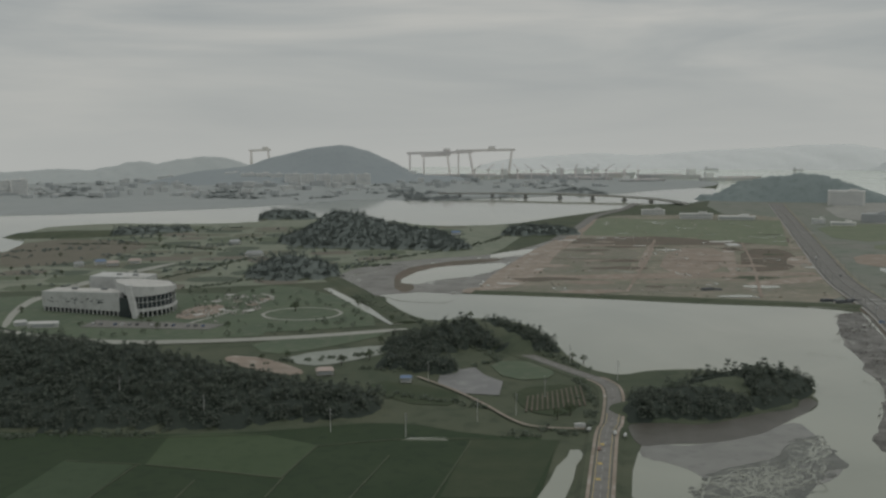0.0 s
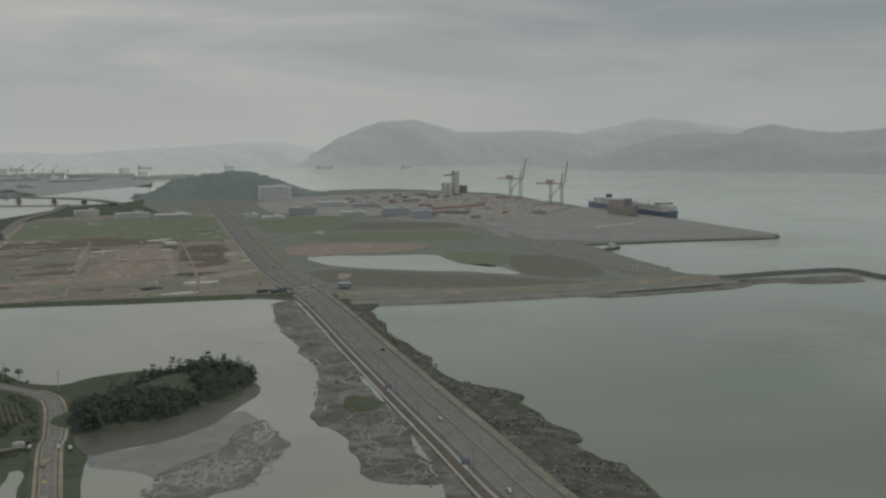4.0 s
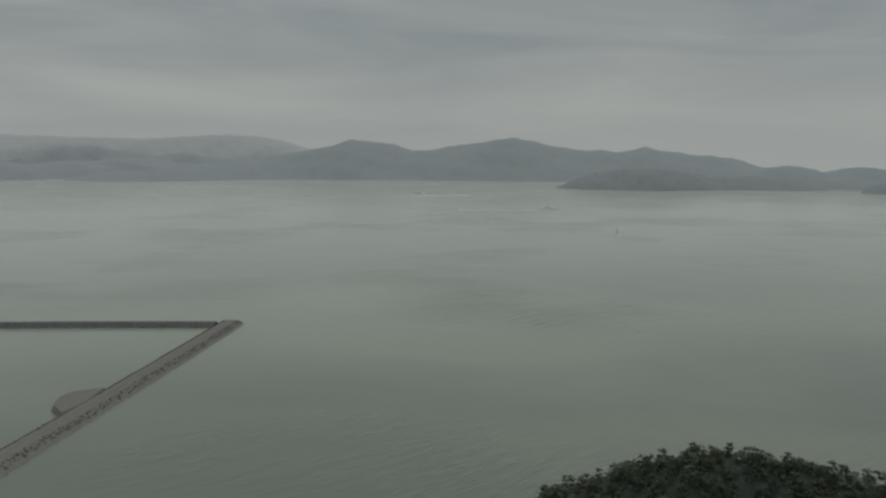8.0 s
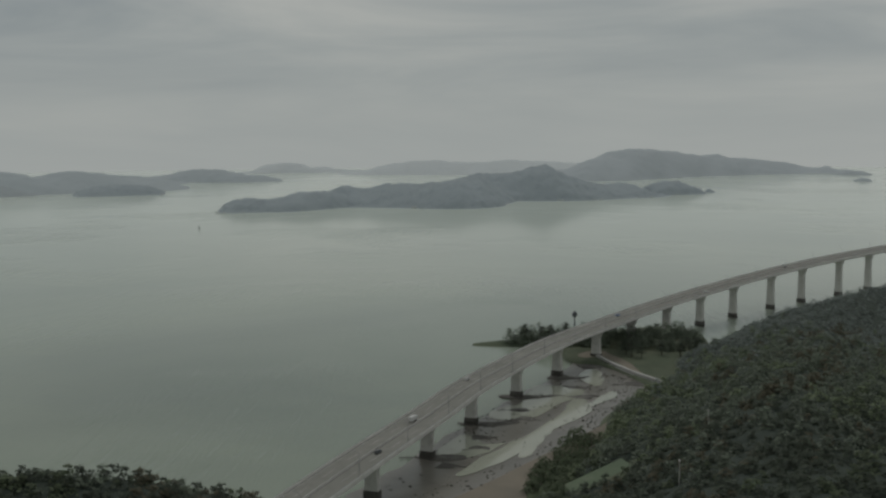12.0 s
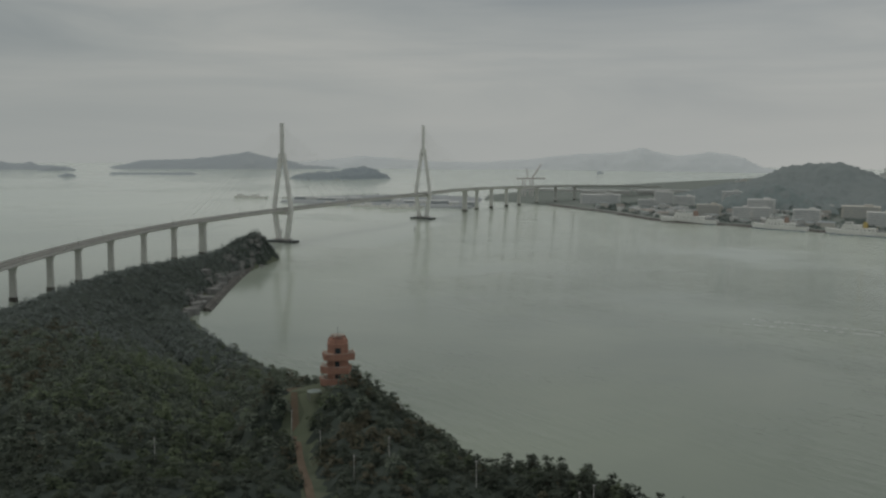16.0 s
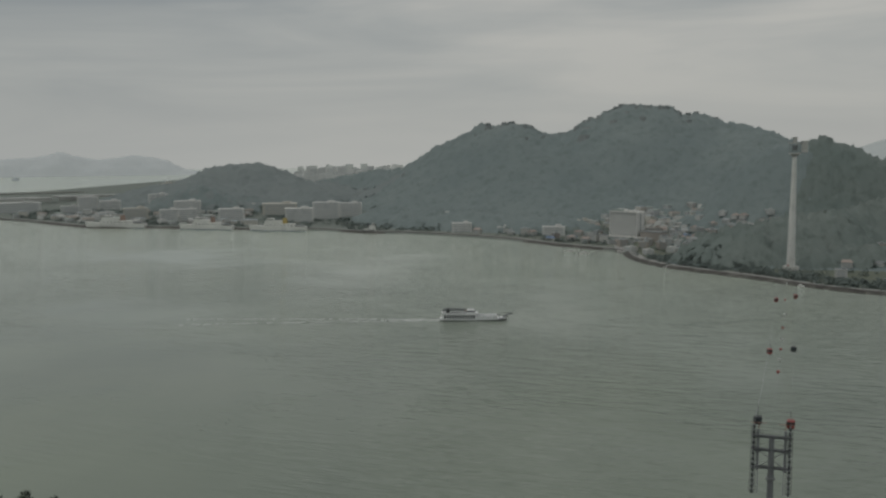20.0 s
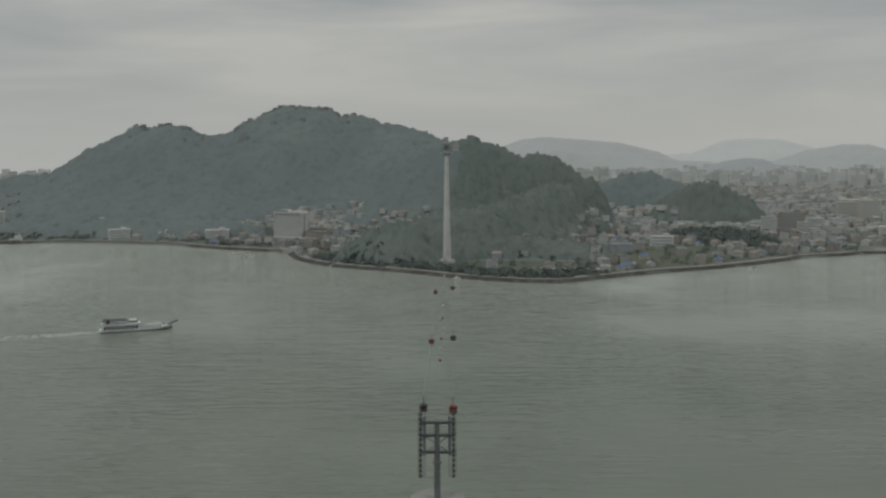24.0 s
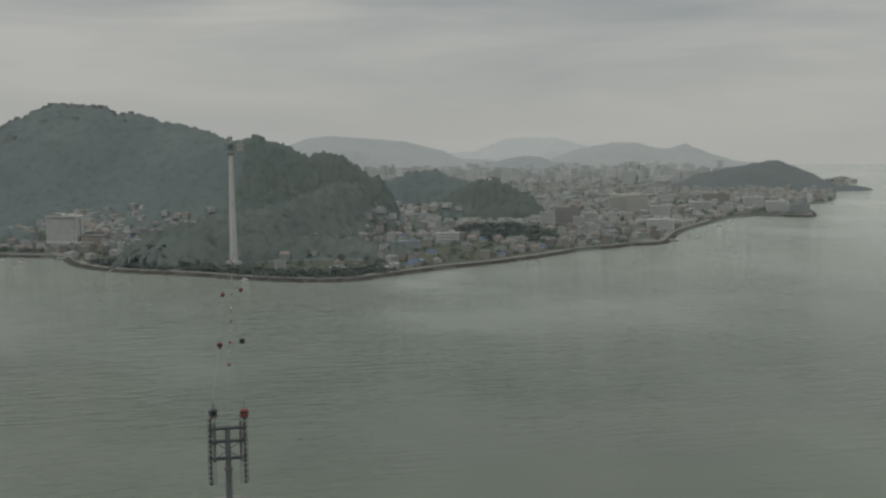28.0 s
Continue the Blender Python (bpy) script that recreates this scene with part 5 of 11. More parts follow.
# ---- islands and ranges, with haze painted into their colours ----
far_z = {}
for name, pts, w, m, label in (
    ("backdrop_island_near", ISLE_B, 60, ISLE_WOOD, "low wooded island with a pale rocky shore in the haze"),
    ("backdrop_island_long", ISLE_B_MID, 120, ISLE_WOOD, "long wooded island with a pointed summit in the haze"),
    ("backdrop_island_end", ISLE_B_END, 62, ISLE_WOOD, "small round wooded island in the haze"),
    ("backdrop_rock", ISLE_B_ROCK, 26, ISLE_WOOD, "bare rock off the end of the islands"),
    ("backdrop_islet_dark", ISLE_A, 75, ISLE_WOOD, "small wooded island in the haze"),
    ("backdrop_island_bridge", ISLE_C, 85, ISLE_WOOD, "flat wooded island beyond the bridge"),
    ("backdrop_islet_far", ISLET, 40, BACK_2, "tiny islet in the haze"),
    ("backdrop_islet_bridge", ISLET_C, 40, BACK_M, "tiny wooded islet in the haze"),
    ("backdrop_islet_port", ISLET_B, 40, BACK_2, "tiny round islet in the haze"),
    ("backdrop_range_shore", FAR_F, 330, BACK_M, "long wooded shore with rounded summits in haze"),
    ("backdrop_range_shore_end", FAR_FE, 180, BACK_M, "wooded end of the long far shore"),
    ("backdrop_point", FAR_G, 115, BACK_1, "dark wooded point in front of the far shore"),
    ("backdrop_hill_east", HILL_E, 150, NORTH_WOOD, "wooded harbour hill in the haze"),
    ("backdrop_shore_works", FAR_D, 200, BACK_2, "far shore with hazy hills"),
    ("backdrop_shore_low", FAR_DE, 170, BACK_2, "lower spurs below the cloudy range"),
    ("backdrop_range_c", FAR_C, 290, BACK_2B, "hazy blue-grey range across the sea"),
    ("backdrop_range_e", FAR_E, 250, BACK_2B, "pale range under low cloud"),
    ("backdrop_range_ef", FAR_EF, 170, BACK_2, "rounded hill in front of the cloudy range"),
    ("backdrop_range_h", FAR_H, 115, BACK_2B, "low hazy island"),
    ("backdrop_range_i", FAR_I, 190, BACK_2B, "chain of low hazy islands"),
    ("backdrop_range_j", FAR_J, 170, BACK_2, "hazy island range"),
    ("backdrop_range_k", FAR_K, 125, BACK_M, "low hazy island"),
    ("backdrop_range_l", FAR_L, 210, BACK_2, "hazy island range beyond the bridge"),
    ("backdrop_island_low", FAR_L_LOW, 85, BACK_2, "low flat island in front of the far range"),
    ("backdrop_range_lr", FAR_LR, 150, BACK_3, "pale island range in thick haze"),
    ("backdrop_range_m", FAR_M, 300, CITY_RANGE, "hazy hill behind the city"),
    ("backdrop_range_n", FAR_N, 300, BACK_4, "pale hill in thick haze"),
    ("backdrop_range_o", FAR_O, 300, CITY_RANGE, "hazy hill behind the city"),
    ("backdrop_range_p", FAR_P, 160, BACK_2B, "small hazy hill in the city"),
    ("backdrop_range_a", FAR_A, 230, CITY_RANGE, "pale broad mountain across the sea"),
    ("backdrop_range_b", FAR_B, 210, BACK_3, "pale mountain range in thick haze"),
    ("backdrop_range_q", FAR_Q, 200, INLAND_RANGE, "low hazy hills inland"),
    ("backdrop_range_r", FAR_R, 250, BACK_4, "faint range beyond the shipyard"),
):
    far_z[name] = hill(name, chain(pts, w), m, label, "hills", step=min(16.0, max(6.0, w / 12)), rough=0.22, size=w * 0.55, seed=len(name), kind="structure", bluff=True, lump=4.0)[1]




FAR_SHED = paint("far_white_shed", (0.74, 0.75, 0.74), (0.68, 0.69, 0.685), 0.02, 0.8)
for x, y, w, h in ((3518, 1960, 36, 9), (3577, 1900, 30, 14), (3592, 1885, 26, 9), (3633, 1772, 40, 10), (3440, -569, 60, 10), (2875, -1137, 26, 16), (2870, -1165, 22, 9)):
    t = thing("shore_shed", "white works shed at the foot of the far hills", "shed", "sheds on the far shore", (x, y, 2), math.degrees(math.atan2(-x, y)))
    part("wall", Build().box(0, 0, 0, w, 18, h), FAR_SHED, t)
    part("roof", Build().box(0, 0, h, w + 2, 20, 2, 0, 0.9), FAR_SHED, t)


# ---- ribbons: roads, dikes, decks ----
def glide(pts, step):
    """A smooth line through the points, sampled about every step metres."""
    p = [Vector(q) for q in pts]
    p = [p[0] * 2 - p[1]] + p + [p[-1] * 2 - p[-2]]
    out = []
    for a, b, c, d in zip(p, p[1:], p[2:], p[3:]):
        n = max(1, int((c - b).length / step))
        for i in range(n):
            t = i / n
            out.append(0.5 * (2 * b + (c - a) * t + (2 * a - 5 * b + 4 * c - d) * t * t + (3 * b - a - 3 * c + d) * t ** 3))
    return out + [p[-2]]


def sides(path):
    res = []
    for i in range(len(path)):
        d = path[min(i + 1, len(path) - 1)] - path[max(i - 1, 0)]
        res.append(Vector((d.y, -d.x, 0)).normalized())
    return res


def loft(path, profile, closed=True):
    """Sweeps a profile of (across, up) pairs along a path."""
    b, n = Build(), len(profile)
    vs, fs = [], []
    for p, s in zip(path, sides(path)):
        vs += [tuple(p + s * a + Vector((0, 0, u))) for a, u in profile]
    for i in range(len(path) - 1):
        for k in range(n if closed else n - 1):
            a, c = i * n + k, i * n + (k + 1) % n
            fs.append((a, c, c + n, a + n))
    if closed:
        fs += [tuple(reversed(range(n))), tuple(range((len(path) - 1) * n, len(path) * n))]
    return b.add(vs, fs)


def strip(path, a, c, up, first=0, every=1, run=1):
    """Paint between two offsets, in dashes of run samples out of every."""
    b, s = Build(), sides(path)
    for i in range(first, len(path) - run, every):
        idx = list(range(i, i + run + 1))
        vs = [tuple(path[k] + s[k] * o + Vector((0, 0, up))) for k in idx for o in (a, c)]
        b.add(vs, [(2 * k, 2 * k + 1, 2 * k + 3, 2 * k + 2) for k in range(run)])
    return b


def structure(name, built, material, label, category):
    return tagged(new(name, built.mesh(name, material)), label, category, kind="structure")


ROAD_PTS = [(720, 2226, 2.5), (578, 1688, 2.7), (474, 1295, 2.8), (411, 1049, 3), (378, 866, 3.2), (322, 645, 3.4), (289, 514, 3.6), (266, 420, 3.8),
            (247, 345, 4), (238, 290, 4.6), (236, 200, 6), (243, 60, 9), (255, -60, 13.5), (270, -150, 17.6), (280, -200, 19.5)]
road_path = glide(ROAD_PTS, 9)
road = structure("road_causeway", loft(road_path, [(-13, 0), (13, 0), (13.5, -0.6), (-13.5, -0.6)]), ASPHALT, "worn grey four-lane causeway road", "road")
structure("ground_causeway_bank", loft(road_path, [(-13.4, -0.3), (13.4, -0.3), (16.5, -1.2), (20, -2.8), (-20, -2.8)]), BROWN, "brown earth banks of the causeway", "bank")
chan = [Vector((p.x, p.y, 2.12)) for p in road_path if 300 < p.y < 870]
structure("water_side_channel", strip(chan, 19.0, 20.6, 0.0), POND, "narrow channel of water beside the causeway", "channel")
verge = [Vector((p.x, p.y, 1.64)) for p in road_path if p.y > 890]
structure("ground_road_margin", strip(verge, -70, 60, 0.0), PORT_LAND, "rough olive-brown margins of the causeway", "land")
mud_side = [Vector((p.x, p.y, 1.66)) for p in road_path if 250 < p.y < 880]
structure("ground_causeway_mud", strip(mud_side, 18, 64, 0.0), MUD_BANK, "wet mud between the causeway and the lagoon", "mud flat")
structure("pavement_verge_west", loft(road_path, [(13.6, -0.35), (15.4, -0.5), (15.4, -0.9), (13.6, -0.9)]), CONCRETE, "pale concrete footway beside the causeway", "footway")
structure("pavement_verge_east", loft(road_path, [(-18.4, -0.6), (-13.6, -0.35), (-13.6, -0.9), (-18.4, -0.95)]), SOIL, "brown earth verge beside the causeway", "verge")
median = structure("trim_median", loft(road_path, [(-0.35, 0.02), (0.35, 0.02), (0.2, 0.8), (-0.2, 0.8)]), CONCRETE, "low concrete median barrier of the causeway", "barrier")
structure("trim_lane_dashes_west", strip(road_path, 5.05, 5.22, 0.03, 0, 2, 1), LINE, "white lane dashes on the causeway", "road marking")
structure("trim_lane_dashes_east", strip(road_path, -5.22, -5.05, 0.03, 0, 2, 1), LINE, "white lane dashes on the causeway", "road marking")
structure("trim_edge_line_west", strip(road_path, 9.7, 9.86, 0.03), LINE, "white edge line of the causeway", "road marking")
structure("trim_edge_line_east", strip(road_path, -9.86, -9.7, 0.03), LINE, "white edge line of the causeway", "road marking")
for side, x in (("west", 12.2), ("east", -12.2)):
    structure("trim_guard_rail_" + side, loft(road_path, [(x - 0.12, 0.35), (x + 0.12, 0.35), (x + 0.12, 0.8), (x - 0.12, 0.8)]), STEEL, "grey steel guard rail along the causeway", "guard rail")
for k, (cx, cy, turn) in enumerate(((392, 915, 14), (398, 938, 14), (560, 1568, 13.5))):
    b = Build()
    for i in range(12):
        a, c = radians(turn), (i - 5.5) * 1.9
        b.box(cx + math.cos(a) * c, cy - math.sin(a) * c * 0.2, 3.25, 1.0, 9.0, 0.03, -a)
    structure("trim_crossing" + ("", "_far", "_north")[k], b, LINE, "white painted pedestrian crossing", "road marking")

FARM_PTS = [(22, 800, 2.4), (55, 724, 2.5), (84, 664, 2.8), (100, 632, 3), (101, 601, 3.1), (90, 540, 3.3), (84, 520, 3.4), (67, 430, 3.5), (58, 380, 3.5), (45, 310, 3.5)]
farm_path = glide(FARM_PTS, 6)
structure("road_farm", loft(farm_path, [(-3.8, 0), (3.8, 0), (4.4, -0.5), (-4.4, -0.5)]), ASPHALT, "two-lane grey farm road on a low bank", "road")
structure("ground_farm_bank", loft(farm_path, [(-6.5, -0.3), (8.5, -0.3), (11.0, -1.9), (-9, -1.9)]), SCRUB, "earth bank with dry grass beside the farm road", "bank")
for side, a, c in (("west", 4.6, 6.2), ("east", -6.4, -4.6)):
    structure("ground_farm_verge_" + side, strip(farm_path[len(farm_path) // 3:], a, c, -0.18), PALE_SOIL, "pale earth verge of the farm road", "verge")
structure("trim_farm_line_centre", strip(farm_path, -0.12, 0.12, 0.03, 0, 2, 1), LINE, "white centre dashes of the farm road", "road marking")
structure("trim_farm_line_west", strip(farm_path[len(farm_path) // 2:], 3.1, 3.35, 0.03), YELLOW, "yellow edge line of the farm road", "road marking")
structure("trim_farm_line_east", strip(farm_path[len(farm_path) // 2:], -3.35, -3.1, 0.03), YELLOW, "yellow edge line of the farm road", "road marking")
b = Build()
for y in (500, 470, 448, 420):
    x = np.interp(y, [380, 430, 520], [58, 67, 84])
    b.box(x - 1.6, y, 3.52, 2.2, 3.2, 0.02, 0)
structure("trim_farm_slow_marks", b, YELLOW, "yellow speed marks across the farm road", "road marking")

SITE_ROAD = [(165, 1500, 2.6), (230, 1720, 2.6), (290, 1940, 2.7), (360, 2080, 3), (420, 2250, 4)]
structure("road_site", loft(glide(SITE_ROAD, 25), [(-7, 0), (7, 0), (9, -0.8), (-9, -0.8)]), ASPHALT, "grey road along the building land", "road")
CROSS_ROAD = [(30, 1012, 2.5), (200, 968, 2.5), (380, 905, 2.9)]
structure("road_embankment", loft(glide(CROSS_ROAD, 25), [(-6, 0), (6, 0), (11, -1.2), (-11, -1.2)]), SCRUB, "grassy flood bank along the lagoon", "bank")
COAST_ROAD = [(405, 880, 2.9), (500, 845, 2.8), (620, 815, 2.8), (740, 800, 2.8), (800, 790, 2.8)]
structure("road_shore_bank", loft(glide(COAST_ROAD, 25), [(-8, 0), (8, 0), (20, -1.6), (-14, -1.0)]), SOIL, "grey-brown shore bank with a dirt road", "bank")
structure("ground_shore_mud", loft(glide([(x - 5, y - 34, 1.2) for x, y, z in COAST_ROAD], 12), [(-22, 0), (16, 0.5), (22, -1.4), (-22, -0.2)]), MUD, "mud foreshore below the bank", "foreshore")
W_BANK = [(-122, 1120, 3.2), (-80, 1000, 3.4), (-32, 845, 3.4)]
structure("ground_canal_bank", loft(glide(W_BANK, 20), [(-5, 0), (5, 0), (12, -1.8), (-12, -1.8)]), SCRUB, "overgrown green dike beside the canal", "dike")

# ---- stone dikes ----
DIKE_OUT = [(760, 790, 2.2), (803, 781, 2.6), (896, 767, 3.2), (955, 752, 3.4), (962, 740, 3.4), (953, 700, 3.4), (943, 630, 3.4), (905, 470, 3.4), (884, 360, 3.4), (869, 203, 3.4), (858, 108, 3.4)]
DIKE_IN = [(866, 96, 3.4), (840, 101, 3.4), (736, 121, 3.4), (640, 140, 3.4), (560, 156, 3.4), (490, 171, 3.4), (430, 183, 3.4), (386, 192, 3.4), (344, 200, 3.4), (270, 214, 4.5)]
dike_outer, dike_inner = glide(DIKE_OUT, 10), glide(DIKE_IN, 7)
structure("ground_dike_outer", loft(dike_outer, [(-3, 0), (3, 0), (11, -4), (-11, -4)]), paint("dike_stone", (0.1, 0.108, 0.106), (0.13, 0.137, 0.132), 0.06, 0.85, bump=0.6, bump_scale=0.4, c=(0.16, 0.166, 0.16), fine=0.2), "long grey stone dike round the basin", "dike")
structure("ground_dike_inner", loft(dike_inner, [(-4.5, 0), (4.5, 0), (12, -4), (-12, -4)]), RUBBLE, "grey stone dike with a track on top", "dike")
structure("pavement_dike_track", strip(dike_inner, -2.6, 0.6, 0.06), paint("dike_gravel", (0.235, 0.232, 0.212), (0.19, 0.19, 0.172), 0.05, 0.95, c=(0.27, 0.262, 0.24), fine=0.3), "brown gravel track on the dike", "track")
structure("ground_dike_bulge", Build().prism([(600, 169), (619, 171), (631, 166), (636, 158), (639, 149), (604, 152), (583, 160)], -1, 3.3, 3), RUBBLE, "stone apron widening the dike", "dike")
structure("ground_dike_bulge_outer", Build().prism([(893, 470), (878, 462), (872, 440), (890, 420)], -1, 3.0, 4), RUBBLE, "stone apron on the long dike", "dike")


def stones(name, path, lanes, size, label, seed):
    """Armour stones lying along a dike, as one heap."""
    rng = np.random.default_rng(seed)
    b, s = Build(), sides(path)
    for k in range(len(path) - 1):
        for lane, drop in lanes:
            for j in range(3):
                t = (j + rng.random()) / 3
                p = path[k].lerp(path[k + 1], t) + s[k] * (lane + rng.normal(0, 0.5))
                r = size * rng.uniform(0.6, 1.3)
                z = p.z + drop - r * 0.5
                b.box(p.x, p.y, z, r * rng.uniform(0.8, 1.6), r * rng.uniform(0.8, 1.4), r * rng.uniform(0.7, 1.3), rng.uniform(0, 3.1), rng.uniform(0.55, 0.9))
    return tagged(new(name, b.mesh(name, RUBBLE)), label, "stones", kind="stuff")


stones("armour_stones", dike_inner, ((5.0, -0.3), (5.9, -0.8), (6.8, -1.2), (7.8, -1.8), (8.8, -2.3), (9.8, -2.8), (10.8, -3.2), (-5.2, -0.4), (-6.4, -1.0), (-8, -1.8)), 0.9, "grey armour stones on the sides of the dike", 21)
stones("armour_stones", dike_outer, ((4.4, -0.9), (6.4, -1.9), (8.8, -3.0), (-4.4, -0.9), (-6.6, -2.0), (-9, -3.1)), 1.1, "dark armour stones along the outer dike", 22)
for pts, lab in (([(430, 196), (460, 202), (500, 192), (470, 186)], "muddy islet with dark weed beside the dike"), ([(370, 205), (400, 216), (430, 208), (405, 198)], "low weedy mud bank beside the dike"),
                 ([(395, 160), (425, 165), (440, 150), (405, 146)], "dark rock shelf outside the dike"), ([(330, 200), (350, 228), (375, 222), (362, 203)], "weedy mud bank at the root of the dike")):
    sheet("ground_mud_islet", pts, 0.6, MUD_ROCK, lab, "mud bank", 2, 0.12, 0.7, seed=len(lab))
b = Build()
for p, q in (((405, 170, 3.6), (396, 186, 4.2)), ((404, 172, 3.6), (410, 188, 3.9)), ((398, 180, 4.1), (390, 176, 4.0)), ((406, 180, 3.8), (412, 172, 4.6)), ((396, 186, 4.2), (390, 192, 4.5))):
    b.bar(p, q, 0.5, 0.25, 5)
tagged(new("driftwood", b.mesh("driftwood", PALE_SOIL)), "pale bleached driftwood tree lying on the dike", "driftwood")

# ---- vehicles ----
def car(label, body_mat, at, turn, kind="car"):
    t = thing(kind, label, kind, "", at, turn)
    if kind == "car":
        part("body", Build().box(0, 0, 0.35, 4.4, 1.8, 0.6).box(-0.2, 0, 0.95, 2.5, 1.6, 0.55, 0, 0.78), body_mat, t)
        part("glazing", Build().box(-0.2, 0, 1.0, 2.45, 1.64, 0.38, 0, 0.82), GLASS, t)
        xs = (-1.4, 1.4)
    else:
        part("body", Build().box(1.9, 0, 0.5, 1.9, 2.1, 1.9, 0, 0.92), body_mat, t)
        part("cargo_box", Build().box(-1.1, 0, 0.8, 4.0, 2.2, 2.0), WHITE, t)
        part("glazing", Build().box(2.35, 0, 1.4, 1.2, 2.0, 0.7, 0, 0.9), GLASS, t)
        xs = (-2.2, 2.0)
    for x in xs:
        for y in (-0.85, 0.85):
            part("wheel", Build().bar((x, y - 0.12, 0.34), (x, y + 0.12, 0.34), 0.34, 0.34, 8), DARK_STEEL, t)
    return t


def on_path(path, s, off, up=0.0):
    """Place and heading on a path, s metres along, off metres to its side."""
    for a, c in zip(path, path[1:]):
        d = (c - a).length
        if s <= d:
            p = a.lerp(c, s / d)
            break
        s -= d
    side = Vector((c.y - a.y, a.x - c.x, 0)).normalized()
    p = p + side * off
    return (p.x, p.y, p.z + up), math.degrees(math.atan2(c.y - a.y, c.x - a.x))


for s, off, m, label, kind in ((1820, 4.2, WHITE, "white car driving on the causeway", "car"), (1640, -7.2, DARK_STEEL, "dark car driving on the causeway", "car"),
                               (1935, 7.4, WHITE, "white car driving on the causeway", "car"), (1380, 4.0, WHITE, "small white car near the crossing", "car"),
                               (1170, -4, DARK_STEEL, "dark car on the far causeway", "car"), (1020, 7, WHITE, "white truck on the far causeway", "truck")):
    at, turn = on_path(road_path, s, off, 0.02)
    car(label, m, at, turn, kind)
car("white van parked beside the farm road", WHITE, (72, 533, 2.2), 20, "truck")
car("white car parked beside the farm road", WHITE, (76, 527, 3.0), 70)
car("red-orange car driving on the farm road", ORANGE, (76, 492, 3.45), 80)
car("white car beside the farm road", WHITE, (88, 518, 3.45), 82)
car("white car on the verge of the farm road", WHITE, (93, 516, 2.9), 80)


# ---- street lamps along the causeway ----
def street_lamp(at, turn, reach=2.2, height=10.0):
    t = thing("street_lamp", "tall grey steel street lamp with a curved arm", "street lamp", "lamps along the road", at, turn)
    part("pole", Build().bar((0, 0, 0), (0, 0, height), 0.16, 0.09, 6), STEEL, t)
    part("arm", Build().bar((0, 0, height - 0.05), (reach, 0, height + 0.5), 0.07, 0.06, 5), STEEL, t)
    part("lamp_head", Build().box(reach + 0.35, 0, height + 0.42, 0.9, 0.3, 0.16), STEEL, t)
    part("base_plate", Build().box(0, 0, 0, 0.5, 0.5, 0.12), CONCRETE, t)
    return t


lamp = None
length = sum((b - a).length for a, b in zip(road_path, road_path[1:]))
for k in range(34):
    for off, flip in ((12.9, 180), (-12.9, 0)):
        if 60 + k * 48 > length - 470:
            continue
        at, turn = on_path(road_path, 560 + k * 48, off, -0.2)
        if lamp is None:
            lamp = street_lamp(at, turn - 90 + flip)
        else:
            copy_thing(lamp, pose(*at, 0, 0, turn - 90 + flip))
# blue direction signs
for s, off in ((1475, 15), (1760, 16.2), (1905, 15.5)):
    at, turn = on_path(road_path, s, off, -0.6)
    t = thing("road_sign", "blue direction sign on a grey post", "road sign", "blue road signs", at, turn)
    part("post", Build().bar((0, 0, 0), (0, 0, 6.2), 0.14, 0.12, 6), STEEL, t)
    part("panel", Build().box(0, -1.6, 4.2, 0.12, 4.2, 2.3), BLUE_ROOF, t, "blue sign panel with white bars")
    part("legend", Build().box(0.08, -1.6, 5.6, 0.03, 3.0, 0.3).box(0.08, -1.6, 4.8, 0.03, 2.2, 0.3), LINE, t)


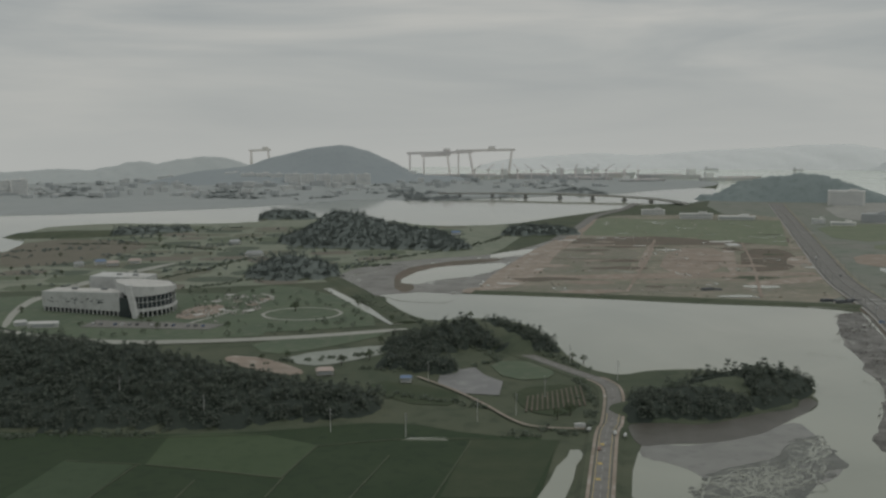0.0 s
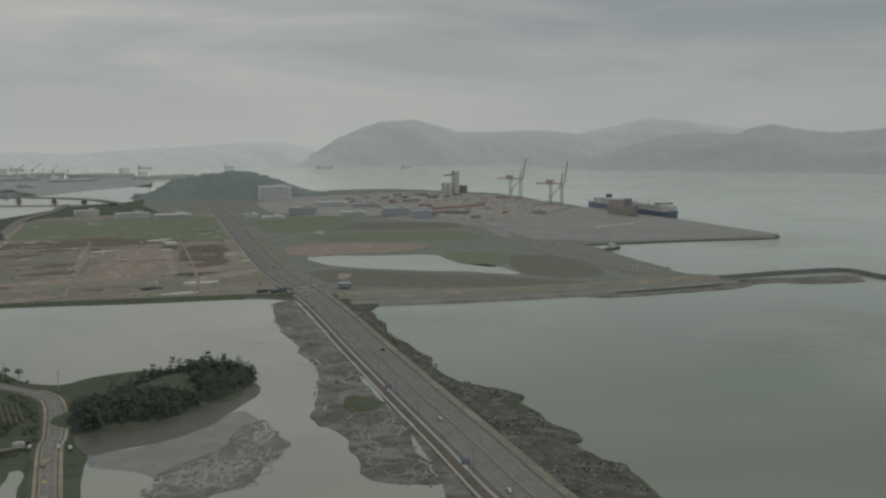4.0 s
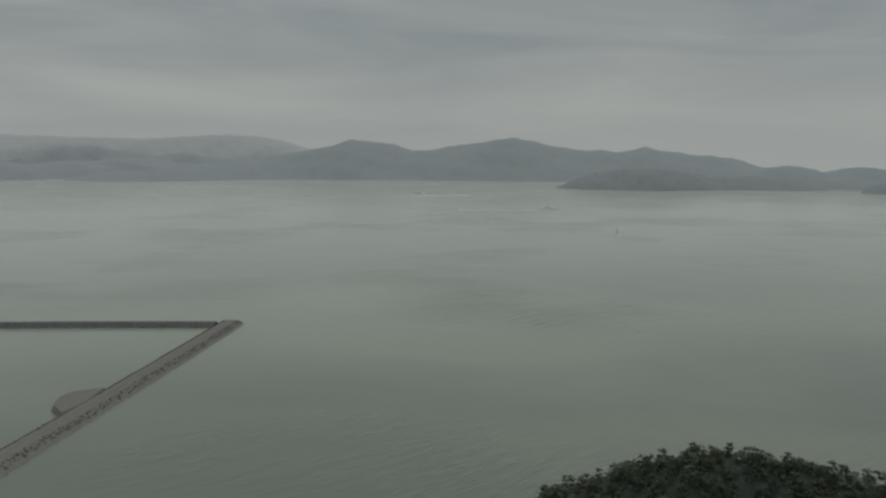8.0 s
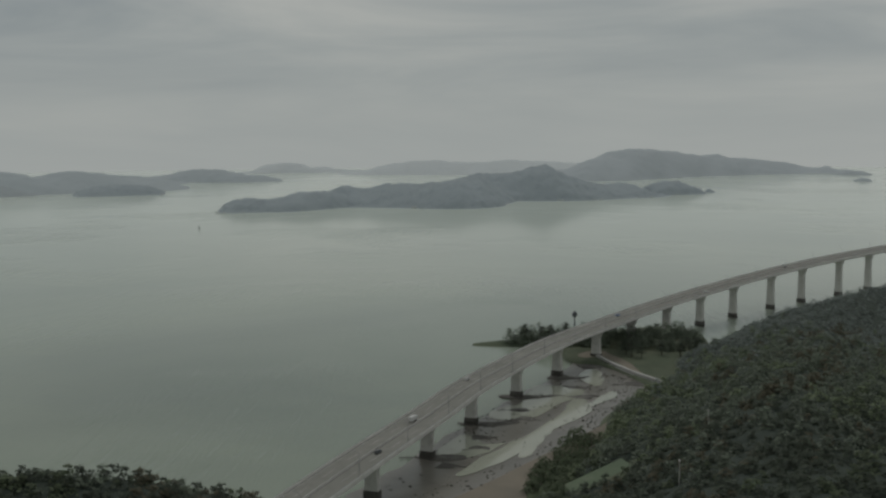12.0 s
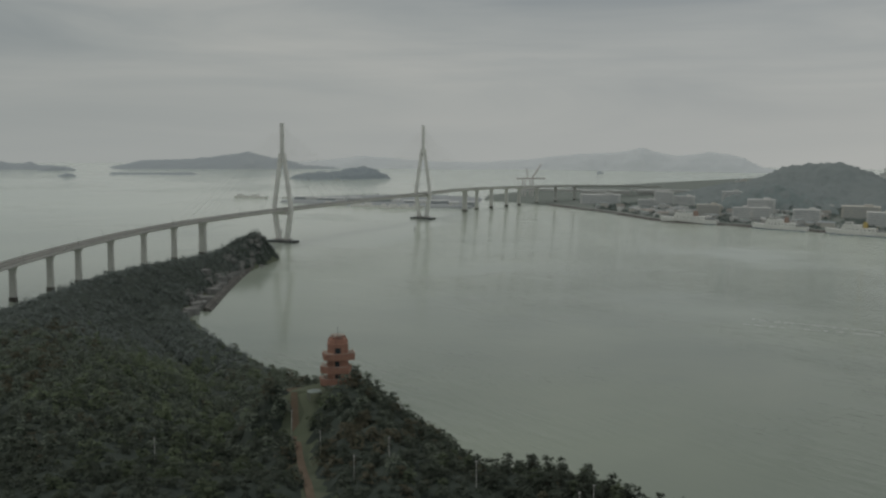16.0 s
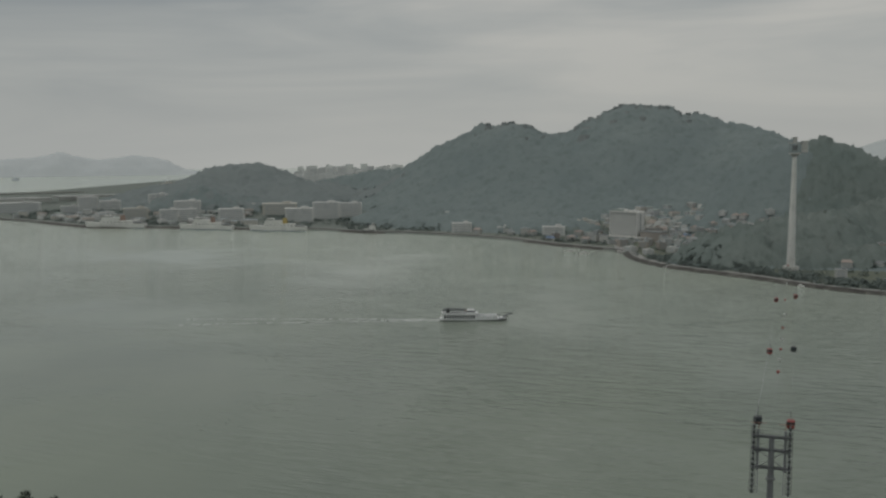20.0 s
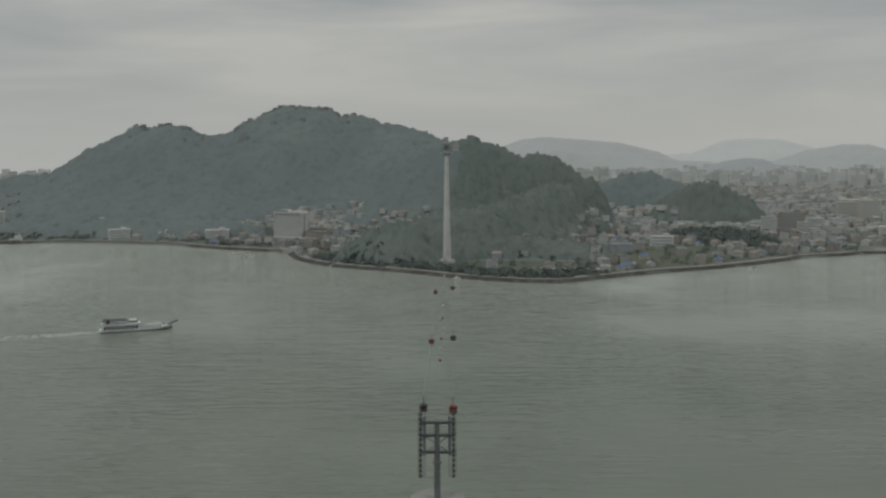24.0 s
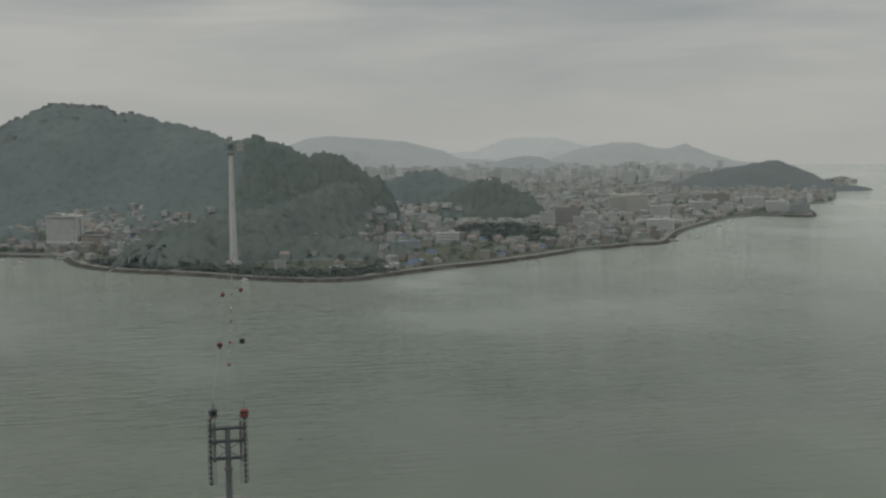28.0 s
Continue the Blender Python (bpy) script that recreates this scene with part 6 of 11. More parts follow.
# ---- museum in the park ----
def museum():
    """A long slanting wing, a tall rear block and a curved glazed hall with a leaning fin."""
    t = thing("museum", "white angular museum with a curved glazed wing and dark wall reliefs", "building", at=(-302, 920, 2))
    box8 = [(0, 1, 5, 4), (1, 2, 6, 5), (2, 3, 7, 6), (3, 0, 4, 7), (4, 5, 6, 7), (3, 2, 1, 0)]
    a, c, back = Vector((-60, 0, 0)), Vector((20, -33, 0)), Vector((8.5, 20, 0))
    part("long_wing", Build().add([(*(p + q).xy, z) for z, tops in ((4, (4,) * 4), (1, (17.6, 20.4, 20.8, 18.2))) for (p, q), z in zip(((a, Vector()), (c, Vector()), (c, back), (a, back)), tops)], box8), WHITE, t, "white slanting wing")
    part("long_wing_roof", Build().add([(*(p + q * k).xy, z) for p, q, k, z in ((a, back, 0.1, 17.9), (c, back, 0.1, 20.7), (c, back, 0.9, 21.0), (a, back, 0.9, 18.5))], [(0, 1, 2, 3)]), PALE_CONCRETE, t)
    part("arcade_glass", Build().add([(*(p + back * 0.18).xy, z) for p, z in ((a, 0), (c, 0), (c, 4), (a, 4))], [(0, 1, 2, 3)]), GLASS, t, "dark glazing behind the arcade")
    for k in range(19):
        p = a.lerp(c, (k + 0.5) / 19)
        part("column", Build().box(p.x, p.y + 0.4, 0, 0.9, 0.9, 4.0, -0.39), WHITE, t)
    rear = [(-24, 22), (28, 20), (32, 44), (-20, 48)]
    part("rear_block", Build().add([(x, y, 0) for x, y in rear] + [(x, y, z) for (x, y), z in zip(rear, (28, 26.5, 27, 28.5))], box8), WHITE, t, "tall white rear block")
    part("rear_roof", Build().prism([(-22, 24), (26, 22), (30, 42), (-18, 46)], 26.8, 27.2), PALE_CONCRETE, t)
    foot = [(34, -42), (42, -40), (50, -34), (57, -24), (61, -10), (60, 6), (50, 22), (20, 24), (2, 10), (14, -18)]
    tops = (27.5, 27, 26, 24.8, 23.4, 22.4, 23.5, 26, 27, 27.5)
    n = len(foot)

    def shrunk(k):
        return [(36 + (x - 36) * k, -8 + (y + 8) * k) for x, y in foot]
    part("hall_base", Build().prism(shrunk(0.86), 0, 5.2), GLASS, t, "dark glazed ground floor")
    part("hall_floor", Build().prism(shrunk(1.01), 5.0, 7.6), WHITE, t)
    part("hall_glass", Build().prism(shrunk(0.96), 7.6, 18.4), GLASS, t, "tall dark blue glazing")
    part("upper_wall", Build().add([(x, y, 18.2) for x, y in foot] + [(x, y, z) for (x, y), z in zip(foot, tops)], [(i, (i + 1) % n, n + (i + 1) % n, n + i) for i in range(n)] + [tuple(reversed(range(n)))]), WHITE, t, "white curved upper wall")
    part("hall_roof", Build().add([(x, y, z - 0.5) for (x, y), z in zip(shrunk(0.97), tops)] + [(34, -6, 25.4)], [(i, (i + 1) % n, n) for i in range(n)]), PALE_CONCRETE, t, "pale sloping roof")
    for k in range(12):
        u = (k + 0.5) / 12 * 5
        i = int(u)
        p = Vector(foot[i]).lerp(Vector(foot[i + 1]), u - i)
        part("column", Build().box(p.x, p.y, 0, 0.9, 0.9, 5.0), WHITE, t)
        q = Vector((36, -8)).lerp(p, 0.975)
        part("mullion", Build().box(q.x, q.y, 7.6, 0.4, 0.4, 10.8), WHITE, t)
    part("transom", Build().prism(shrunk(0.966), 12.6, 13.1), WHITE, t)
    part("fin", Build().add([(35, -46, 0), (38.5, -46, 0), (33, -43.5, 28.5), (28, -43.5, 28.5), (36, -42, 0), (39.5, -42, 0), (34, -39.5, 28.5), (29, -39.5, 28.5)],
                            [(0, 1, 2, 3), (7, 6, 5, 4), (0, 4, 5, 1), (1, 5, 6, 2), (2, 6, 7, 3), (3, 7, 4, 0)]), WHITE, t, "slanting white fin")
    part("link_glass", Build().add([(20, -33.2, 0), (33, -42.5, 0), (30, -41.5, 17), (20, -33.2, 17)], [(0, 1, 2, 3)]), GLASS, t, "dark glazed link beside the fin")
    rng = np.random.default_rng(4)
    out = Vector((-back.x, -back.y, 0)).normalized() * 0.12
    for k in range(30):
        s, z = rng.uniform(0.05, 0.8), rng.uniform(8.0, 13.5)
        p, w = a.lerp(c, s) + out, rng.uniform(1.5, 4.5)
        q = a.lerp(c, s + w / 87) + out
        part("wall_relief", Build().add([(p.x, p.y, z), (q.x, q.y, z + rng.uniform(-0.6, 0.9)), ((p.x + q.x) / 2, (p.y + q.y) / 2, z + 1.1)], [(0, 1, 2)]), GLASS, t)
    for x, y, z in ((0, 34, 27.2), (16, 30, 27.0), (-30, 0, 19.6), (0, -10, 20.2)):
        part("roof_unit", Build().box(x, y, z, 5, 3, 1.6), STEEL, t)


museum()
# park: ring path, car park, low walls
ring_pts = [(-124 + 34 * math.cos(2 * math.pi * i / 40), 893 + 31 * math.sin(2 * math.pi * i / 40), 2.1) for i in range(41)]
structure("road_ring_path", strip([Vector(p) for p in ring_pts], -1.6, 1.6, 0.0), PATH_GREY, "pale oval path on the lawn", "path")
arc_path = glide([(-220, 835, 2.15), (-200, 880, 2.15), (-178, 935, 2.15), (-165, 985, 2.15), (-180, 1010, 2.15)], 8)
structure("road_park_arc", strip(arc_path, -2.0, 2.0, 0.0), PATH_GREY, "pale curving park path", "path")
structure("pavement_car_park", Build().prism([(-300, 838), (-190, 822), (-182, 845), (-296, 868)], 1.6, 2.2), ASPHALT, "grey car park beside the museum", "car park")
rng = np.random.default_rng(8)
for k in range(60):
    x, y = rng.uniform(-235, -170), rng.uniform(880, 1000)
    if k % 3 == 0:
        sheet("pavement_garden_bed", [(x, y), (x + rng.uniform(4, 12), y + 2), (x + rng.uniform(4, 10), y + rng.uniform(5, 14)), (x - 2, y + rng.uniform(4, 9))], 2.25 + 0.01 * k,
              (PALE_CONCRETE, PALE_SOIL, GRASS)[k % 9 // 3], "pale planted bed in the park", "garden bed", 1, 0.05, 0.1, seed=k)
for k in range(16):
    at = (-292 + k * 6.3, 848 - k * 0.9, 2.22)
    if k % 5 != 2:
        car(("white", "grey", "dark", "blue")[k % 4] + " car parked beside the museum", (WHITE, STEEL, DARK_STEEL, BLUE)[k % 4], at, 82)
# bunds between the paddies
b = Build()
for p, q in (((-143, 478), (-108, 468)), ((-108, 468), (-75, 457)), ((-75, 457), (-64, 507)), ((-147, 477), (-157, 420)), ((-183, 485), (-145, 478)), ((-27, 489), (-44, 418)), ((14, 513), (-8, 417)), ((-114, 455), (-118, 420)), ((-78, 432), (-74, 458)), ((-238, 538), (-152, 522)), ((-152, 522), (-91, 527)), ((-65, 505), (-25, 516)), ((-25, 516), (21, 516))):
    b.beam((*p, 2.05), (*q, 2.05), 0.8, 0.4)
structure("ground_field_bunds", b, SCRUB, "narrow earth bunds between the rice plots", "bund")
structure("water_field_puddle", Build().prism([(-22, 515), (2, 514), (0, 518), (-18, 519)], 1.8, 2.05), POND, "strip of standing water in the field", "puddle")
b = Build()
for k in range(12):
    b.beam((46 + k * 3.2, 566 + k * 1.2, 2.3), (50 + k * 3.1, 600 + k * 2.4, 2.3), 0.9, 0.5)
tagged(new("crop_rows", b.mesh("crop_rows", BROWN)), "pale plastic-covered crop rows on the plot", "crop rows", kind="stuff")


# ---- farm houses and sheds ----
def house(at, turn, sx, sy, h, wall, roof, label, pitched=True, category="house", group=""):
    t = thing("house", label, category, group, at, turn)
    part("wall", Build().box(0, 0, 0, sx, sy, h), wall, t)
    if pitched:
        e = 0.5
        x, y, r = sx / 2 + e, sy / 2 + e, min(sx, sy) * 0.28
        part("roof", Build().add([(-x, -y, h), (x, -y, h), (x, y, h), (-x, y, h), (-x + y * 0.4, 0, h + r), (x - y * 0.4, 0, h + r)],
                                 [(0, 1, 5, 4), (1, 2, 5), (2, 3, 4, 5), (3, 0, 4), (3, 2, 1, 0)]), roof, t)
    else:
        part("roof", Build().box(0, 0, h, sx + 0.4, sy + 0.4, 0.35).box(sx * 0.2, 0, h + 0.35, sx * 0.3, sy * 0.4, 2.0), roof, t)
    for f in range(max(1, int(h / 3.2))):
        for s in (-1, 1):
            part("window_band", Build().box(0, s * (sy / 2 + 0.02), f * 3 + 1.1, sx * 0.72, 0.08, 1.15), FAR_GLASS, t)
    return t


for at, turn, sx, sy, h, w, r, lab in (((-78, 662, 2), 10, 11, 7, 3.2, PLASTER, TILE_RED, "small farmhouse with a red roof"), 
                                       ((-24, 640, 2), 0, 7, 5, 3, PLASTER, BLUE_ROOF, "small shed with a blue roof"),
                                       ((-400, 1240, 2), 20, 14, 9, 4, PLASTER, TILE_RED, "farmhouse with a red roof"), ((-420, 1255, 2), 25, 13, 9, 4, PLASTER, BLUE_ROOF, "farmhouse with a blue roof"),
                                       ((-380, 1262, 2), 10, 15, 9, 4, CREAM, TILE_RED, "farmhouse with an orange roof"), ((-440, 1236, 2), 20, 12, 8, 4, PLASTER, GREY_ROOF, "low grey farmhouse by the lane"),
                                       ((-245, 1330, 2), 0, 22, 12, 4, PLASTER, GREY_ROOF, "long grey farm shed"), ((-300, 1480, 2), 0, 16, 10, 4, PLASTER, GREY_ROOF, "low grey farmhouse by the lane"),
                                       ((-60, 1560, 2), 12, 24, 12, 4, PLASTER, TILE_RED, "farmhouse with a red roof by the mud flat"), ((20, 1590, 2), 12, 14, 9, 4, WHITE, BLUE_ROOF, "white shed with a blue roof"),
                                       ((-330, 838, 2), 8, 24, 6, 3.5, WHITE, WHITE, "low white pavilion beside the museum"), ((-352, 846, 2), 30, 10, 6, 3.2, WHITE, WHITE, "small white pavilion beside the museum"),
                                       ((430, 916, 3), -15, 12, 6, 4, STEEL, GREY_ROOF, "grey site office beside the causeway")):
    house(at, turn, sx, sy, h, w, r, lab, True)
# dark heaps and a shelter on the building land
for x, y, s, lab, m in ((362, 930, 6, "dark covered material heap", DARK_STEEL), (374, 935, 5, "dark covered material heap", DARK_STEEL), (352, 938, 5, "dark stack of site material", DARK_STEEL), (262, 1010, 7, "dark digger-sized material stack", DARK_STEEL)):
    t = thing("material_stack", lab, "material stack", "stacks on the site", (x, y, 2.1))
    part("load_cover", Build().box(0, 0, 0, s * 2, s, 2.2, 0.3, 0.8), m, t)
    part("load_cover", Build().box(s * 1.5, 0.6, 0, s, s * 0.8, 1.6, 0.1, 0.7), m, t)
t = thing("site_shelter", "pale white open site shelter", "shelter", at=(386, 1365, 2.3))
part("roof", Build().box(0, 0, 5.5, 16, 26, 0.6), WHITE, t)
for x in (-7, 7):
    for y in (-12, 0, 12):
        part("post", Build().box(x, y, 0, 0.5, 0.5, 5.5), WHITE, t)

# field path, patches of the building land, stones of the foreshore
structure("road_field_path", strip(glide([(-17, 652, 2.4), (5, 618, 2.4), (22, 585, 2.4), (39, 546, 2.5), (52, 534, 2.6), (74, 528, 3.2)], 4), -1.0, 1.0, 0.3), PALE_SOIL, "pale field path", "path")


def litter(name, outline, n, size, z, material, label, seed):
    """Loose stones scattered over a piece of ground."""
    r2 = np.random.default_rng(seed)
    pts = np.array(outline, float)
    b2 = Build()
    x, y = r2.uniform(pts[:, 0].min(), pts[:, 0].max(), n * 6), r2.uniform(pts[:, 1].min(), pts[:, 1].max(), n * 6)
    keep = inside(outline, x, y) & (fbm(x, y, 45, seed) + r2.normal(0, 0.25, len(x)) > 0.05)
    for px, py in list(zip(x[keep], y[keep]))[:n]:
        s = size * r2.uniform(0.4, 1.5)
        b2.box(px, py, z - s * 0.15, s * r2.uniform(0.8, 1.8), s, s * r2.uniform(0.3, 0.7), r2.uniform(0, 3.1), r2.uniform(0.5, 0.85))
    return tagged(new(name, b2.mesh(name, material)), label, "stones", kind="stuff")


def channels(name, outline, n, z, seed, label, wide=1.0):
    """Thin winding channels that branch over a piece of wet ground."""
    r2 = np.random.default_rng(seed)
    pts = np.array(outline, float)
    b2 = Build()
    done = 0
    while done < n:
        x, y = r2.uniform(pts[:, 0].min(), pts[:, 0].max()), r2.uniform(pts[:, 1].min(), pts[:, 1].max())
        if not inside(outline, np.array([x]), np.array([y]))[0]:
            continue
        done += 1
        a, w, run = r2.uniform(0, 6.28), wide * r2.uniform(0.3, 1.3), []
        for k in range(int(r2.integers(8, 26))):
            if not inside(outline, np.array([x]), np.array([y]))[0]:
                break
            run.append(Vector((x, y, z + done * 0.0006)))
            a += r2.normal(0, 0.55)
            x, y = x + 3.0 * math.cos(a), y + 3.0 * math.sin(a)
        if len(run) < 4:
            continue
        s = sides(run)
        vs = []
        for k, p in enumerate(run):
            h = w * (1 - 0.75 * k / len(run)) * r2.uniform(0.6, 1.4)
            vs += [tuple(p - s[k] * h), tuple(p + s[k] * h)]
        b2.add(vs, [(2 * k, 2 * k + 1, 2 * k + 3, 2 * k + 2) for k in range(len(run) - 1)])
    return structure(name, b2, POND, label, "channel")


MARSH_MID = (sum(p[0] for p in MARSH_BAY) / len(MARSH_BAY), sum(p[1] for p in MARSH_BAY) / len(MARSH_BAY))
channels("water_marsh_channels", MARSH_BAY, 150, 1.87, 81, "thin bright channels winding through the marsh", 0.45)
channels("water_bank_channels", MUD_W, 50, 2.03, 82, "thin wet runnels on the mud bank", 0.45)
channels("water_flat_channels", TIDAL_FLAT, 40, 1.88, 83, "shallow channels on the tidal flat", 2.0)
# shrubs and stones of the museum garden
GARDEN = [(-236, 860), (-225, 960), (-200, 1010), (-160, 985), (-168, 900), (-195, 850)]
litter("garden_stones", GARDEN, 170, 1.5, 2.3, island_paint("garden_stone", [(0.46, 0.45, 0.42), (0.36, 0.35, 0.32), (0.52, 0.51, 0.48), (0.3, 0.29, 0.26)], 0.9), "pale stones and low walls of the museum garden", 91)
litter("site_rubble", DEV_SITE, 420, 1.7, 2.2, island_paint("site_scraps", [(0.36, 0.335, 0.29), (0.26, 0.25, 0.21), (0.46, 0.44, 0.4), (0.18, 0.175, 0.14), (0.24, 0.22, 0.17)], 0.95), "heaps of pale earth and rubble over the building land", 76)
channels("water_site_puddles", DEV_SITE, 70, 2.21, 84, "shallow wet ruts on the building land", 1.3)
rng = np.random.default_rng(44)
for k in range(64):
    x, y = rng.uniform(60, 560), rng.uniform(960, 1560)
    if not inside(DEV_SITE, np.array([x]), np.array([y]))[0]:
        continue
    m, lab = ((PALE_SOIL, "pale patch of bare sandy earth"), (SCRUB, "patch of weeds on the building land"), (RED_SOIL, "reddish heap of spread earth"), (BROWN, "dark damp patch of earth"), (POND, "shallow puddle on the building land"), (PALE_CONCRETE, "pale crushed stone spread on the earth"))[k % 6]
    s = rng.uniform(5, 20) * (0.6 if k % 6 >= 4 else 1.0)
    pts = [(x + s * rng.uniform(0.6, 1.6) * 1.7 * math.cos(q), y + s * rng.uniform(0.5, 1.2) * math.sin(q)) for q in np.linspace(0, 5.5, 7)]
    sheet("ground_patch", pts, 2.24 + 0.003 * k, m, lab, "ground patch", 2, 0.08, 0.08, seed=k)
for k, (p, q) in enumerate((((95, 1290, 2.5), (470, 1195, 2.5)), ((160, 1440, 2.5), (505, 1330, 2.5)), ((180, 1000, 2.5), (310, 1500, 2.5)), ((300, 960, 2.5), (420, 1440, 2.5)))):
    structure("road_site_track_" + "abcd"[k], strip(glide([p, ((p[0] + q[0]) / 2 + 4, (p[1] + q[1]) / 2 + 3, 2.5), q], 20), -1.6, 1.6, 0.02), RED_SOIL, "rutted dirt track across the building land", "track")


PALE_STONE = island_paint("shore_stones", [(0.26, 0.255, 0.235), (0.1, 0.096, 0.085), (0.17, 0.165, 0.15), (0.06, 0.058, 0.05), (0.33, 0.325, 0.3)], 0.9)
litter("foreshore_stones", COAST_ROCK, 2600, 0.85, 1.9, PALE_STONE, "pale and dark stones strewn over the rocky foreshore", 71)
litter("mud_bank_stones", MUD_W, 1200, 0.7, 2.0, PALE_STONE, "stones and shell heaps on the mud bank", 72)
litter("beach_stones", MUDBEACH, 900, 0.7, 0.5, PALE_STONE, "stones strewn on the tidal mud", 73)
litter("port_clutter", PORT_YARD, 700, 3.2, 3.1, island_paint("port_goods", [(0.36, 0.36, 0.35), (0.42, 0.36, 0.32), (0.3, 0.33, 0.37), (0.45, 0.45, 0.43), (0.38, 0.29, 0.25)], 0.85), "small hazy goods and plant spread over the quay", 75)

# broken pads of mud fraying out round the marsh and the knoll
rng = np.random.default_rng(93)
b = Build()
ring_b = [Vector((x, y, 0)) for x, y in MARSH_BAY]
for k in range(420):
    e = rng.integers(0, len(ring_b))
    p = ring_b[e].lerp(ring_b[(e + 1) % len(ring_b)], rng.random()).lerp(Vector((*MARSH_MID, 0)), 0.55 * rng.random() ** 0.7 - 0.06)
    r, a0, thin_k = rng.uniform(0.6, 3.4), rng.uniform(0, 6.28), rng.uniform(0.3, 0.7)
    ringp = []
    for j in range(8):
        u, v = r * rng.uniform(0.55, 1.2) * math.cos(math.pi * j / 4), r * thin_k * rng.uniform(0.5, 1.2) * math.sin(math.pi * j / 4)
        ringp.append((p.x + u * math.cos(a0) - v * math.sin(a0), p.y + u * math.sin(a0) + v * math.cos(a0)))
    b.prism(ringp, 1.6, 1.84 + 0.0001 * k)
tagged(new("marsh_mud", b.mesh("marsh_mud", MARSH)), "broken pads of dark mud round the marsh", "mud", kind="stuff")

# runnels on the mud beside the causeway and in the marsh
rng = np.random.default_rng(91)
for k in range(15):
    if k < 9:
        x, y = 138 + (k % 3) * 9, 436 + (k // 3) * 9
    else:
        x, y = 255 + (k - 9) * 12 - 25, 450 + (k - 9) * 62
    pts, ang = [(x, y, 2.06)], rng.uniform(0, 6.28)
    for j in range(8):
        ang += rng.normal(0, 0.8)
        x, y = x + (5.5 if k >= 9 else 3.0) * math.cos(ang), y + (5.5 if k >= 9 else 3.0) * math.sin(ang)
        pts.append((x, y, 2.06))
    structure("water_runnel_" + ("marsh" if k < 9 else "bank"), strip(glide(pts, 2.5), -0.3, 0.3, 0.0 if k >= 9 else -0.12), POND, "thin winding runnel of bright water", "runnel")



# ---- the sea viaduct and the cable-stayed bridge ----
DECK_PTS = [(280, -200, 19.5), (297, -243, 20.3), (318, -298, 21), (339, -355, 21.3), (362, -414, 21.7), (380, -476, 22.3), (394, -536, 23.2), (405, -606, 23.4), (412, -694, 25.8), (410, -788, 29.6), (402, -891, 34.2),
            (386, -994, 38.4), (362, -1116, 41.6), (330, -1230, 43.8), (312, -1279, 44.2), (238, -1440, 46), (53, -1840, 45.5), (-24, -2010, 44), (-120, -2160, 41), (-300, -2380, 34), (-520, -2600, 22)]
deck_path = glide(DECK_PTS, 10)
deck_len = sum((b - a).length for a, b in zip(deck_path, deck_path[1:]))


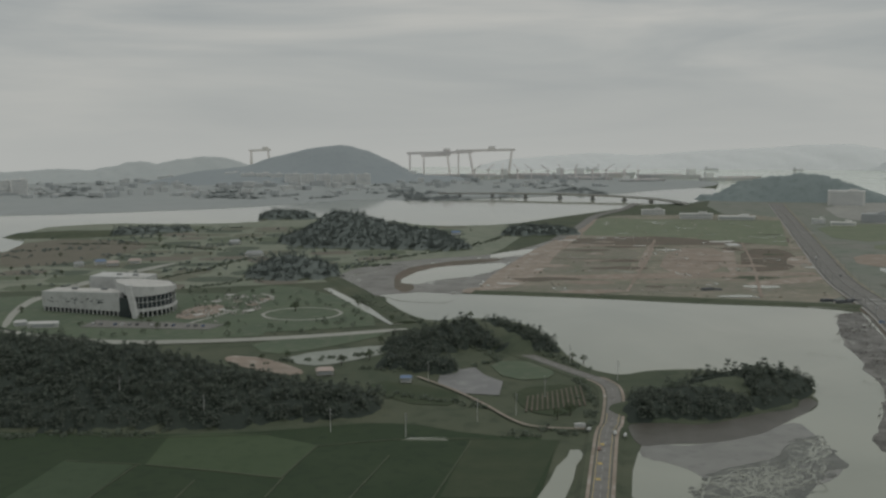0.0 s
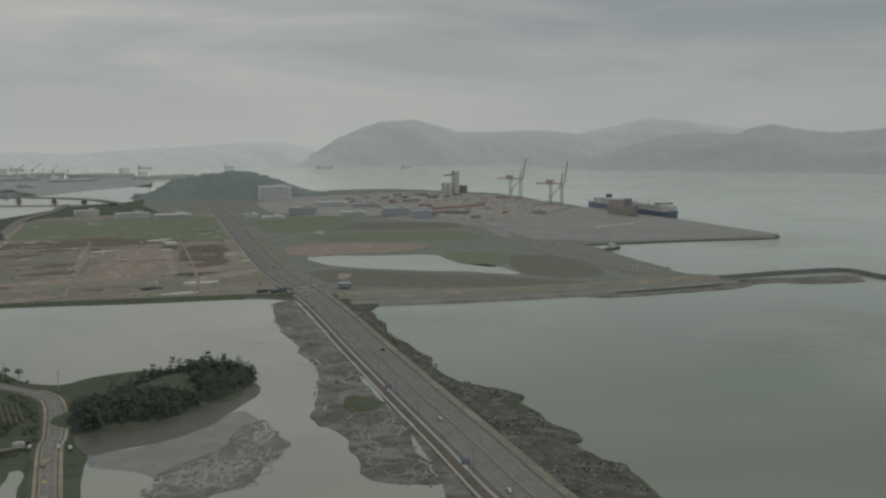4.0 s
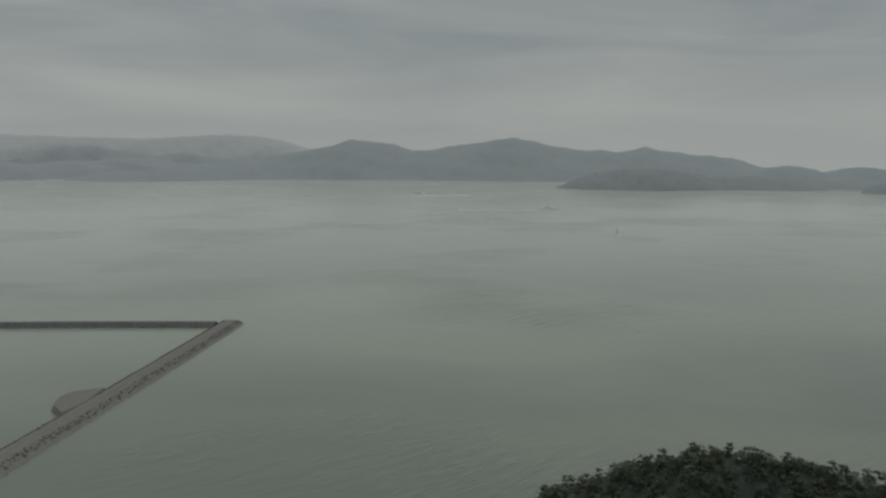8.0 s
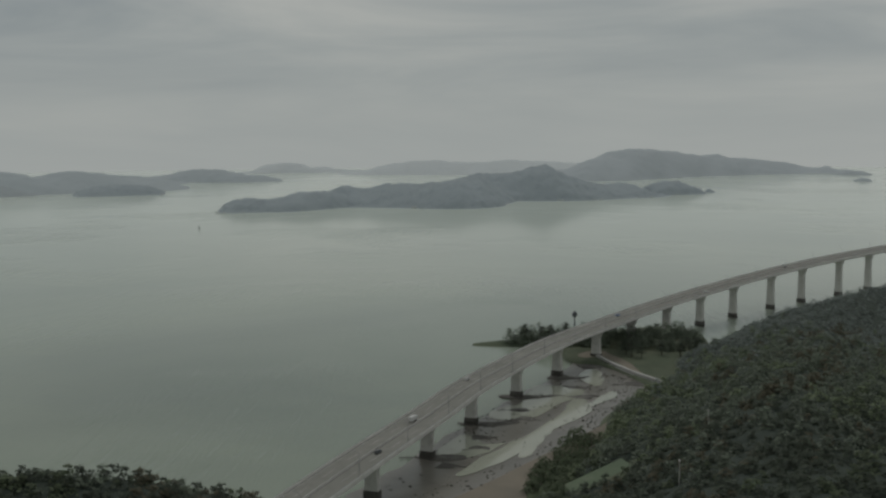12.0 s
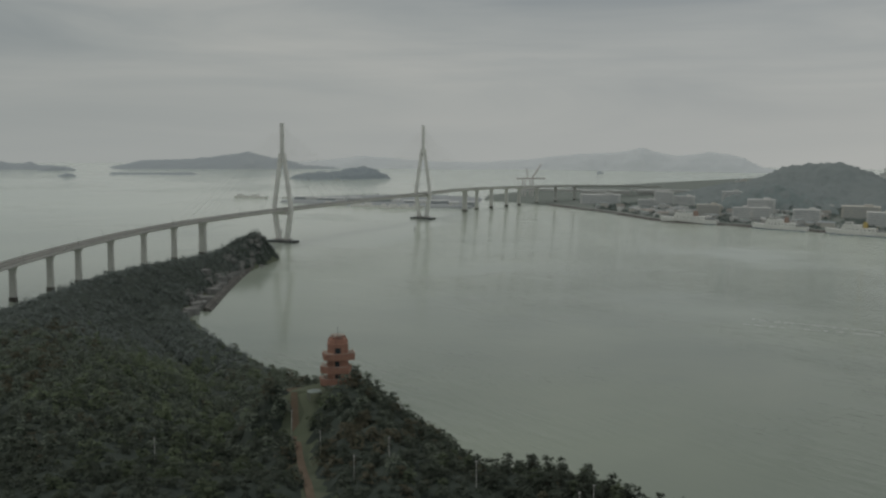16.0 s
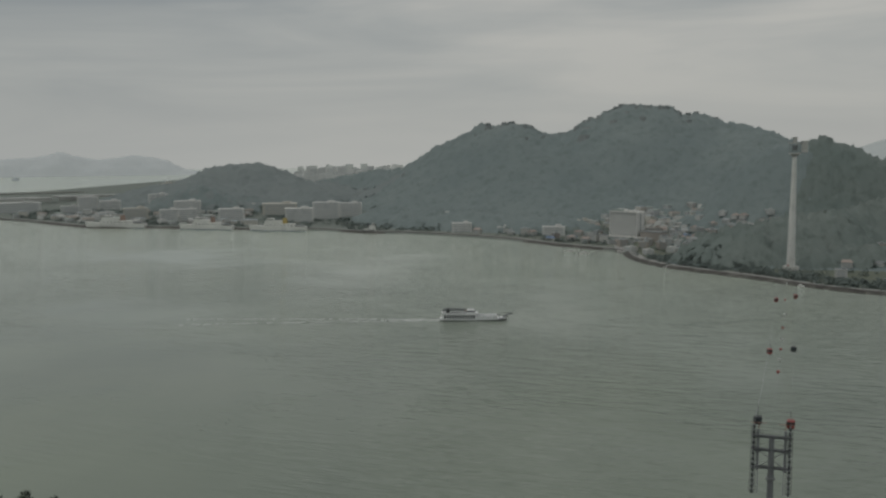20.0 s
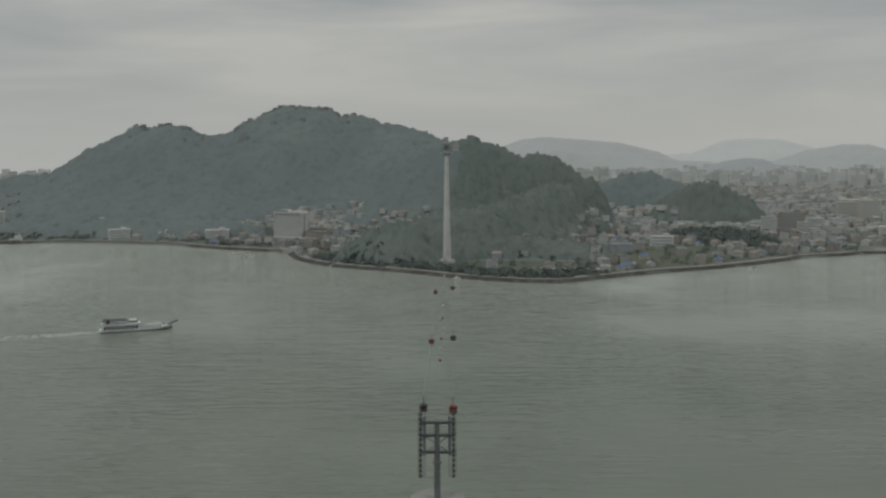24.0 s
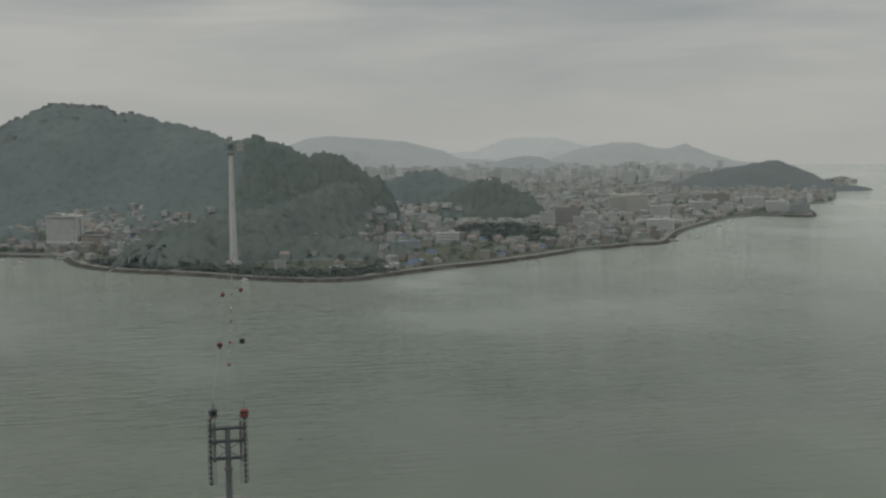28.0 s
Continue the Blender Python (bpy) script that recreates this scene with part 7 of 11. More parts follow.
def bridge():
    t = thing("sea_bridge", "long grey concrete viaduct curving to a cable-stayed bridge", "bridge")
    part("girder", loft(deck_path, [(-10.5, -0.4), (10.5, -0.4), (10.5, -1.0), (4.5, -1.3), (3.8, -3.6), (-3.8, -3.6), (-4.5, -1.3), (-10.5, -1.0)]), PALE_CONCRETE, t)
    part("carriageway", loft(deck_path, [(-9.8, -0.38), (9.8, -0.38), (9.8, -0.05), (-9.8, -0.05)]), paint("deck_asphalt", (0.2, 0.2, 0.18), (0.235, 0.232, 0.21), 0.03, 0.85, c=(0.17, 0.168, 0.152), fine=0.2), t)
    for x in (-10.2, 10.2):
        part("parapet", loft(deck_path, [(x - 0.25, -0.4), (x + 0.25, -0.4), (x + 0.15, 0.85), (x - 0.15, 0.85)]), PALE_CONCRETE, t)
        part("handrail", loft(deck_path, [(x - 0.06, 1.15), (x + 0.06, 1.15), (x + 0.06, 1.3), (x - 0.06, 1.3)]), STEEL, t)
    part("median", loft(deck_path, [(-0.45, -0.04), (0.45, -0.04), (0.2, 0.8), (-0.2, 0.8)]), CONCRETE, t, "grey-brown median barrier")
    for x in (-4.9, 4.9):
        tagged(part("lane_marking", strip(deck_path, x - 0.1, x + 0.1, -0.02, 0, 2, 1), LINE, t), kind="stuff")
    for x in (-8.9, 8.9):
        part("edge_line", strip(deck_path, x - 0.13, x + 0.13, -0.02), LINE, t)
    # piers of the viaduct, a wide head on a tapered shaft
    places = []
    s, cum = 0.0, []
    for a, b in zip(deck_path, deck_path[1:]):
        cum.append(s)
        s += (b - a).length
    y_at = [-243, -300, -355, -412, -476, -536, -592, -648, -703, -757, -813, -869, -923, -978, -1036, -1100, -1158, -1218, -1279]
    for y in y_at + [-2010, -2055, -2100, -2145, -2190, -2240, -2300, -2360]:
        k = min(range(len(deck_path)), key=lambda i: abs(deck_path[i].y - y))
        places.append((deck_path[k], sides(deck_path)[k]))
    for p, sd in places:
        turn = math.atan2(sd.y, sd.x)
        top = p.z - 3.6
        c, s = math.cos(turn), math.sin(turn)
        big = p.y in (-2010,) or abs(p.y + 1279) < 8

        def slab(z0, z1, w0, w1, d0, d1):
            vs = []
            for z, w, d in ((z0, w0, d0), (z1, w1, d1)):
                for a, b in ((-1, -1), (1, -1), (1, 1), (-1, 1)):
                    u, v = a * w / 2, b * d / 2
                    vs.append((p.x + u * c - v * s, p.y + u * s + v * c, z))
            return Build().add(vs, [(3, 2, 1, 0), (4, 5, 6, 7), (0, 1, 5, 4), (1, 2, 6, 5), (2, 3, 7, 6), (3, 0, 4, 7)])

        pier = part("pier", slab(4.1, top - 4.5, 6.4 + 3 * big, 5.6 + 3 * big, 3.2 + big, 3.0 + big), PALE_CONCRETE, t)
        part("pier_head", slab(top - 4.5, top, 5.6 + 3 * big, 9.5 + 2 * big, 3.0 + big, 3.2 + big), PALE_CONCRETE, pier)
        part("footing", slab(-2, 4.2, 7.2 + 3 * big, 7.0 + 3 * big, 4.0 + big, 3.8 + big), MUD_ROCK, pier, "dark tide-stained footing")
    # pylons
    for px, py in ((238, -1440), (53, -1840)):
        ax = Vector((53 - 238, -1840 + 1440, 0)).normalized()
        sd = Vector((ax.y, -ax.x, 0))
        o = Vector((px, py, 0))
        py_ob = part("pylon", Build().beam(o + Vector((0, 0, 122)), o + Vector((0, 0, 166)), 5.2, 5.8), PYLON, t, "tall pale diamond-shaped concrete pylon")
        for g in (-1, 1):
            part("lower_leg", Build().beam(o + sd * (g * 6.5) + Vector((0, 0, 2)), o + sd * (g * 14) + Vector((0, 0, 47)), 5.0, 6.2), PYLON, py_ob)
            part("upper_leg", Build().beam(o + sd * (g * 14) + Vector((0, 0, 47)), o + sd * (g * 2.1) + Vector((0, 0, 124)), 4.2, 5.2), PYLON, py_ob)
        part("cross_beam", Build().beam(o + sd * -14 + Vector((0, 0, 40.5)), o + sd * 14 + Vector((0, 0, 40.5)), 5, 4), PYLON, py_ob)
        part("pile_cap", Build().box(px, py, -2, 42, 18, 4.5, math.atan2(sd.y, sd.x)), DARK_STEEL, py_ob, "dark broad pile cap in the water")
        part("cap_top", Build().box(px, py, 2.5, 24, 10, 2, math.atan2(sd.y, sd.x)), CONCRETE, py_ob)
        for g in (-1, 1):
            for way in (-1, 1):
                for k in range(13):
                    z = 126 + k * 3.0
                    d = 32 + k * 16.2
                    far = o + ax * (way * d)
                    i = min(range(len(deck_path)), key=lambda n: (deck_path[n].xy - far.xy).length)
                    e = deck_path[i] + sides(deck_path)[i] * (g * 10.3)
                    part("stay_cable", Build().bar(o + sd * (g * 1.5) + Vector((0, 0, z)), e, 0.08, 0.08, 4), PYLON, py_ob)


bridge()
s = 25
while s < 1250:
    at, turn = on_path(deck_path, s, 10.1, 0.8)
    copy_thing(lamp, pose(*at, 0, 0, turn + 90))
    s += 48
for y, off, m, label, kind in ((-346, -2.8, WHITE, "white lorry driving on the viaduct", "truck"), (-421, -7.0, WHITE, "white car driving on the viaduct", "car"),
                               (-300, 3, DARK_STEEL, "dark car driving on the viaduct", "car"), (-640, -5, BLUE_ROOF, "blue car driving on the viaduct", "car"),
                               (-760, 5, WHITE, "white car driving on the viaduct", "car"), (-905, -5, WHITE, "white van driving on the viaduct", "truck"), (-1000, 4, WHITE, "white car on the far viaduct", "car")):
    k = min(range(len(deck_path)), key=lambda i: abs(deck_path[i].y - y))
    p, sd = deck_path[k], sides(deck_path)[k]
    d = deck_path[min(k + 1, len(deck_path) - 1)] - deck_path[k - 1]
    car(label, m, (p.x + sd.x * off, p.y + sd.y * off, p.z), math.degrees(math.atan2(d.y, d.x)), kind)

sheet("ground_beach_head", [(407, -569), (392, -582), (364, -573), (313, -537), (334, -632), (395, -728), (438, -723), (449, -666), (450, -622)], 2.4, SCRUB, "rough ground with paths at the head of the beach", "ground", 2, 0.04, 1.6)
EDGE_BANK = [(252, -326), (270, -342), (284, -372), (296, -404), (306, -430), (288, -434), (268, -392), (246, -350)]
sheet("ground_beach_bank", EDGE_BANK, 2.2, SCRUB, "low bank of scrub along the edge of the sand", "bank", 2, 0.05, 1.6)
sheet("ground_beach_track", [(410, -581), (398, -596), (376, -585), (351, -565), (339, -559), (378, -594), (407, -614), (420, -602)], 2.5, SAND, "brown sandy track at the head of the beach", "track", 2, 0.04, 0.1)
# beach wall and dark weed reefs under the viaduct
structure("wall_beach", loft(glide([(408, -598, 1.5), (382, -581, 1.8), (355, -566, 2.0), (329, -555, 2.2), (316, -544, 2.4)], 8), [(-1.2, -1.5), (1.2, -1.5), (1.2, 2.2), (-1.2, 2.2)]), CONCRETE, "low concrete sea wall above the mud", "sea wall")
rng = np.random.default_rng(31)
for k, (x, y, l, w) in enumerate(((338, -356, 17, 4), (356, -420, 20, 4), (374, -481, 19, 4.5), (386, -536, 15, 5), (322, -352, 9, 3), (346, -440, 8, 2.5), (362, -450, 10, 2.6),
                                  (352, -500, 12, 3), (366, -520, 10, 3), (392, -575, 14, 6), (340, -398, 9, 2.4), (330, -382, 7, 2), (345, -545, 12, 4))):
    pts = []
    for a in np.linspace(0, 5.8, 11):
        u, v = l * math.cos(a) * rng.uniform(0.6, 1.15), w * math.sin(a) * rng.uniform(0.5, 1.5) + 2.5 * math.sin(a * 2 + k)
        pts.append((x - 0.72 * u + 0.69 * v, y - 0.69 * u - 0.72 * v))
    sheet("ground_weed_reef", pts, 0.8 + 0.01 * k, MUD_ROCK, "dark weed-covered rock on the tidal mud", "rock", 2, 0.1, 0.35, seed=k)
for k, pts in enumerate(([(344, -497), (337, -480), (331, -463), (335, -458), (343, -474), (351, -496)], [(322, -434), (315, -416), (308, -398), (302, -388), (306, -384), (315, -400), (324, -420), (328, -434)], [(366, -548), (356, -534), (362, -524), (384, -548), (390, -566), (380, -566)],
                         [(376, -492), (388, -494), (388, -510), (378, -512), (368, -502)], [(352, -428), (366, -432), (372, -455), (362, -462), (350, -446)], [(334, -372), (346, -376), (352, -394), (340, -392)])):
    sheet("water_runnel", pts, 0.72, POND, "silvery runnel of water on the mud", "runnel", 2, 0.08, 0.1, seed=40 + k)
sheet("water_beach_runnel", [(314, -345), (321, -378), (323, -408), (332, -448), (338, -490), (344, -526), (337, -522), (328, -483), (321, -443), (313, -404), (308, -372), (305, -344)], 0.78, POND, "pale runnel of standing water beside the sand", "runnel", 2, 0.06, 0.05, seed=60)
sheet("water_mud_sheet", [(347, -369), (351, -401), (334, -389), (324, -402), (320, -385), (328, -361), (338, -360)], 0.74, POND, "thin sheet of water lying on the mud under the viaduct", "pool", 2, 0.08, 0.05, seed=61)
sheet("water_mud_sheet", [(387, -491), (376, -520), (358, -516), (350, -484), (343, -453), (346, -429), (369, -462)], 0.76, POND, "thin sheet of water lying on the mud", "pool", 2, 0.08, 0.05, seed=62)
b = Build()
for k in range(240):
    u = rng.random()
    x, y = 300 + 50 * u + rng.normal(0, 9), -440 - 120 * u + rng.normal(0, 9)
    r = rng.uniform(0.4, 1.1)
    b.box(x, y, 0.5, r, r * 0.8, r * 0.7, rng.uniform(0, 3), 0.6)
tagged(new("beach_boulders", b.mesh("beach_boulders", RUBBLE)), "scattered grey boulders on the tidal mud", "boulders", kind="stuff")
t = thing("sea_beacon", "dark beacon on a slim post with a broad head", "beacon", at=(474, -668, 0))
part("post", Build().bar((0, 0, 0), (0, 0, 14), 0.5, 0.4, 8), DARK_STEEL, t)
part("footing", Build().bar((0, 0, -1), (0, 0, 2.5), 2.2, 1.6, 8), RUBBLE, t)
part("head", Build().bar((0, 0, 12), (0, 0, 13.5), 0.8, 2.4, 10).bar((0, 0, 13.5), (0, 0, 16), 2.4, 1.4, 10), DARK_STEEL, t)
part("cap", Build().bar((0, 0, 16), (0, 0, 17), 1.0, 0.3, 8), DARK_STEEL, t)


# ---- lookout tower of stacked ship hulls ----
def lookout():
    x, y = polar(-173.6, 440)
    t = thing("lookout_tower", "rust-red lookout tower of stacked boat-shaped storeys", "lookout tower", at=(x, y, 47.7))

    def hull(length, beam, flare, z, h, turn):
        a, out = radians(turn), []
        for lvl, k in ((0, flare), (1, 1.0)):
            for u, w in ((-0.5, -0.36), (-0.5, 0.36), (-0.2, 0.5), (0.25, 0.5), (0.5, 0.3), (0.5, -0.3), (0.25, -0.5), (-0.2, -0.5)):
                px, py = u * length * k, w * beam * k
                out.append((px * math.cos(a) - py * math.sin(a), px * math.sin(a) + py * math.cos(a), z + lvl * h))
        return Build().add(out, [tuple(reversed(range(8))), tuple(range(8, 16))] + [(i, (i + 1) % 8, 8 + (i + 1) % 8, 8 + i) for i in range(8)])
    part("plinth", Build().prism([(6 * math.cos(a), 6 * math.sin(a)) for a in np.linspace(0, 5.5, 8)], -7, 1.2), CONCRETE, t)
    part("shaft", hull(8.8, 8.6, 1.0, 1.2, 17.6, 8), RUST, t, "rust-red tower shaft with dark openings")
    for z, turn, ox, oy, length, beam in ((0.8, 10, 1.0, 0.3, 13.2, 9.2), (6.0, -6, 0.8, 0.5, 12.6, 9.4), (11.8, 14, -0.4, 0.6, 13.4, 9.6)):
        a = radians(turn)
        out = hull(length, beam, 0.98, z, 2.9, turn)
        out.v = [(x + ox, y + oy, h) for x, y, h in out.v]
        st = part("gallery", out, RUST, t, "boat-shaped gallery jutting from the tower")
        deck = hull(length - 0.6, beam - 0.6, 1.0, z + 2.3, 0.68, turn)
        deck.v = [(x + ox, y + oy, h) for x, y, h in deck.v]
        part("gallery_floor", deck, PALE_SOIL, st)
        for c in (turn + 100, turn + 78, turn + 250):
            part("opening", Build().box(math.cos(radians(c)) * 4.0, math.sin(radians(c)) * 3.95, z + 3.1, 1.0, 1.7, 2.3, radians(c)), GLASS, st)
        for c in (-1, 1):
            part("rail", Build().beam((ox + 6 * c * math.cos(a) - 2.6 * math.sin(a), oy + 6 * c * math.sin(a) + 2.6 * math.cos(a), z + 3.6), (ox + 6 * c * math.cos(a) + 2.6 * math.sin(a), oy + 6 * c * math.sin(a) - 2.6 * math.cos(a), z + 3.6), 0.12, 0.12), RUST, st)
        for c in range(4):
            part("bracket", Build().beam((ox + (c - 1.5) * 3 * math.cos(a), oy + (c - 1.5) * 3 * math.sin(a) + beam * 0.46, z - 0.6), (ox + (c - 1.5) * 3 * math.cos(a), oy + (c - 1.5) * 3 * math.sin(a) + beam * 0.3, z - 1.8), 0.3, 0.3), RUST, st)
    part("roof_house", hull(7.4, 7.0, 1.06, 18.8, 1.8, 20), RUST, t)
    for k in range(8):
        a = 2 * math.pi * k / 8
        part("roof_rib", Build().beam((3.9 * math.cos(a), 3.6 * math.sin(a), 20.2), (2.8 * math.cos(a), 2.6 * math.sin(a), 22.2), 0.4, 0.4), RUST, t)
    part("roof_ring", Build().prism([(3.0 * math.cos(a), 2.8 * math.sin(a)) for a in np.linspace(0, 5.5, 8)], 21.9, 22.3), PALE_SOIL, t)
    part("mast", Build().bar((0, 0, 22), (0, 0, 25.5), 0.12, 0.08, 5), STEEL, t)


lookout()
x, y = polar(-172.3, 430)
t = thing("tent_roof", "small shelter with a pale green roof", "shelter", at=(x, y, 45.5), turn=20)
part("roof", Build().add([(-3, -2.4, 2.2), (3, -2.4, 2.2), (3, 2.4, 2.2), (-3, 2.4, 2.2), (0, 0, 3.4)], [(0, 1, 4), (1, 2, 4), (2, 3, 4), (3, 0, 4), (3, 2, 1, 0)]), GREEN_ROOF, t, "pale green roof")
for px in (-2.6, 2.6):
    for py in (-2.0, 2.0):
        part("post", Build().box(px, py, -1.5, 0.2, 0.2, 3.8), STEEL, t)
# clearing and path below the tower
clear_path = [(*polar(-171.2, 436), 0), (*polar(-171.4, 405), 0), (*polar(-171.6, 375), 0), (*polar(-171.9, 345), 0), (*polar(-172.2, 318), 0)]
pp = [Vector((px, py, float(isle_z(px, py)) + 0.7)) for px, py, _ in glide(clear_path, 7)]
structure("road_hill_path", strip(pp, -1.2, 1.8, 0.0), TRAIL, "reddish earth path cleared up the slope", "path")
structure("ground_grass_slope", strip(pp, -6.6, -1.0, 0.1), SCRUB, "grassy clearing below the tower", "clearing")
gp = [Vector((px, py, float(isle_z(px, py)) + 0.9)) for px, py, _ in glide([(262, -326, 0), (250, -344, 0), (243, -362, 0), (236, -374, 0)], 6)]
structure("ground_beach_clearing", strip(gp, -8.0, 8.0, 0.0), GRASS, "grassy clearing in the wood above the beach", "clearing")
terrace = [(73, -444), (60, -446), (58, -435), (65, -430), (72, -434)]
terrace_z = float(np.mean(isle_z(np.array([p[0] for p in terrace], float), np.array([p[1] for p in terrace], float)))) + 0.4
sheet("pavement_tower_terrace", terrace, terrace_z, TRAIL, "levelled reddish terrace beside the lookout tower", "terrace", 2, 0.03, 4.0)
rail = thing("terrace_rail", "low dark rail along the edge of the terrace", "railing", at=(71, -443.5, terrace_z))
for k in range(6):
    part("post", Build().bar((-k * 1.8, -k * 0.25, 0), (-k * 1.8, -k * 0.25, 1.2), 0.07, 0.07, 5), DARK_STEEL, rail)
part("top_rail", Build().beam((0, 0, 1.15), (-9, -1.25, 1.15), 0.1, 0.1), DARK_STEEL, rail)
part("mid_rail", Build().beam((0, 0, 0.6), (-9, -1.25, 0.6), 0.07, 0.07), DARK_STEEL, rail)
rng = np.random.default_rng(12)
pole = None
for yaw, d in ((-171.0, 415), (-172.6, 372), (-174.5, 330), (-176.5, 345), (-181.5, 330), (-183, 310), (-187.4, 318), (-188.2, 322), (-193.0, 300), (-150.5, 360), (-152, 430), (-163.5, 380)):
    x, y = polar(yaw, d)
    z = float(isle_z(x, y))
    if pole is None:
        pole = thing("trail_post", "slim pale post standing among the trees", "post", "posts on the hill", (x, y, z))
        part("post", Build().bar((0, 0, 0), (0, 0, 12.5), 0.14, 0.1, 6), PALE_CONCRETE, pole)
        part("cap", Build().box(0, 0, 12.5, 0.7, 0.25, 0.4), PALE_CONCRETE, pole)
    else:
        copy_thing(pole, pose(x, y, z))


# ---- cable car ----
NEAR_T, FAR_T = Vector((*polar(-228.7, 262), 85.8)), Vector((-947, -813, 152.0))


def near_tower():
    line = (FAR_T - NEAR_T)
    turn = math.degrees(math.atan2(line.y, line.x))
    x, y = NEAR_T.x, NEAR_T.y
    t = thing("cable_tower_steel", "grey lattice cable-car tower with roller trains", "cable-car tower", at=(x, y, 0), turn=turn)
    part("platform", Build().prism([(6.6 * math.cos(a), 6.6 * math.sin(a)) for a in np.linspace(0, 2 * math.pi, 25)[:-1]], 30, 62.6), CONCRETE, t, "round concrete pedestal")
    part("platform_rim", Build().prism([(7.0 * math.cos(a), 7.0 * math.sin(a)) for a in np.linspace(0, 2 * math.pi, 25)[:-1]], 61.8, 63.2), CONCRETE, t)
    part("column", Build().bar((0, 0, 62), (0, 0, 83), 0.9, 0.65, 12), STEEL, t)
    part("flange", Build().bar((0, 0, 72.5), (0, 0, 73.0), 1.15, 1.15, 12), STEEL, t)
    for z in (75.3, 79.8, 83.2):
        part("cross_arm", Build().beam((0, -4.3, z), (0, 4.3, z), 0.45, 0.4), STEEL, t)
        part("walkway", Build().box(0, 0, z + 0.35, 1.6, 9.6, 0.1), DARK_STEEL, t)
        for g in (-1, 1):
            part("hand_rail", Build().beam((0.8, g * 0.3, z + 1.4), (0.8, g * 4.8, z + 1.4), 0.06, 0.06), STEEL, t)
    for g in (-1, 1):
        y0 = g * 3.3
        part("mast_leg", Build().beam((0.2, y0, 74.5), (0.2, y0, 85.0), 0.45, 0.45), STEEL, t)
        tr = part("roller_train", Build().beam((-5, g * 4.3, 70.5), (3, g * 4.3, 84.6), 0.3, 0.5).beam((-4.6, g * 4.9, 70.5), (3.4, g * 4.9, 84.6), 0.14, 0.3), DARK_STEEL, t, "dark train of cable rollers")
        part("ladder_rail", Build().beam((-4.8, g * 3.0, 70.2), (2.6, g * 3.0, 84.4), 0.16, 0.2).beam((-4.8, g * 3.8, 70.2), (2.6, g * 3.8, 84.4), 0.16, 0.2), STEEL, tr)
        for k in range(24):
            u = (k + 0.5) / 24
            part("rung", Build().beam((-4.8 + 7.4 * u, g * 3.0, 70.2 + 14.2 * u), (-4.8 + 7.4 * u, g * 3.8, 70.2 + 14.2 * u), 0.12, 0.12), STEEL, tr)
        for k in range(13):
            u = k / 12
            px, pz = -5 + 8 * u, 70.5 + 14.1 * u
            part("roller", Build().bar((px, g * 4.3 - 0.3, pz + 0.35), (px, g * 4.3 + 0.3, pz + 0.35), 0.55, 0.55, 8), DARK_STEEL, tr)
        part("top_bracket", Build().beam((1.5, g * 1.5, 86.3), (1.5, g * 5.2, 86.3), 0.12, 0.12).beam((1.5, g * 3.2, 84.5), (1.5, g * 3.2, 86.3), 0.14, 0.14), RUST, t, "thin red lifting bracket")
    part("brace", Build().beam((0.2, -3.3, 75.3), (0.2, 3.3, 79.8), 0.18, 0.18).beam((0.2, 3.3, 75.3), (0.2, -3.3, 79.8), 0.18, 0.18), STEEL, t)
    part("warning_light", Build().box(0.9, 0, 82.2, 0.5, 0.6, 0.6), WHITE, t)
    return turn


line_turn = near_tower()


def far_tower():
    t = thing("cable_tower_concrete", "very tall tapering pale concrete cable-car tower", "cable-car tower", at=(FAR_T.x, FAR_T.y, 1.5), turn=line_turn)
    part("shaft", Build().bar((0, 0, 0), (0, 0, 132), 5.0, 2.3, 16), PYLON, t)
    part("base_block", Build().prism([(9 * math.cos(a), 9 * math.sin(a)) for a in np.linspace(0, 5.5, 8)], -1, 5, 1), PALE_CONCRETE, t)
    part("collar", Build().bar((0, 0, 131), (0, 0, 134), 3.2, 5.0, 12), CONCRETE, t)
    head = part("head_frame", Build().box(0, 0, 134, 7, 13, 1.0).box(0, 0, 146, 8, 15, 0.8), PALE_CONCRETE, t)
    for px in (-3, 3):
        for py in (-6, -2, 2, 6):
            part("head_post", Build().beam((px, py, 135), (px, py, 152 if abs(py) < 3 else 146), 0.5, 0.5), STEEL, head)
        part("head_brace", Build().beam((px, -6, 135), (px, 6, 146), 0.35, 0.35).beam((px, 6, 135), (px, -6, 146), 0.35, 0.35), STEEL, head)
    part("machine_cabin", Build().box(0, 0, 138, 5, 6, 6), STEEL, head)
    cage = part("service_cage", Build().box(0, -10.6, 136, 6.0, 7.0, 13.0), PALE_CONCRETE, t, "pale clad service cage beside the tower head")
    part("cage_floor", Build().box(0, -9.2, 135.2, 7.0, 10.0, 0.8), STEEL, cage)
    for k in range(5):
        part("cage_rib", Build().box(0, -10.6, 137.2 + k * 2.6, 6.3, 7.3, 0.3), CONCRETE, cage)
    for g in (-1, 1):
        part("roller_train", Build().beam((-8, g * 7.4, 147.5), (8, g * 7.4, 148.5), 0.8, 1.4), STEEL, head)
    part("top_mast", Build().box(0, 0, 147, 4.5, 4.5, 5.5), PALE_CONCRETE, head)
    part("top_platform", Build().box(0, 0, 152.5, 6.5, 6.5, 0.6), PALE_CONCRETE, head)


far_tower()


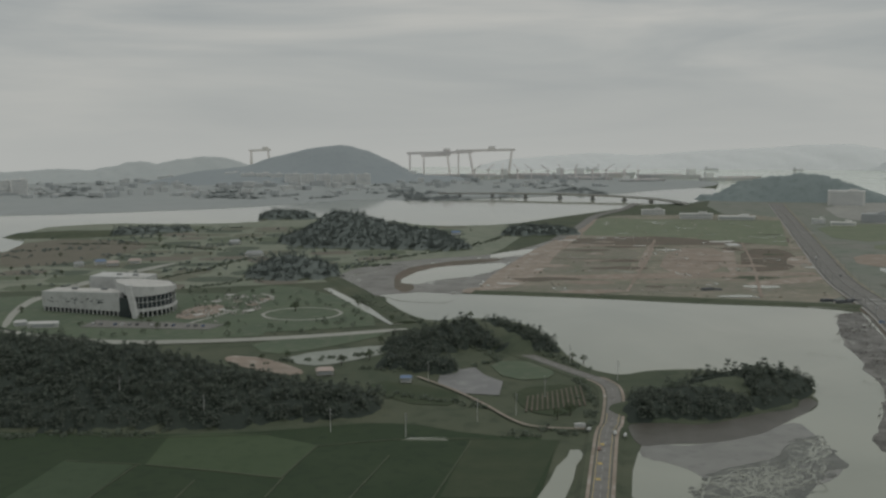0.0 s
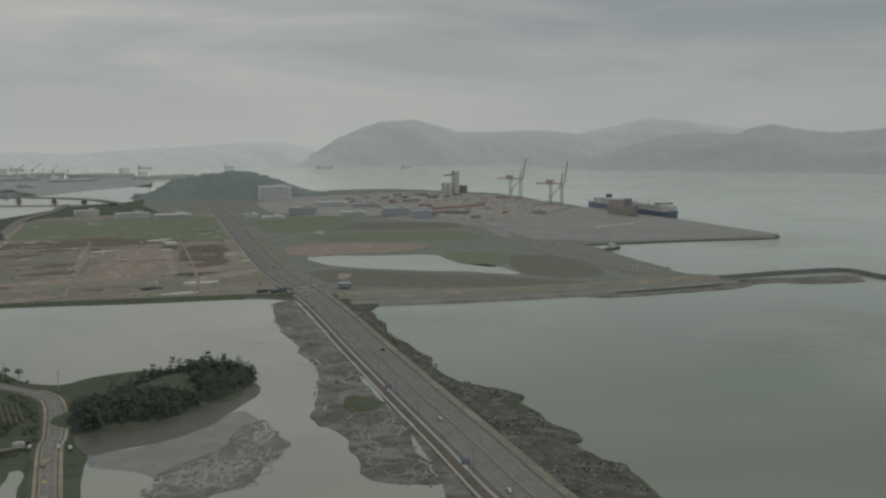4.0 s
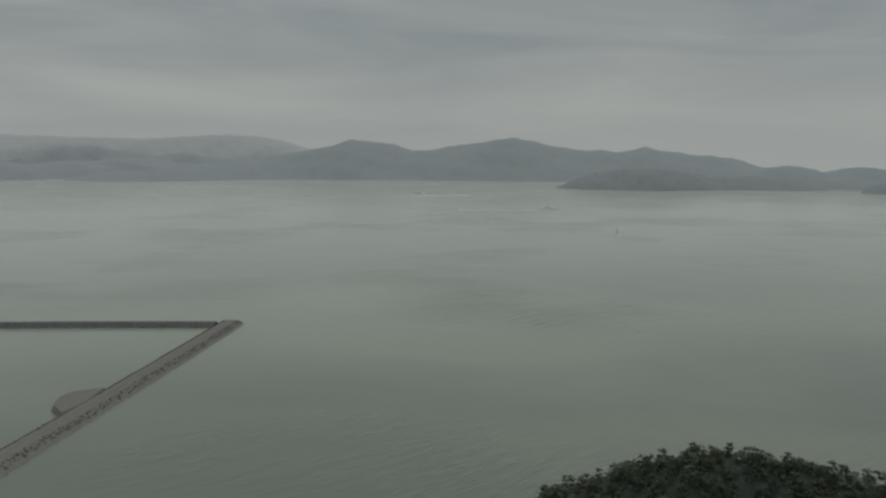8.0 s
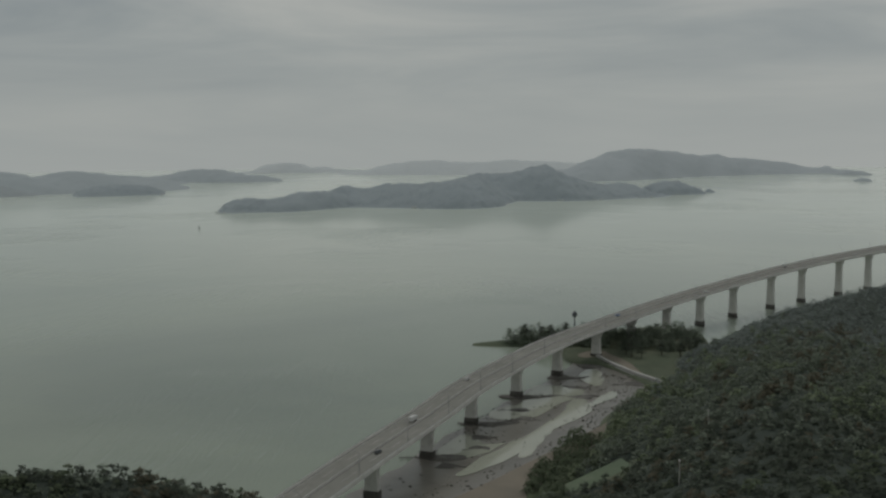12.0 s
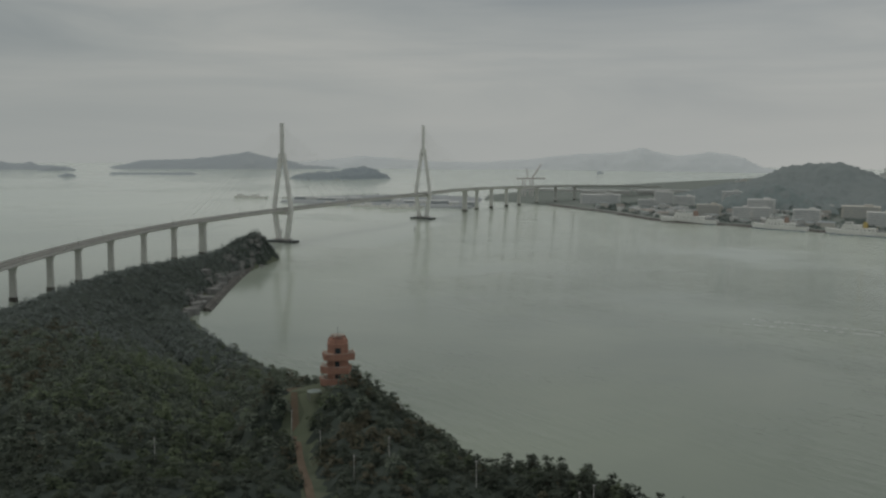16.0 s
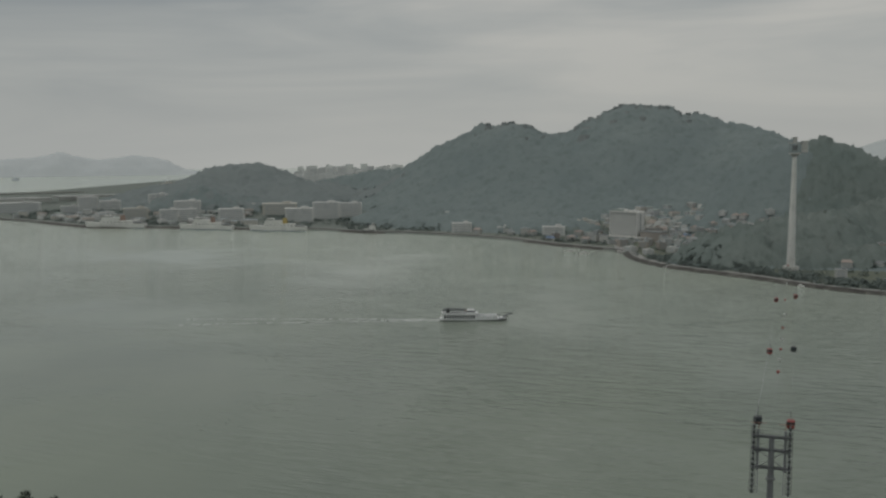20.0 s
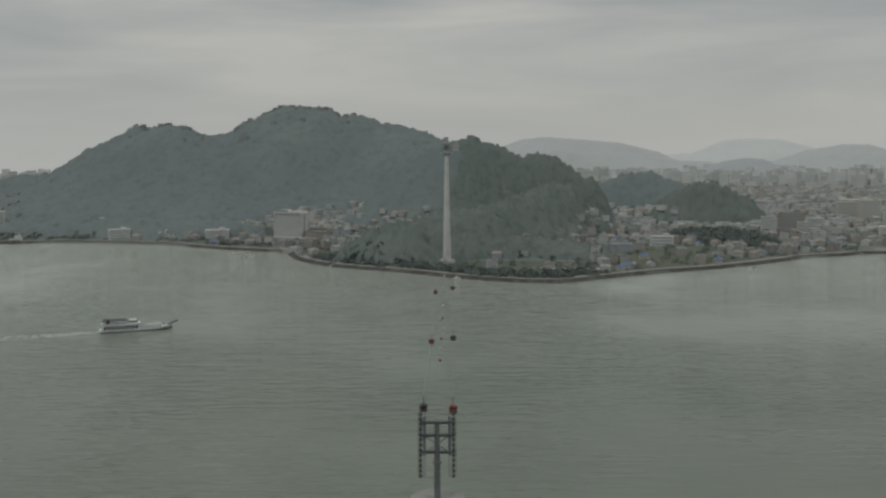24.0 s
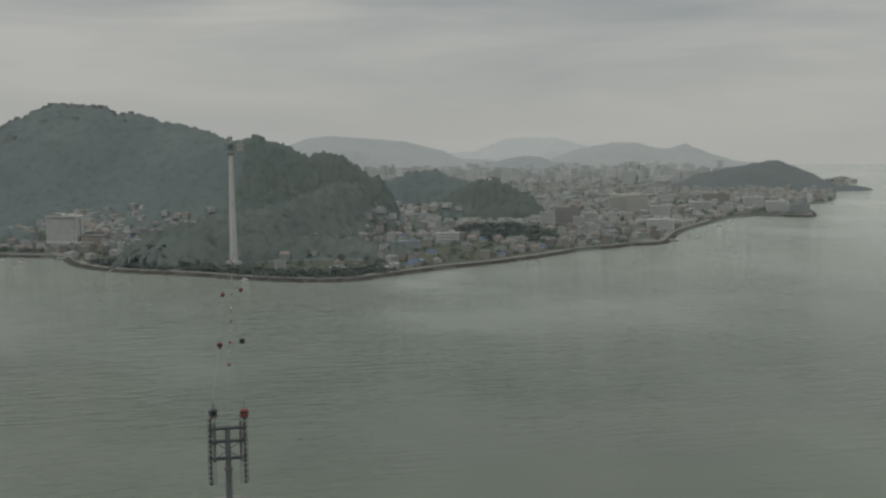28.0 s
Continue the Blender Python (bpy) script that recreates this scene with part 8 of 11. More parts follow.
def on_cable(u, g):
    """A point u of the way from the near to the far tower, on the left or right cable."""
    p = NEAR_T.lerp(FAR_T, u)
    d = (FAR_T - NEAR_T).normalized()
    sd = Vector((-d.y, d.x, 0)).normalized()
    p = p + sd * (g * (4.3 + 2.5 * u))
    p.z -= 4 * 45 * u * (1 - u)
    return p


cables = thing("ropeway", "thin steel ropes strung between the cable-car towers", "cable")
for g in (-1, 1):
    for up in (0.0, 0.9):
        line = [on_cable(k / 40, g) + Vector((0, 0, up)) for k in range(41)]
        part("rope", loft(line, [(-0.02, -0.02), (0.02, -0.02), (0.02, 0.02), (-0.02, 0.02)]), STEEL, cables)
mid_line = [(on_cable(k / 40, -1) + on_cable(k / 40, 1)) / 2 + Vector((0, 0, 3.5)) for k in range(41)]
part("signal_rope", loft(mid_line, [(-0.015, -0.015), (0.015, -0.015), (0.015, 0.015), (-0.015, 0.015)]), STEEL, cables)
for k, u in enumerate((0.09, 0.122, 0.15, 0.18, 0.215, 0.26, 0.31, 0.37, 0.44, 0.52)):
    p = (on_cable(u, -1) + on_cable(u, 1)) / 2 + Vector((0, 0, 3.2))
    ball = bmesh.new()
    bmesh.ops.create_icosphere(ball, subdivisions=2, radius=0.55, matrix=Matrix.Translation(p))
    me = bpy.data.meshes.new("marker_ball")
    ball.to_mesh(me)
    ball.free()
    me.materials.append(RED if k % 2 == 0 else WHITE)
    part("marker_ball", me, None, cables, "red warning ball" if k % 2 == 0 else "white warning ball")


def gondola(p, shade, label):
    t = thing("gondola", label, "gondola", "gondolas on the ropeway", tuple(p), line_turn)
    part("grip", Build().box(0, 0, -0.25, 0.9, 0.25, 0.4), DARK_STEEL, t)
    part("hanger", Build().bar((0, 0, -0.2), (0, 0, -2.6), 0.08, 0.08, 6), DARK_STEEL, t)
    oct8 = [(1.25 * sx, 1.1 * sy) for sx, sy in ((-1, -0.6), (-0.7, -1), (0.7, -1), (1, -0.6), (1, 0.6), (0.7, 1), (-0.7, 1), (-1, 0.6))]
    part("lower_shell", Build().prism(oct8, -4.7, -3.9, -0.15), shade, t)
    part("window_band", Build().prism([(x * 0.97, y * 0.97) for x, y in oct8], -3.9, -2.95), GLASS, t)
    part("roof_shell", Build().prism([(x * 0.85, y * 0.85) for x, y in oct8], -2.95, -2.6, 0.15), shade, t)
    for x, y in oct8[::2]:
        part("corner_post", Build().box(x, y, -3.9, 0.1, 0.1, 0.95), shade, t)
    part("step", Build().box(0, 0, -4.85, 1.9, 1.9, 0.15), DARK_STEEL, t)


for u, g, m, label in ((0.034, -1, DARK_STEEL, "dark grey glazed gondola beside the tower"), (0.031, 1, RED, "red gondola with dark windows above the sea"),
                       (0.2, 1, DARK_STEEL, "dark grey gondola over the water"), (0.19, -1, RED, "red-bottomed gondola over the water"),
                       (0.353, -1, RED, "red gondola far along the rope"), (0.368, 1, RED, "red gondola near the far shore")):
    gondola(on_cable(u, -g), m, label)



# ---- large buildings ----
WALLS = {"W": (PYLON, "white"), "P": (paint("pale_render", (0.68, 0.68, 0.66), (0.6, 0.602, 0.585), 0.06, 0.85, vary=0.12, c=(0.52, 0.522, 0.51), fine=0.3), "grey-white"), "C": (CREAM, "cream"), "B": (BRICK, "brown"), "G": (paint("grey_cladding", (0.43, 0.445, 0.45), (0.38, 0.395, 0.4), 0.08, 0.7), "grey"), "Y": (CREAM, "yellowish"), "L": (paint("pale_blue_wall", (0.45, 0.49, 0.54), (0.41, 0.45, 0.5), 0.05, 0.8), "pale blue"), "R": (BRICK, "red-brown")}


def block(x, y, w, d, h, turn, code, kind, group):
    """A flat-roofed block with rows of windows on its front and sides."""
    m, tone = WALLS[code]
    t = thing("building", "%s flat-roofed %s with rows of windows" % (tone, kind), "building", group, (x, y, 1.5), turn)
    part("wall", Build().box(0, 0, 0, w, d, h), m, t)
    part("parapet", Build().box(0, 0, h, w + 0.4, d + 0.4, 0.7), m, t)
    part("roof_house", Build().box(w * 0.2, 0, h + 0.9, w * 0.25, d * 0.4, 3.0), m, t)
    floors = max(1, min(14, int(h / 3.4)))
    for f in range(floors):
        z = (f + 0.45) * h / floors
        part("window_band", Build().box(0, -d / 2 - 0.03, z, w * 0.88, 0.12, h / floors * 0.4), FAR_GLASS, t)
    return t


for rows, kind, group in ((PORT_N, "harbour building", "buildings of the north port"), (PORT_S, "port shed", "buildings of the south port"), (APTS, "apartment block", "apartment blocks beyond the river"), (TOWN, "town building", "large town buildings")):
    for x, y, w, d, h, turn, code in rows:
        block(x, y, w, d, h * (0.62 if rows is PORT_S and h < 28 else 1.0), turn, {"G": "P", "P": "W"}.get(code, code) if rows is PORT_N else code, kind, group)


HOTEL_GLASS = paint("hotel_window", (0.27, 0.29, 0.295), (0.32, 0.335, 0.34), 0.1, 0.35, spec=0.5)


def hotel():
    t = thing("hotel", "white ten-storey hotel with a grid of windows", "hotel", at=(-1014, -1178, 2), turn=109.0)
    part("wall", Build().box(0, 0, 0, 46, 22, 42), PYLON, t)
    part("roof_house", Build().box(-9, 3, 42, 14, 10, 3.4).box(9, 4, 42, 9, 9, 2.4), PYLON, t)
    part("parapet", Build().box(0, -10.8, 42, 46.3, 0.5, 1.2).box(0, 10.8, 42, 46.3, 0.5, 1.2), PYLON, t)
    part("roof_sign", Build().box(-10, -9, 43.2, 20, 0.8, 2.6), GREEN_ROOF, t, "long green-grey roof sign frame")
    part("podium", Build().box(4, -14, 0, 62, 14, 6), PALE_CONCRETE, t)
    part("podium_glass", Build().box(4, -21.1, 1.2, 58, 0.3, 3.6), FAR_GLASS, t)
    part("annexe", Build().box(44, 2, 0, 34, 18, 14), BRICK, t, "brown annexe")
    part("annexe_roof", Build().box(44, 2, 14, 35, 19, 0.8), GREY_ROOF, t)
    for f in range(9):
        for k in range(10):
            part("window", Build().box(-20.2 + k * 4.5, -11.06, 8.4 + f * 3.5, 3.0, 0.25, 1.7), HOTEL_GLASS, t)
    part("top_window_band", Build().box(0, -11.08, 39.2, 42, 0.25, 1.6), HOTEL_GLASS, t)
    part("stair_window", Build().box(23.06, 0, 6, 0.25, 2.4, 33), HOTEL_GLASS, t)
    for z in (7.2, 38.2, 41.2):
        part("ledge", Build().box(0, -11.2, z, 46.5, 0.6, 0.5), PALE_CONCRETE, t)


hotel()

# ---- shore road and sea wall of the city ----
coast = [(x, y, 2.6) for x, y in CITY_LAND[1:37]]
coast_path = glide(coast, 14)
structure("road_shore", loft(coast_path, [(-15, 0), (-3, 0), (-3, -0.6), (-15, -0.6)]), CONCRETE, "pale shore road along the city", "road")
structure("wall_sea", loft(coast_path, [(-3, 0.7), (-2.0, 0.7), (6.0, -3.2), (-3, -3.2)]), MUD_ROCK, "dark tide-stained sea wall", "sea wall")
structure("pavement_promenade", loft(coast_path, [(-5.5, 0.25), (-3.05, 0.25), (-3.05, -0.4), (-5.5, -0.4)]), CONCRETE, "grey promenade on top of the sea wall", "promenade")
b = Build()
for k in range(0, len(coast_path) - 1, 3):
    p, s = coast_path[k], sides(coast_path)[k]
    b.bar(p - s * 4, p - s * 4 + Vector((0, 0, 8)), 0.14, 0.1, 4)
tagged(new("shore_lamps", b.mesh("shore_lamps", STEEL)), "row of thin lamp posts along the shore road", "lamp posts", kind="stuff")
structure("ground_jetty", Build().prism([(-905, -1050), (-955, -1118), (-1000, -1165), (-992, -1172), (-945, -1125), (-898, -1060)], -2, 2.4, 1), CONCRETE, "low concrete jetty below the hotel", "jetty")
structure("ground_pier_town", Build().prism([(-1400, -455), (-1440, -418), (-1452, -430), (-1415, -466)], -2, 2.2, 1), CONCRETE, "concrete pier of the fishing harbour", "pier")


# ---- houses of the town ----
TOWN_MEADOW = [(-1020, -640), (-1228, -770), (-1300, -740), (-1275, -640), (-1202, -562), (-1100, -590)]
SHORE_GROVE = [(-1500, -810), (-1417, -760), (-1320, -660), (-1330, -600), (-1390, -580), (-1480, -640), (-1560, -740)]


def town():
    rng = np.random.default_rng(77)
    blocked = [(r[0], r[1], max(r[2], r[3]) * 0.7 + 4) for r in PORT_N + TOWN + PORT_S] + [(-1014, -1178, 46), (FAR_T.x, FAR_T.y, 22)]
    spots = []
    tries = 0
    while len(spots) < 12000 and tries < 90000:
        tries += 1
        d = rng.uniform(1150, 3300)
        yaw = rng.uniform(95, 188)
        x, y = polar(yaw, d)
        spots.append((d, x, y))
        tries += 0
    xs = np.array([s[1] for s in spots])
    ys = np.array([s[2] for s in spots])
    ok = inside(CITY_LAND, xs, ys) & inside([(px * 1.03, py * 1.03) for px, py in CITY_LAND[:38]] + CITY_LAND[38:], xs, ys)
    z = city_z(xs, ys)
    yaw = np.degrees(np.arctan2(-xs, ys))
    yaw = np.where(yaw < 0, yaw + 360, yaw)
    dist = np.hypot(xs, ys)
    ok &= z < np.where(((yaw > 117) & (yaw < 123.5) & (dist < 1850)), 34, np.where((yaw > 131.5) & (yaw < 138.8) & (dist > 1380) & (dist < 1960), 158 - 0.067 * dist,  np.where((yaw > 140) & (yaw < 152) & (dist > 1150) & (dist < 1520), 26, 9)))
    ok &= ~((yaw > 139.5) & (yaw < 152) & (rng.random(len(xs)) < 0.3))
    ok &= ~((yaw > 141.5) & (yaw < 160) & (dist > 1640)) & ~((yaw > 165) & (dist > 2150))
    ok &= ~((yaw > 126) & (yaw < 138.5) & (dist < 1400) & (rng.random(len(xs)) < 0.92))
    ok &= ~(inside(TOWN_MEADOW, xs, ys) & (rng.random(len(xs)) < 0.85)) & ~inside(SHORE_GROVE, xs, ys) & ~((yaw > 122.4) & (yaw < 126.2) & (dist < 1420) & (rng.random(len(xs)) < 0.8))
    taken = []
    res = []
    for i in np.argsort(dist):
        if not ok[i]:
            continue
        x, y = xs[i], ys[i]
        if any(math.hypot(x - a, y - c) < r for a, c, r in blocked) or any(abs(x - a) < 10 and abs(y - c) < 10 for a, c in taken[-160:]):
            continue
        taken.append((x, y))
        res.append((dist[i], x, y, max(2.0, z[i] - (1.2 if z[i] > 4 else 0.0))))
    return res


homes = town()
rng = np.random.default_rng(78)
kinds = []
for k, (w, r, lab, pitched, sx, sy, h) in enumerate((
        (PLASTER, TILE_RED, "low house with a red tiled roof", True, 13, 9, 3.6), (PLASTER, GREY_ROOF, "low house with a grey roof", True, 12, 9, 3.6),
        (CREAM, BLUE_ROOF, "low house with a blue roof", True, 13, 10, 3.8), (WHITE, GREEN_ROOF, "two-storey house with a green flat roof", False, 11, 10, 6.8),
        (PLASTER, GREY_ROOF, "three-storey house with a flat roof", False, 13, 11, 10), (WHITE, WHITE, "white two-storey house with a flat roof", False, 14, 10, 7),
        (BRICK, GREY_ROOF, "brick three-storey house with a flat roof", False, 12, 11, 10), (PLASTER, TILE_RED, "two-storey house with an orange roof", True, 12, 10, 6.4))):
    kinds.append((w, r, lab, pitched, sx, sy, h))
first = {}
walls, roofs = Build(), Build()
for i, (d, x, y, z) in enumerate(homes):
    k = int(rng.integers(0, len(kinds)))
    turn = float(rng.choice([0, 18, 35, -25]) + rng.normal(0, 6) + (90 if rng.random() < 0.4 else 0))
    if i < 300:
        if k not in first:
            w, r, lab, pitched, sx, sy, h = kinds[k]
            first[k] = house((x, y, z), turn, sx, sy, h, w, r, lab, pitched, "house", "houses of the town")
        else:
            copy_thing(first[k], pose(x, y, z, 0, 0, turn))
    else:
        big = d > 1750 and rng.random() < 0.22
        sx, sy = (rng.uniform(14, 26), rng.uniform(10, 15)) if big else (rng.uniform(9, 16), rng.uniform(8, 12))
        h = rng.uniform(6, 12) if big else rng.uniform(3.5, 8.5)
        if d > 2300 and rng.random() < 0.3:
            sx, sy, h = rng.uniform(13, 24), 10, rng.uniform(7, 15)
        walls.box(x, y, z - 2, sx, sy, h + 2, radians(turn))
        roofs.box(x, y, z + h, sx + 0.5, sy + 0.5, 0.8, radians(turn), 0.9)
# Town colours lightened the same way, haze included.
WALL_MIX = island_paint("town_walls", [(0.638, 0.638, 0.616), (0.572, 0.574, 0.556), (0.693, 0.693, 0.671), (0.539, 0.522, 0.490), (0.517, 0.526, 0.526), (0.616, 0.600, 0.550), (0.473, 0.462, 0.446)], 0.85)
ROOF_MIX = island_paint("town_roofs", [(0.462, 0.473, 0.459), (0.407, 0.429, 0.427), (0.517, 0.517, 0.497), (0.473, 0.402, 0.356), (0.396, 0.451, 0.416), (0.429, 0.462, 0.491), (0.572, 0.572, 0.545)], 0.85)
tagged(new("town_houses", walls.mesh("town_houses", WALL_MIX)), "dense pale houses and flats of the hazy town", "houses", kind="stuff")
tagged(new("town_roofs", roofs.mesh("town_roofs", ROOF_MIX)), "grey, red and green roofs of the hazy town", "roofs", kind="stuff")
# high-rise blocks, their colour paled in place of haze
HAZED_WALL = island_paint("hazed_flats", [(0.72, 0.73, 0.71), (0.68, 0.69, 0.68), (0.76, 0.765, 0.745), (0.63, 0.645, 0.635)], 0.9)
b = Build()
for k in range(760):
    yaw = rng.choice([rng.uniform(105, 130), rng.uniform(151, 157.5), rng.uniform(104, 120), rng.uniform(106, 126)])
    x, y = polar(yaw, rng.uniform(3000, 4200))
    w = rng.uniform(12, 30)
    b.box(x, y, 0, w, 14, rng.uniform(18, 42) if yaw > 140 else rng.uniform(12, 46), radians(yaw + rng.normal(0, 14)))
tagged(new("far_flats", b.mesh("far_flats", HAZED_WALL)), "pale high-rise flats fading into the haze", "flats", kind="stuff")
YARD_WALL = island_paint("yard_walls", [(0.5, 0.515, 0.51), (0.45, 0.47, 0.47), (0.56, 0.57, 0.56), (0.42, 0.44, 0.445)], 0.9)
b = Build()
for k in range(230):
    x, y = rng.uniform(-1400, 500), rng.uniform(2650, 3700)
    if x > -250 and y < 2950:
        continue
    w = rng.uniform(10, 45)
    b.box(x, y, 1, w, rng.uniform(8, 20), rng.uniform(4, 16), rng.uniform(0, 3))
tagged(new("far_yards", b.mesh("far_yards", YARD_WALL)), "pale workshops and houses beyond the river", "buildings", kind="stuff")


# ---- ships ----
def hull_shape(length, beam, depth, z0, rake=0.12):
    """A ship's hull along x with its bow at +x."""
    st = [(-0.5, 0.86, 0.8), (-0.42, 1.0, 0.9), (0.0, 1.0, 0.95), (0.28, 0.94, 0.85), (0.42, 0.6, 0.45), (0.5, 0.06, 0.03)]
    vs, fs = [], []
    for i, (u, top, low) in enumerate(st):
        sheer = 0.0 if u < 0.2 else (u - 0.2) * depth * 0.9
        vs += [(u * length - (rake * length * 0.25 if i == 5 else 0), -low * beam / 2, z0), (u * length, -top * beam / 2, z0 + depth + sheer),
               (u * length, top * beam / 2, z0 + depth + sheer), (u * length - (rake * length * 0.25 if i == 5 else 0), low * beam / 2, z0)]
    for i in range(len(st) - 1):
        a, c = i * 4, i * 4 + 4
        fs += [(a, c, c + 1, a + 1), (a + 1, c + 1, c + 2, a + 2), (a + 2, c + 2, c + 3, a + 3)]
    fs += [(0, 1, 2, 3)]
    return Build().add(vs, fs)


SHIP_WHITE = paint("ship_white", (0.88, 0.885, 0.88), (0.84, 0.845, 0.84), 0.08, 0.4, c=(0.8, 0.8, 0.79), fine=0.5)
SHIP_PANE = paint("tinted_ship_pane", (0.02, 0.024, 0.028), (0.03, 0.034, 0.038), 0.3, 0.5, spec=0.2)


def ferry():
    """A small car ferry: a dark-footed hull, a windowed house aft, a long car deck forward and a raised bow ramp."""
    t = thing("ferry", "grey-white car ferry with dark windows and raised bow ramp", "ferry", at=(-466, -737, 0), turn=math.degrees(math.atan2(32, -54)))
    part("hull", hull_shape(58, 11.5, 2.6, -0.6), SHIP_WHITE, t)
    part("boot_stripe", hull_shape(57.4, 11.7, 1.1, -0.4), DARK_STEEL, t, "dark stripe at the waterline")
    part("car_deck_wall", Build().box(-3, 5.5, 2.0, 46, 0.4, 2.5).box(-3, -5.5, 2.0, 46, 0.4, 2.5).box(-12.5, 5.5, 4.5, 27, 0.4, 1.6).box(-12.5, -5.5, 4.5, 27, 0.4, 1.6), SHIP_WHITE, t, "long white side walls of the car deck")
    part("car_deck", Build().box(0, 0, 1.9, 50, 10.6, 0.2), STEEL, t)
    part("main_deck_house", Build().box(-13, 0, 2.0, 28, 10.6, 4.4), SHIP_WHITE, t)
    part("upper_deck", Build().box(-12, 0, 6.4, 31, 11.2, 0.3), SHIP_WHITE, t)
    part("bridge_house", Build().box(-2.5, 0, 6.7, 6.5, 8.5, 2.4, 0, 0.92), SHIP_WHITE, t)
    part("bridge_window", Build().box(-2.4, 0, 7.6, 6.6, 8.4, 0.9), SHIP_PANE, t)
    part("canopy", Build().box(-17, 0, 9.3, 19, 9.6, 0.3), DARK_STEEL, t, "dark deck canopy")
    for k in range(8):
        part("canopy_post", Build().box(-25.5 + k * 2.4, (-1) ** k * 4.4, 6.7, 0.2, 0.2, 2.6), STEEL, t)
    for k in range(12):
        for g in (-1, 1):
            part("window", Build().box(-24.6 + k * 2.25, g * 5.76, 2.4, 1.4, 0.14, 3.0), SHIP_PANE, t)
    for k in range(8):
        for g in (-1, 1):
            part("port_light", Build().box(3.2 + k * 2.3, g * 5.72, 3.3, 0.7, 0.1, 0.7), SHIP_PANE, t)
    part("funnel", Build().box(-22, 0, 6.7, 3, 3, 3.6, 0, 0.8), DARK_STEEL, t)
    part("mast", Build().bar((-2, 0, 9), (-3, 0, 13.5), 0.2, 0.08, 6), STEEL, t)
    part("stern_mast", Build().bar((-26, 0, 6.6), (-26.5, 0, 11.0), 0.15, 0.06, 6), STEEL, t)
    part("bow_ramp", Build().add([(25, -3, 3.0), (25, 3, 3.0), (33, 2.6, 6.2), (33, -2.6, 6.2), (25, -3, 3.4), (25, 3, 3.4), (33, 2.6, 6.6), (33, -2.6, 6.6)],
                                 [(0, 1, 2, 3), (7, 6, 5, 4), (0, 4, 5, 1), (1, 5, 6, 2), (2, 6, 7, 3), (3, 7, 4, 0)]), DARK_STEEL, t, "raised dark bow ramp")
    for g in (-1, 1):
        part("ramp_stay", Build().bar((22, g * 4.4, 5.6), (32, g * 2.6, 6.4), 0.12, 0.1, 5), STEEL, t)
        part("ramp_post", Build().box(22, g * 4.4, 2.0, 0.4, 0.4, 3.8), STEEL, t)
        part("deck_rail", Build().beam((4, g * 5.4, 7.4), (-27, g * 5.4, 7.4), 0.06, 0.06), STEEL, t)
    part("life_raft", Build().bar((-7.5, 4.4, 7.2), (-5.7, 4.4, 7.2), 0.5, 0.5, 8), ORANGE, t)


ferry()
d = Vector((-54, 32, 0)).normalized()
o = Vector((-466, -737, 0.06)) - d * 29
b = Build()
sd = Vector((d.y, -d.x, 0))
rng = np.random.default_rng(5)
for side in (-1, 1):
    prev = None
    for k in range(75):
        s = k * 3.0
        w = (0.8 + 1.6 * math.exp(-s / 60)) * rng.uniform(0.4, 1.3)
        c = o - d * s + sd * (side * (2.0 + s * 0.052) + 0.00018 * s * s + rng.normal(0, 0.12))
        row = [tuple(c - sd * w), tuple(c + sd * w)]
        if prev and rng.random() < 0.94 - s * 0.0016:
            b.add(prev + row, [(0, 1, 3, 2)])
        prev = row
prev = None
for k in range(40):
    s = k * 3.0
    c = o - d * s + sd * rng.normal(0, 0.2)
    w = 2.4 * math.exp(-s / 70) * rng.uniform(0.5, 1.1)
    row = [tuple(c - sd * w), tuple(c + sd * w)]
    if prev and rng.random() < 0.9 - s * 0.004:
        b.add(prev + row, [(0, 1, 3, 2)])
    prev = row
for side in (-1, 1):
    prev = None
    for k in range(22):
        c = o + d * (k * 2.6) + sd * side * (6.4 - 0.0012 * (k * 2.6 - 10) ** 2 * (k > 12))
        w = rng.uniform(0.15, 0.5)
        row = [tuple(c - sd * w), tuple(c + sd * w)]
        if prev and rng.random() < 0.8:
            b.add(prev + row, [(0, 1, 3, 2)])
        prev = row
structure("water_wake", b, FOAM, "two thin lines of pale foam trailing behind the ferry", "wake")



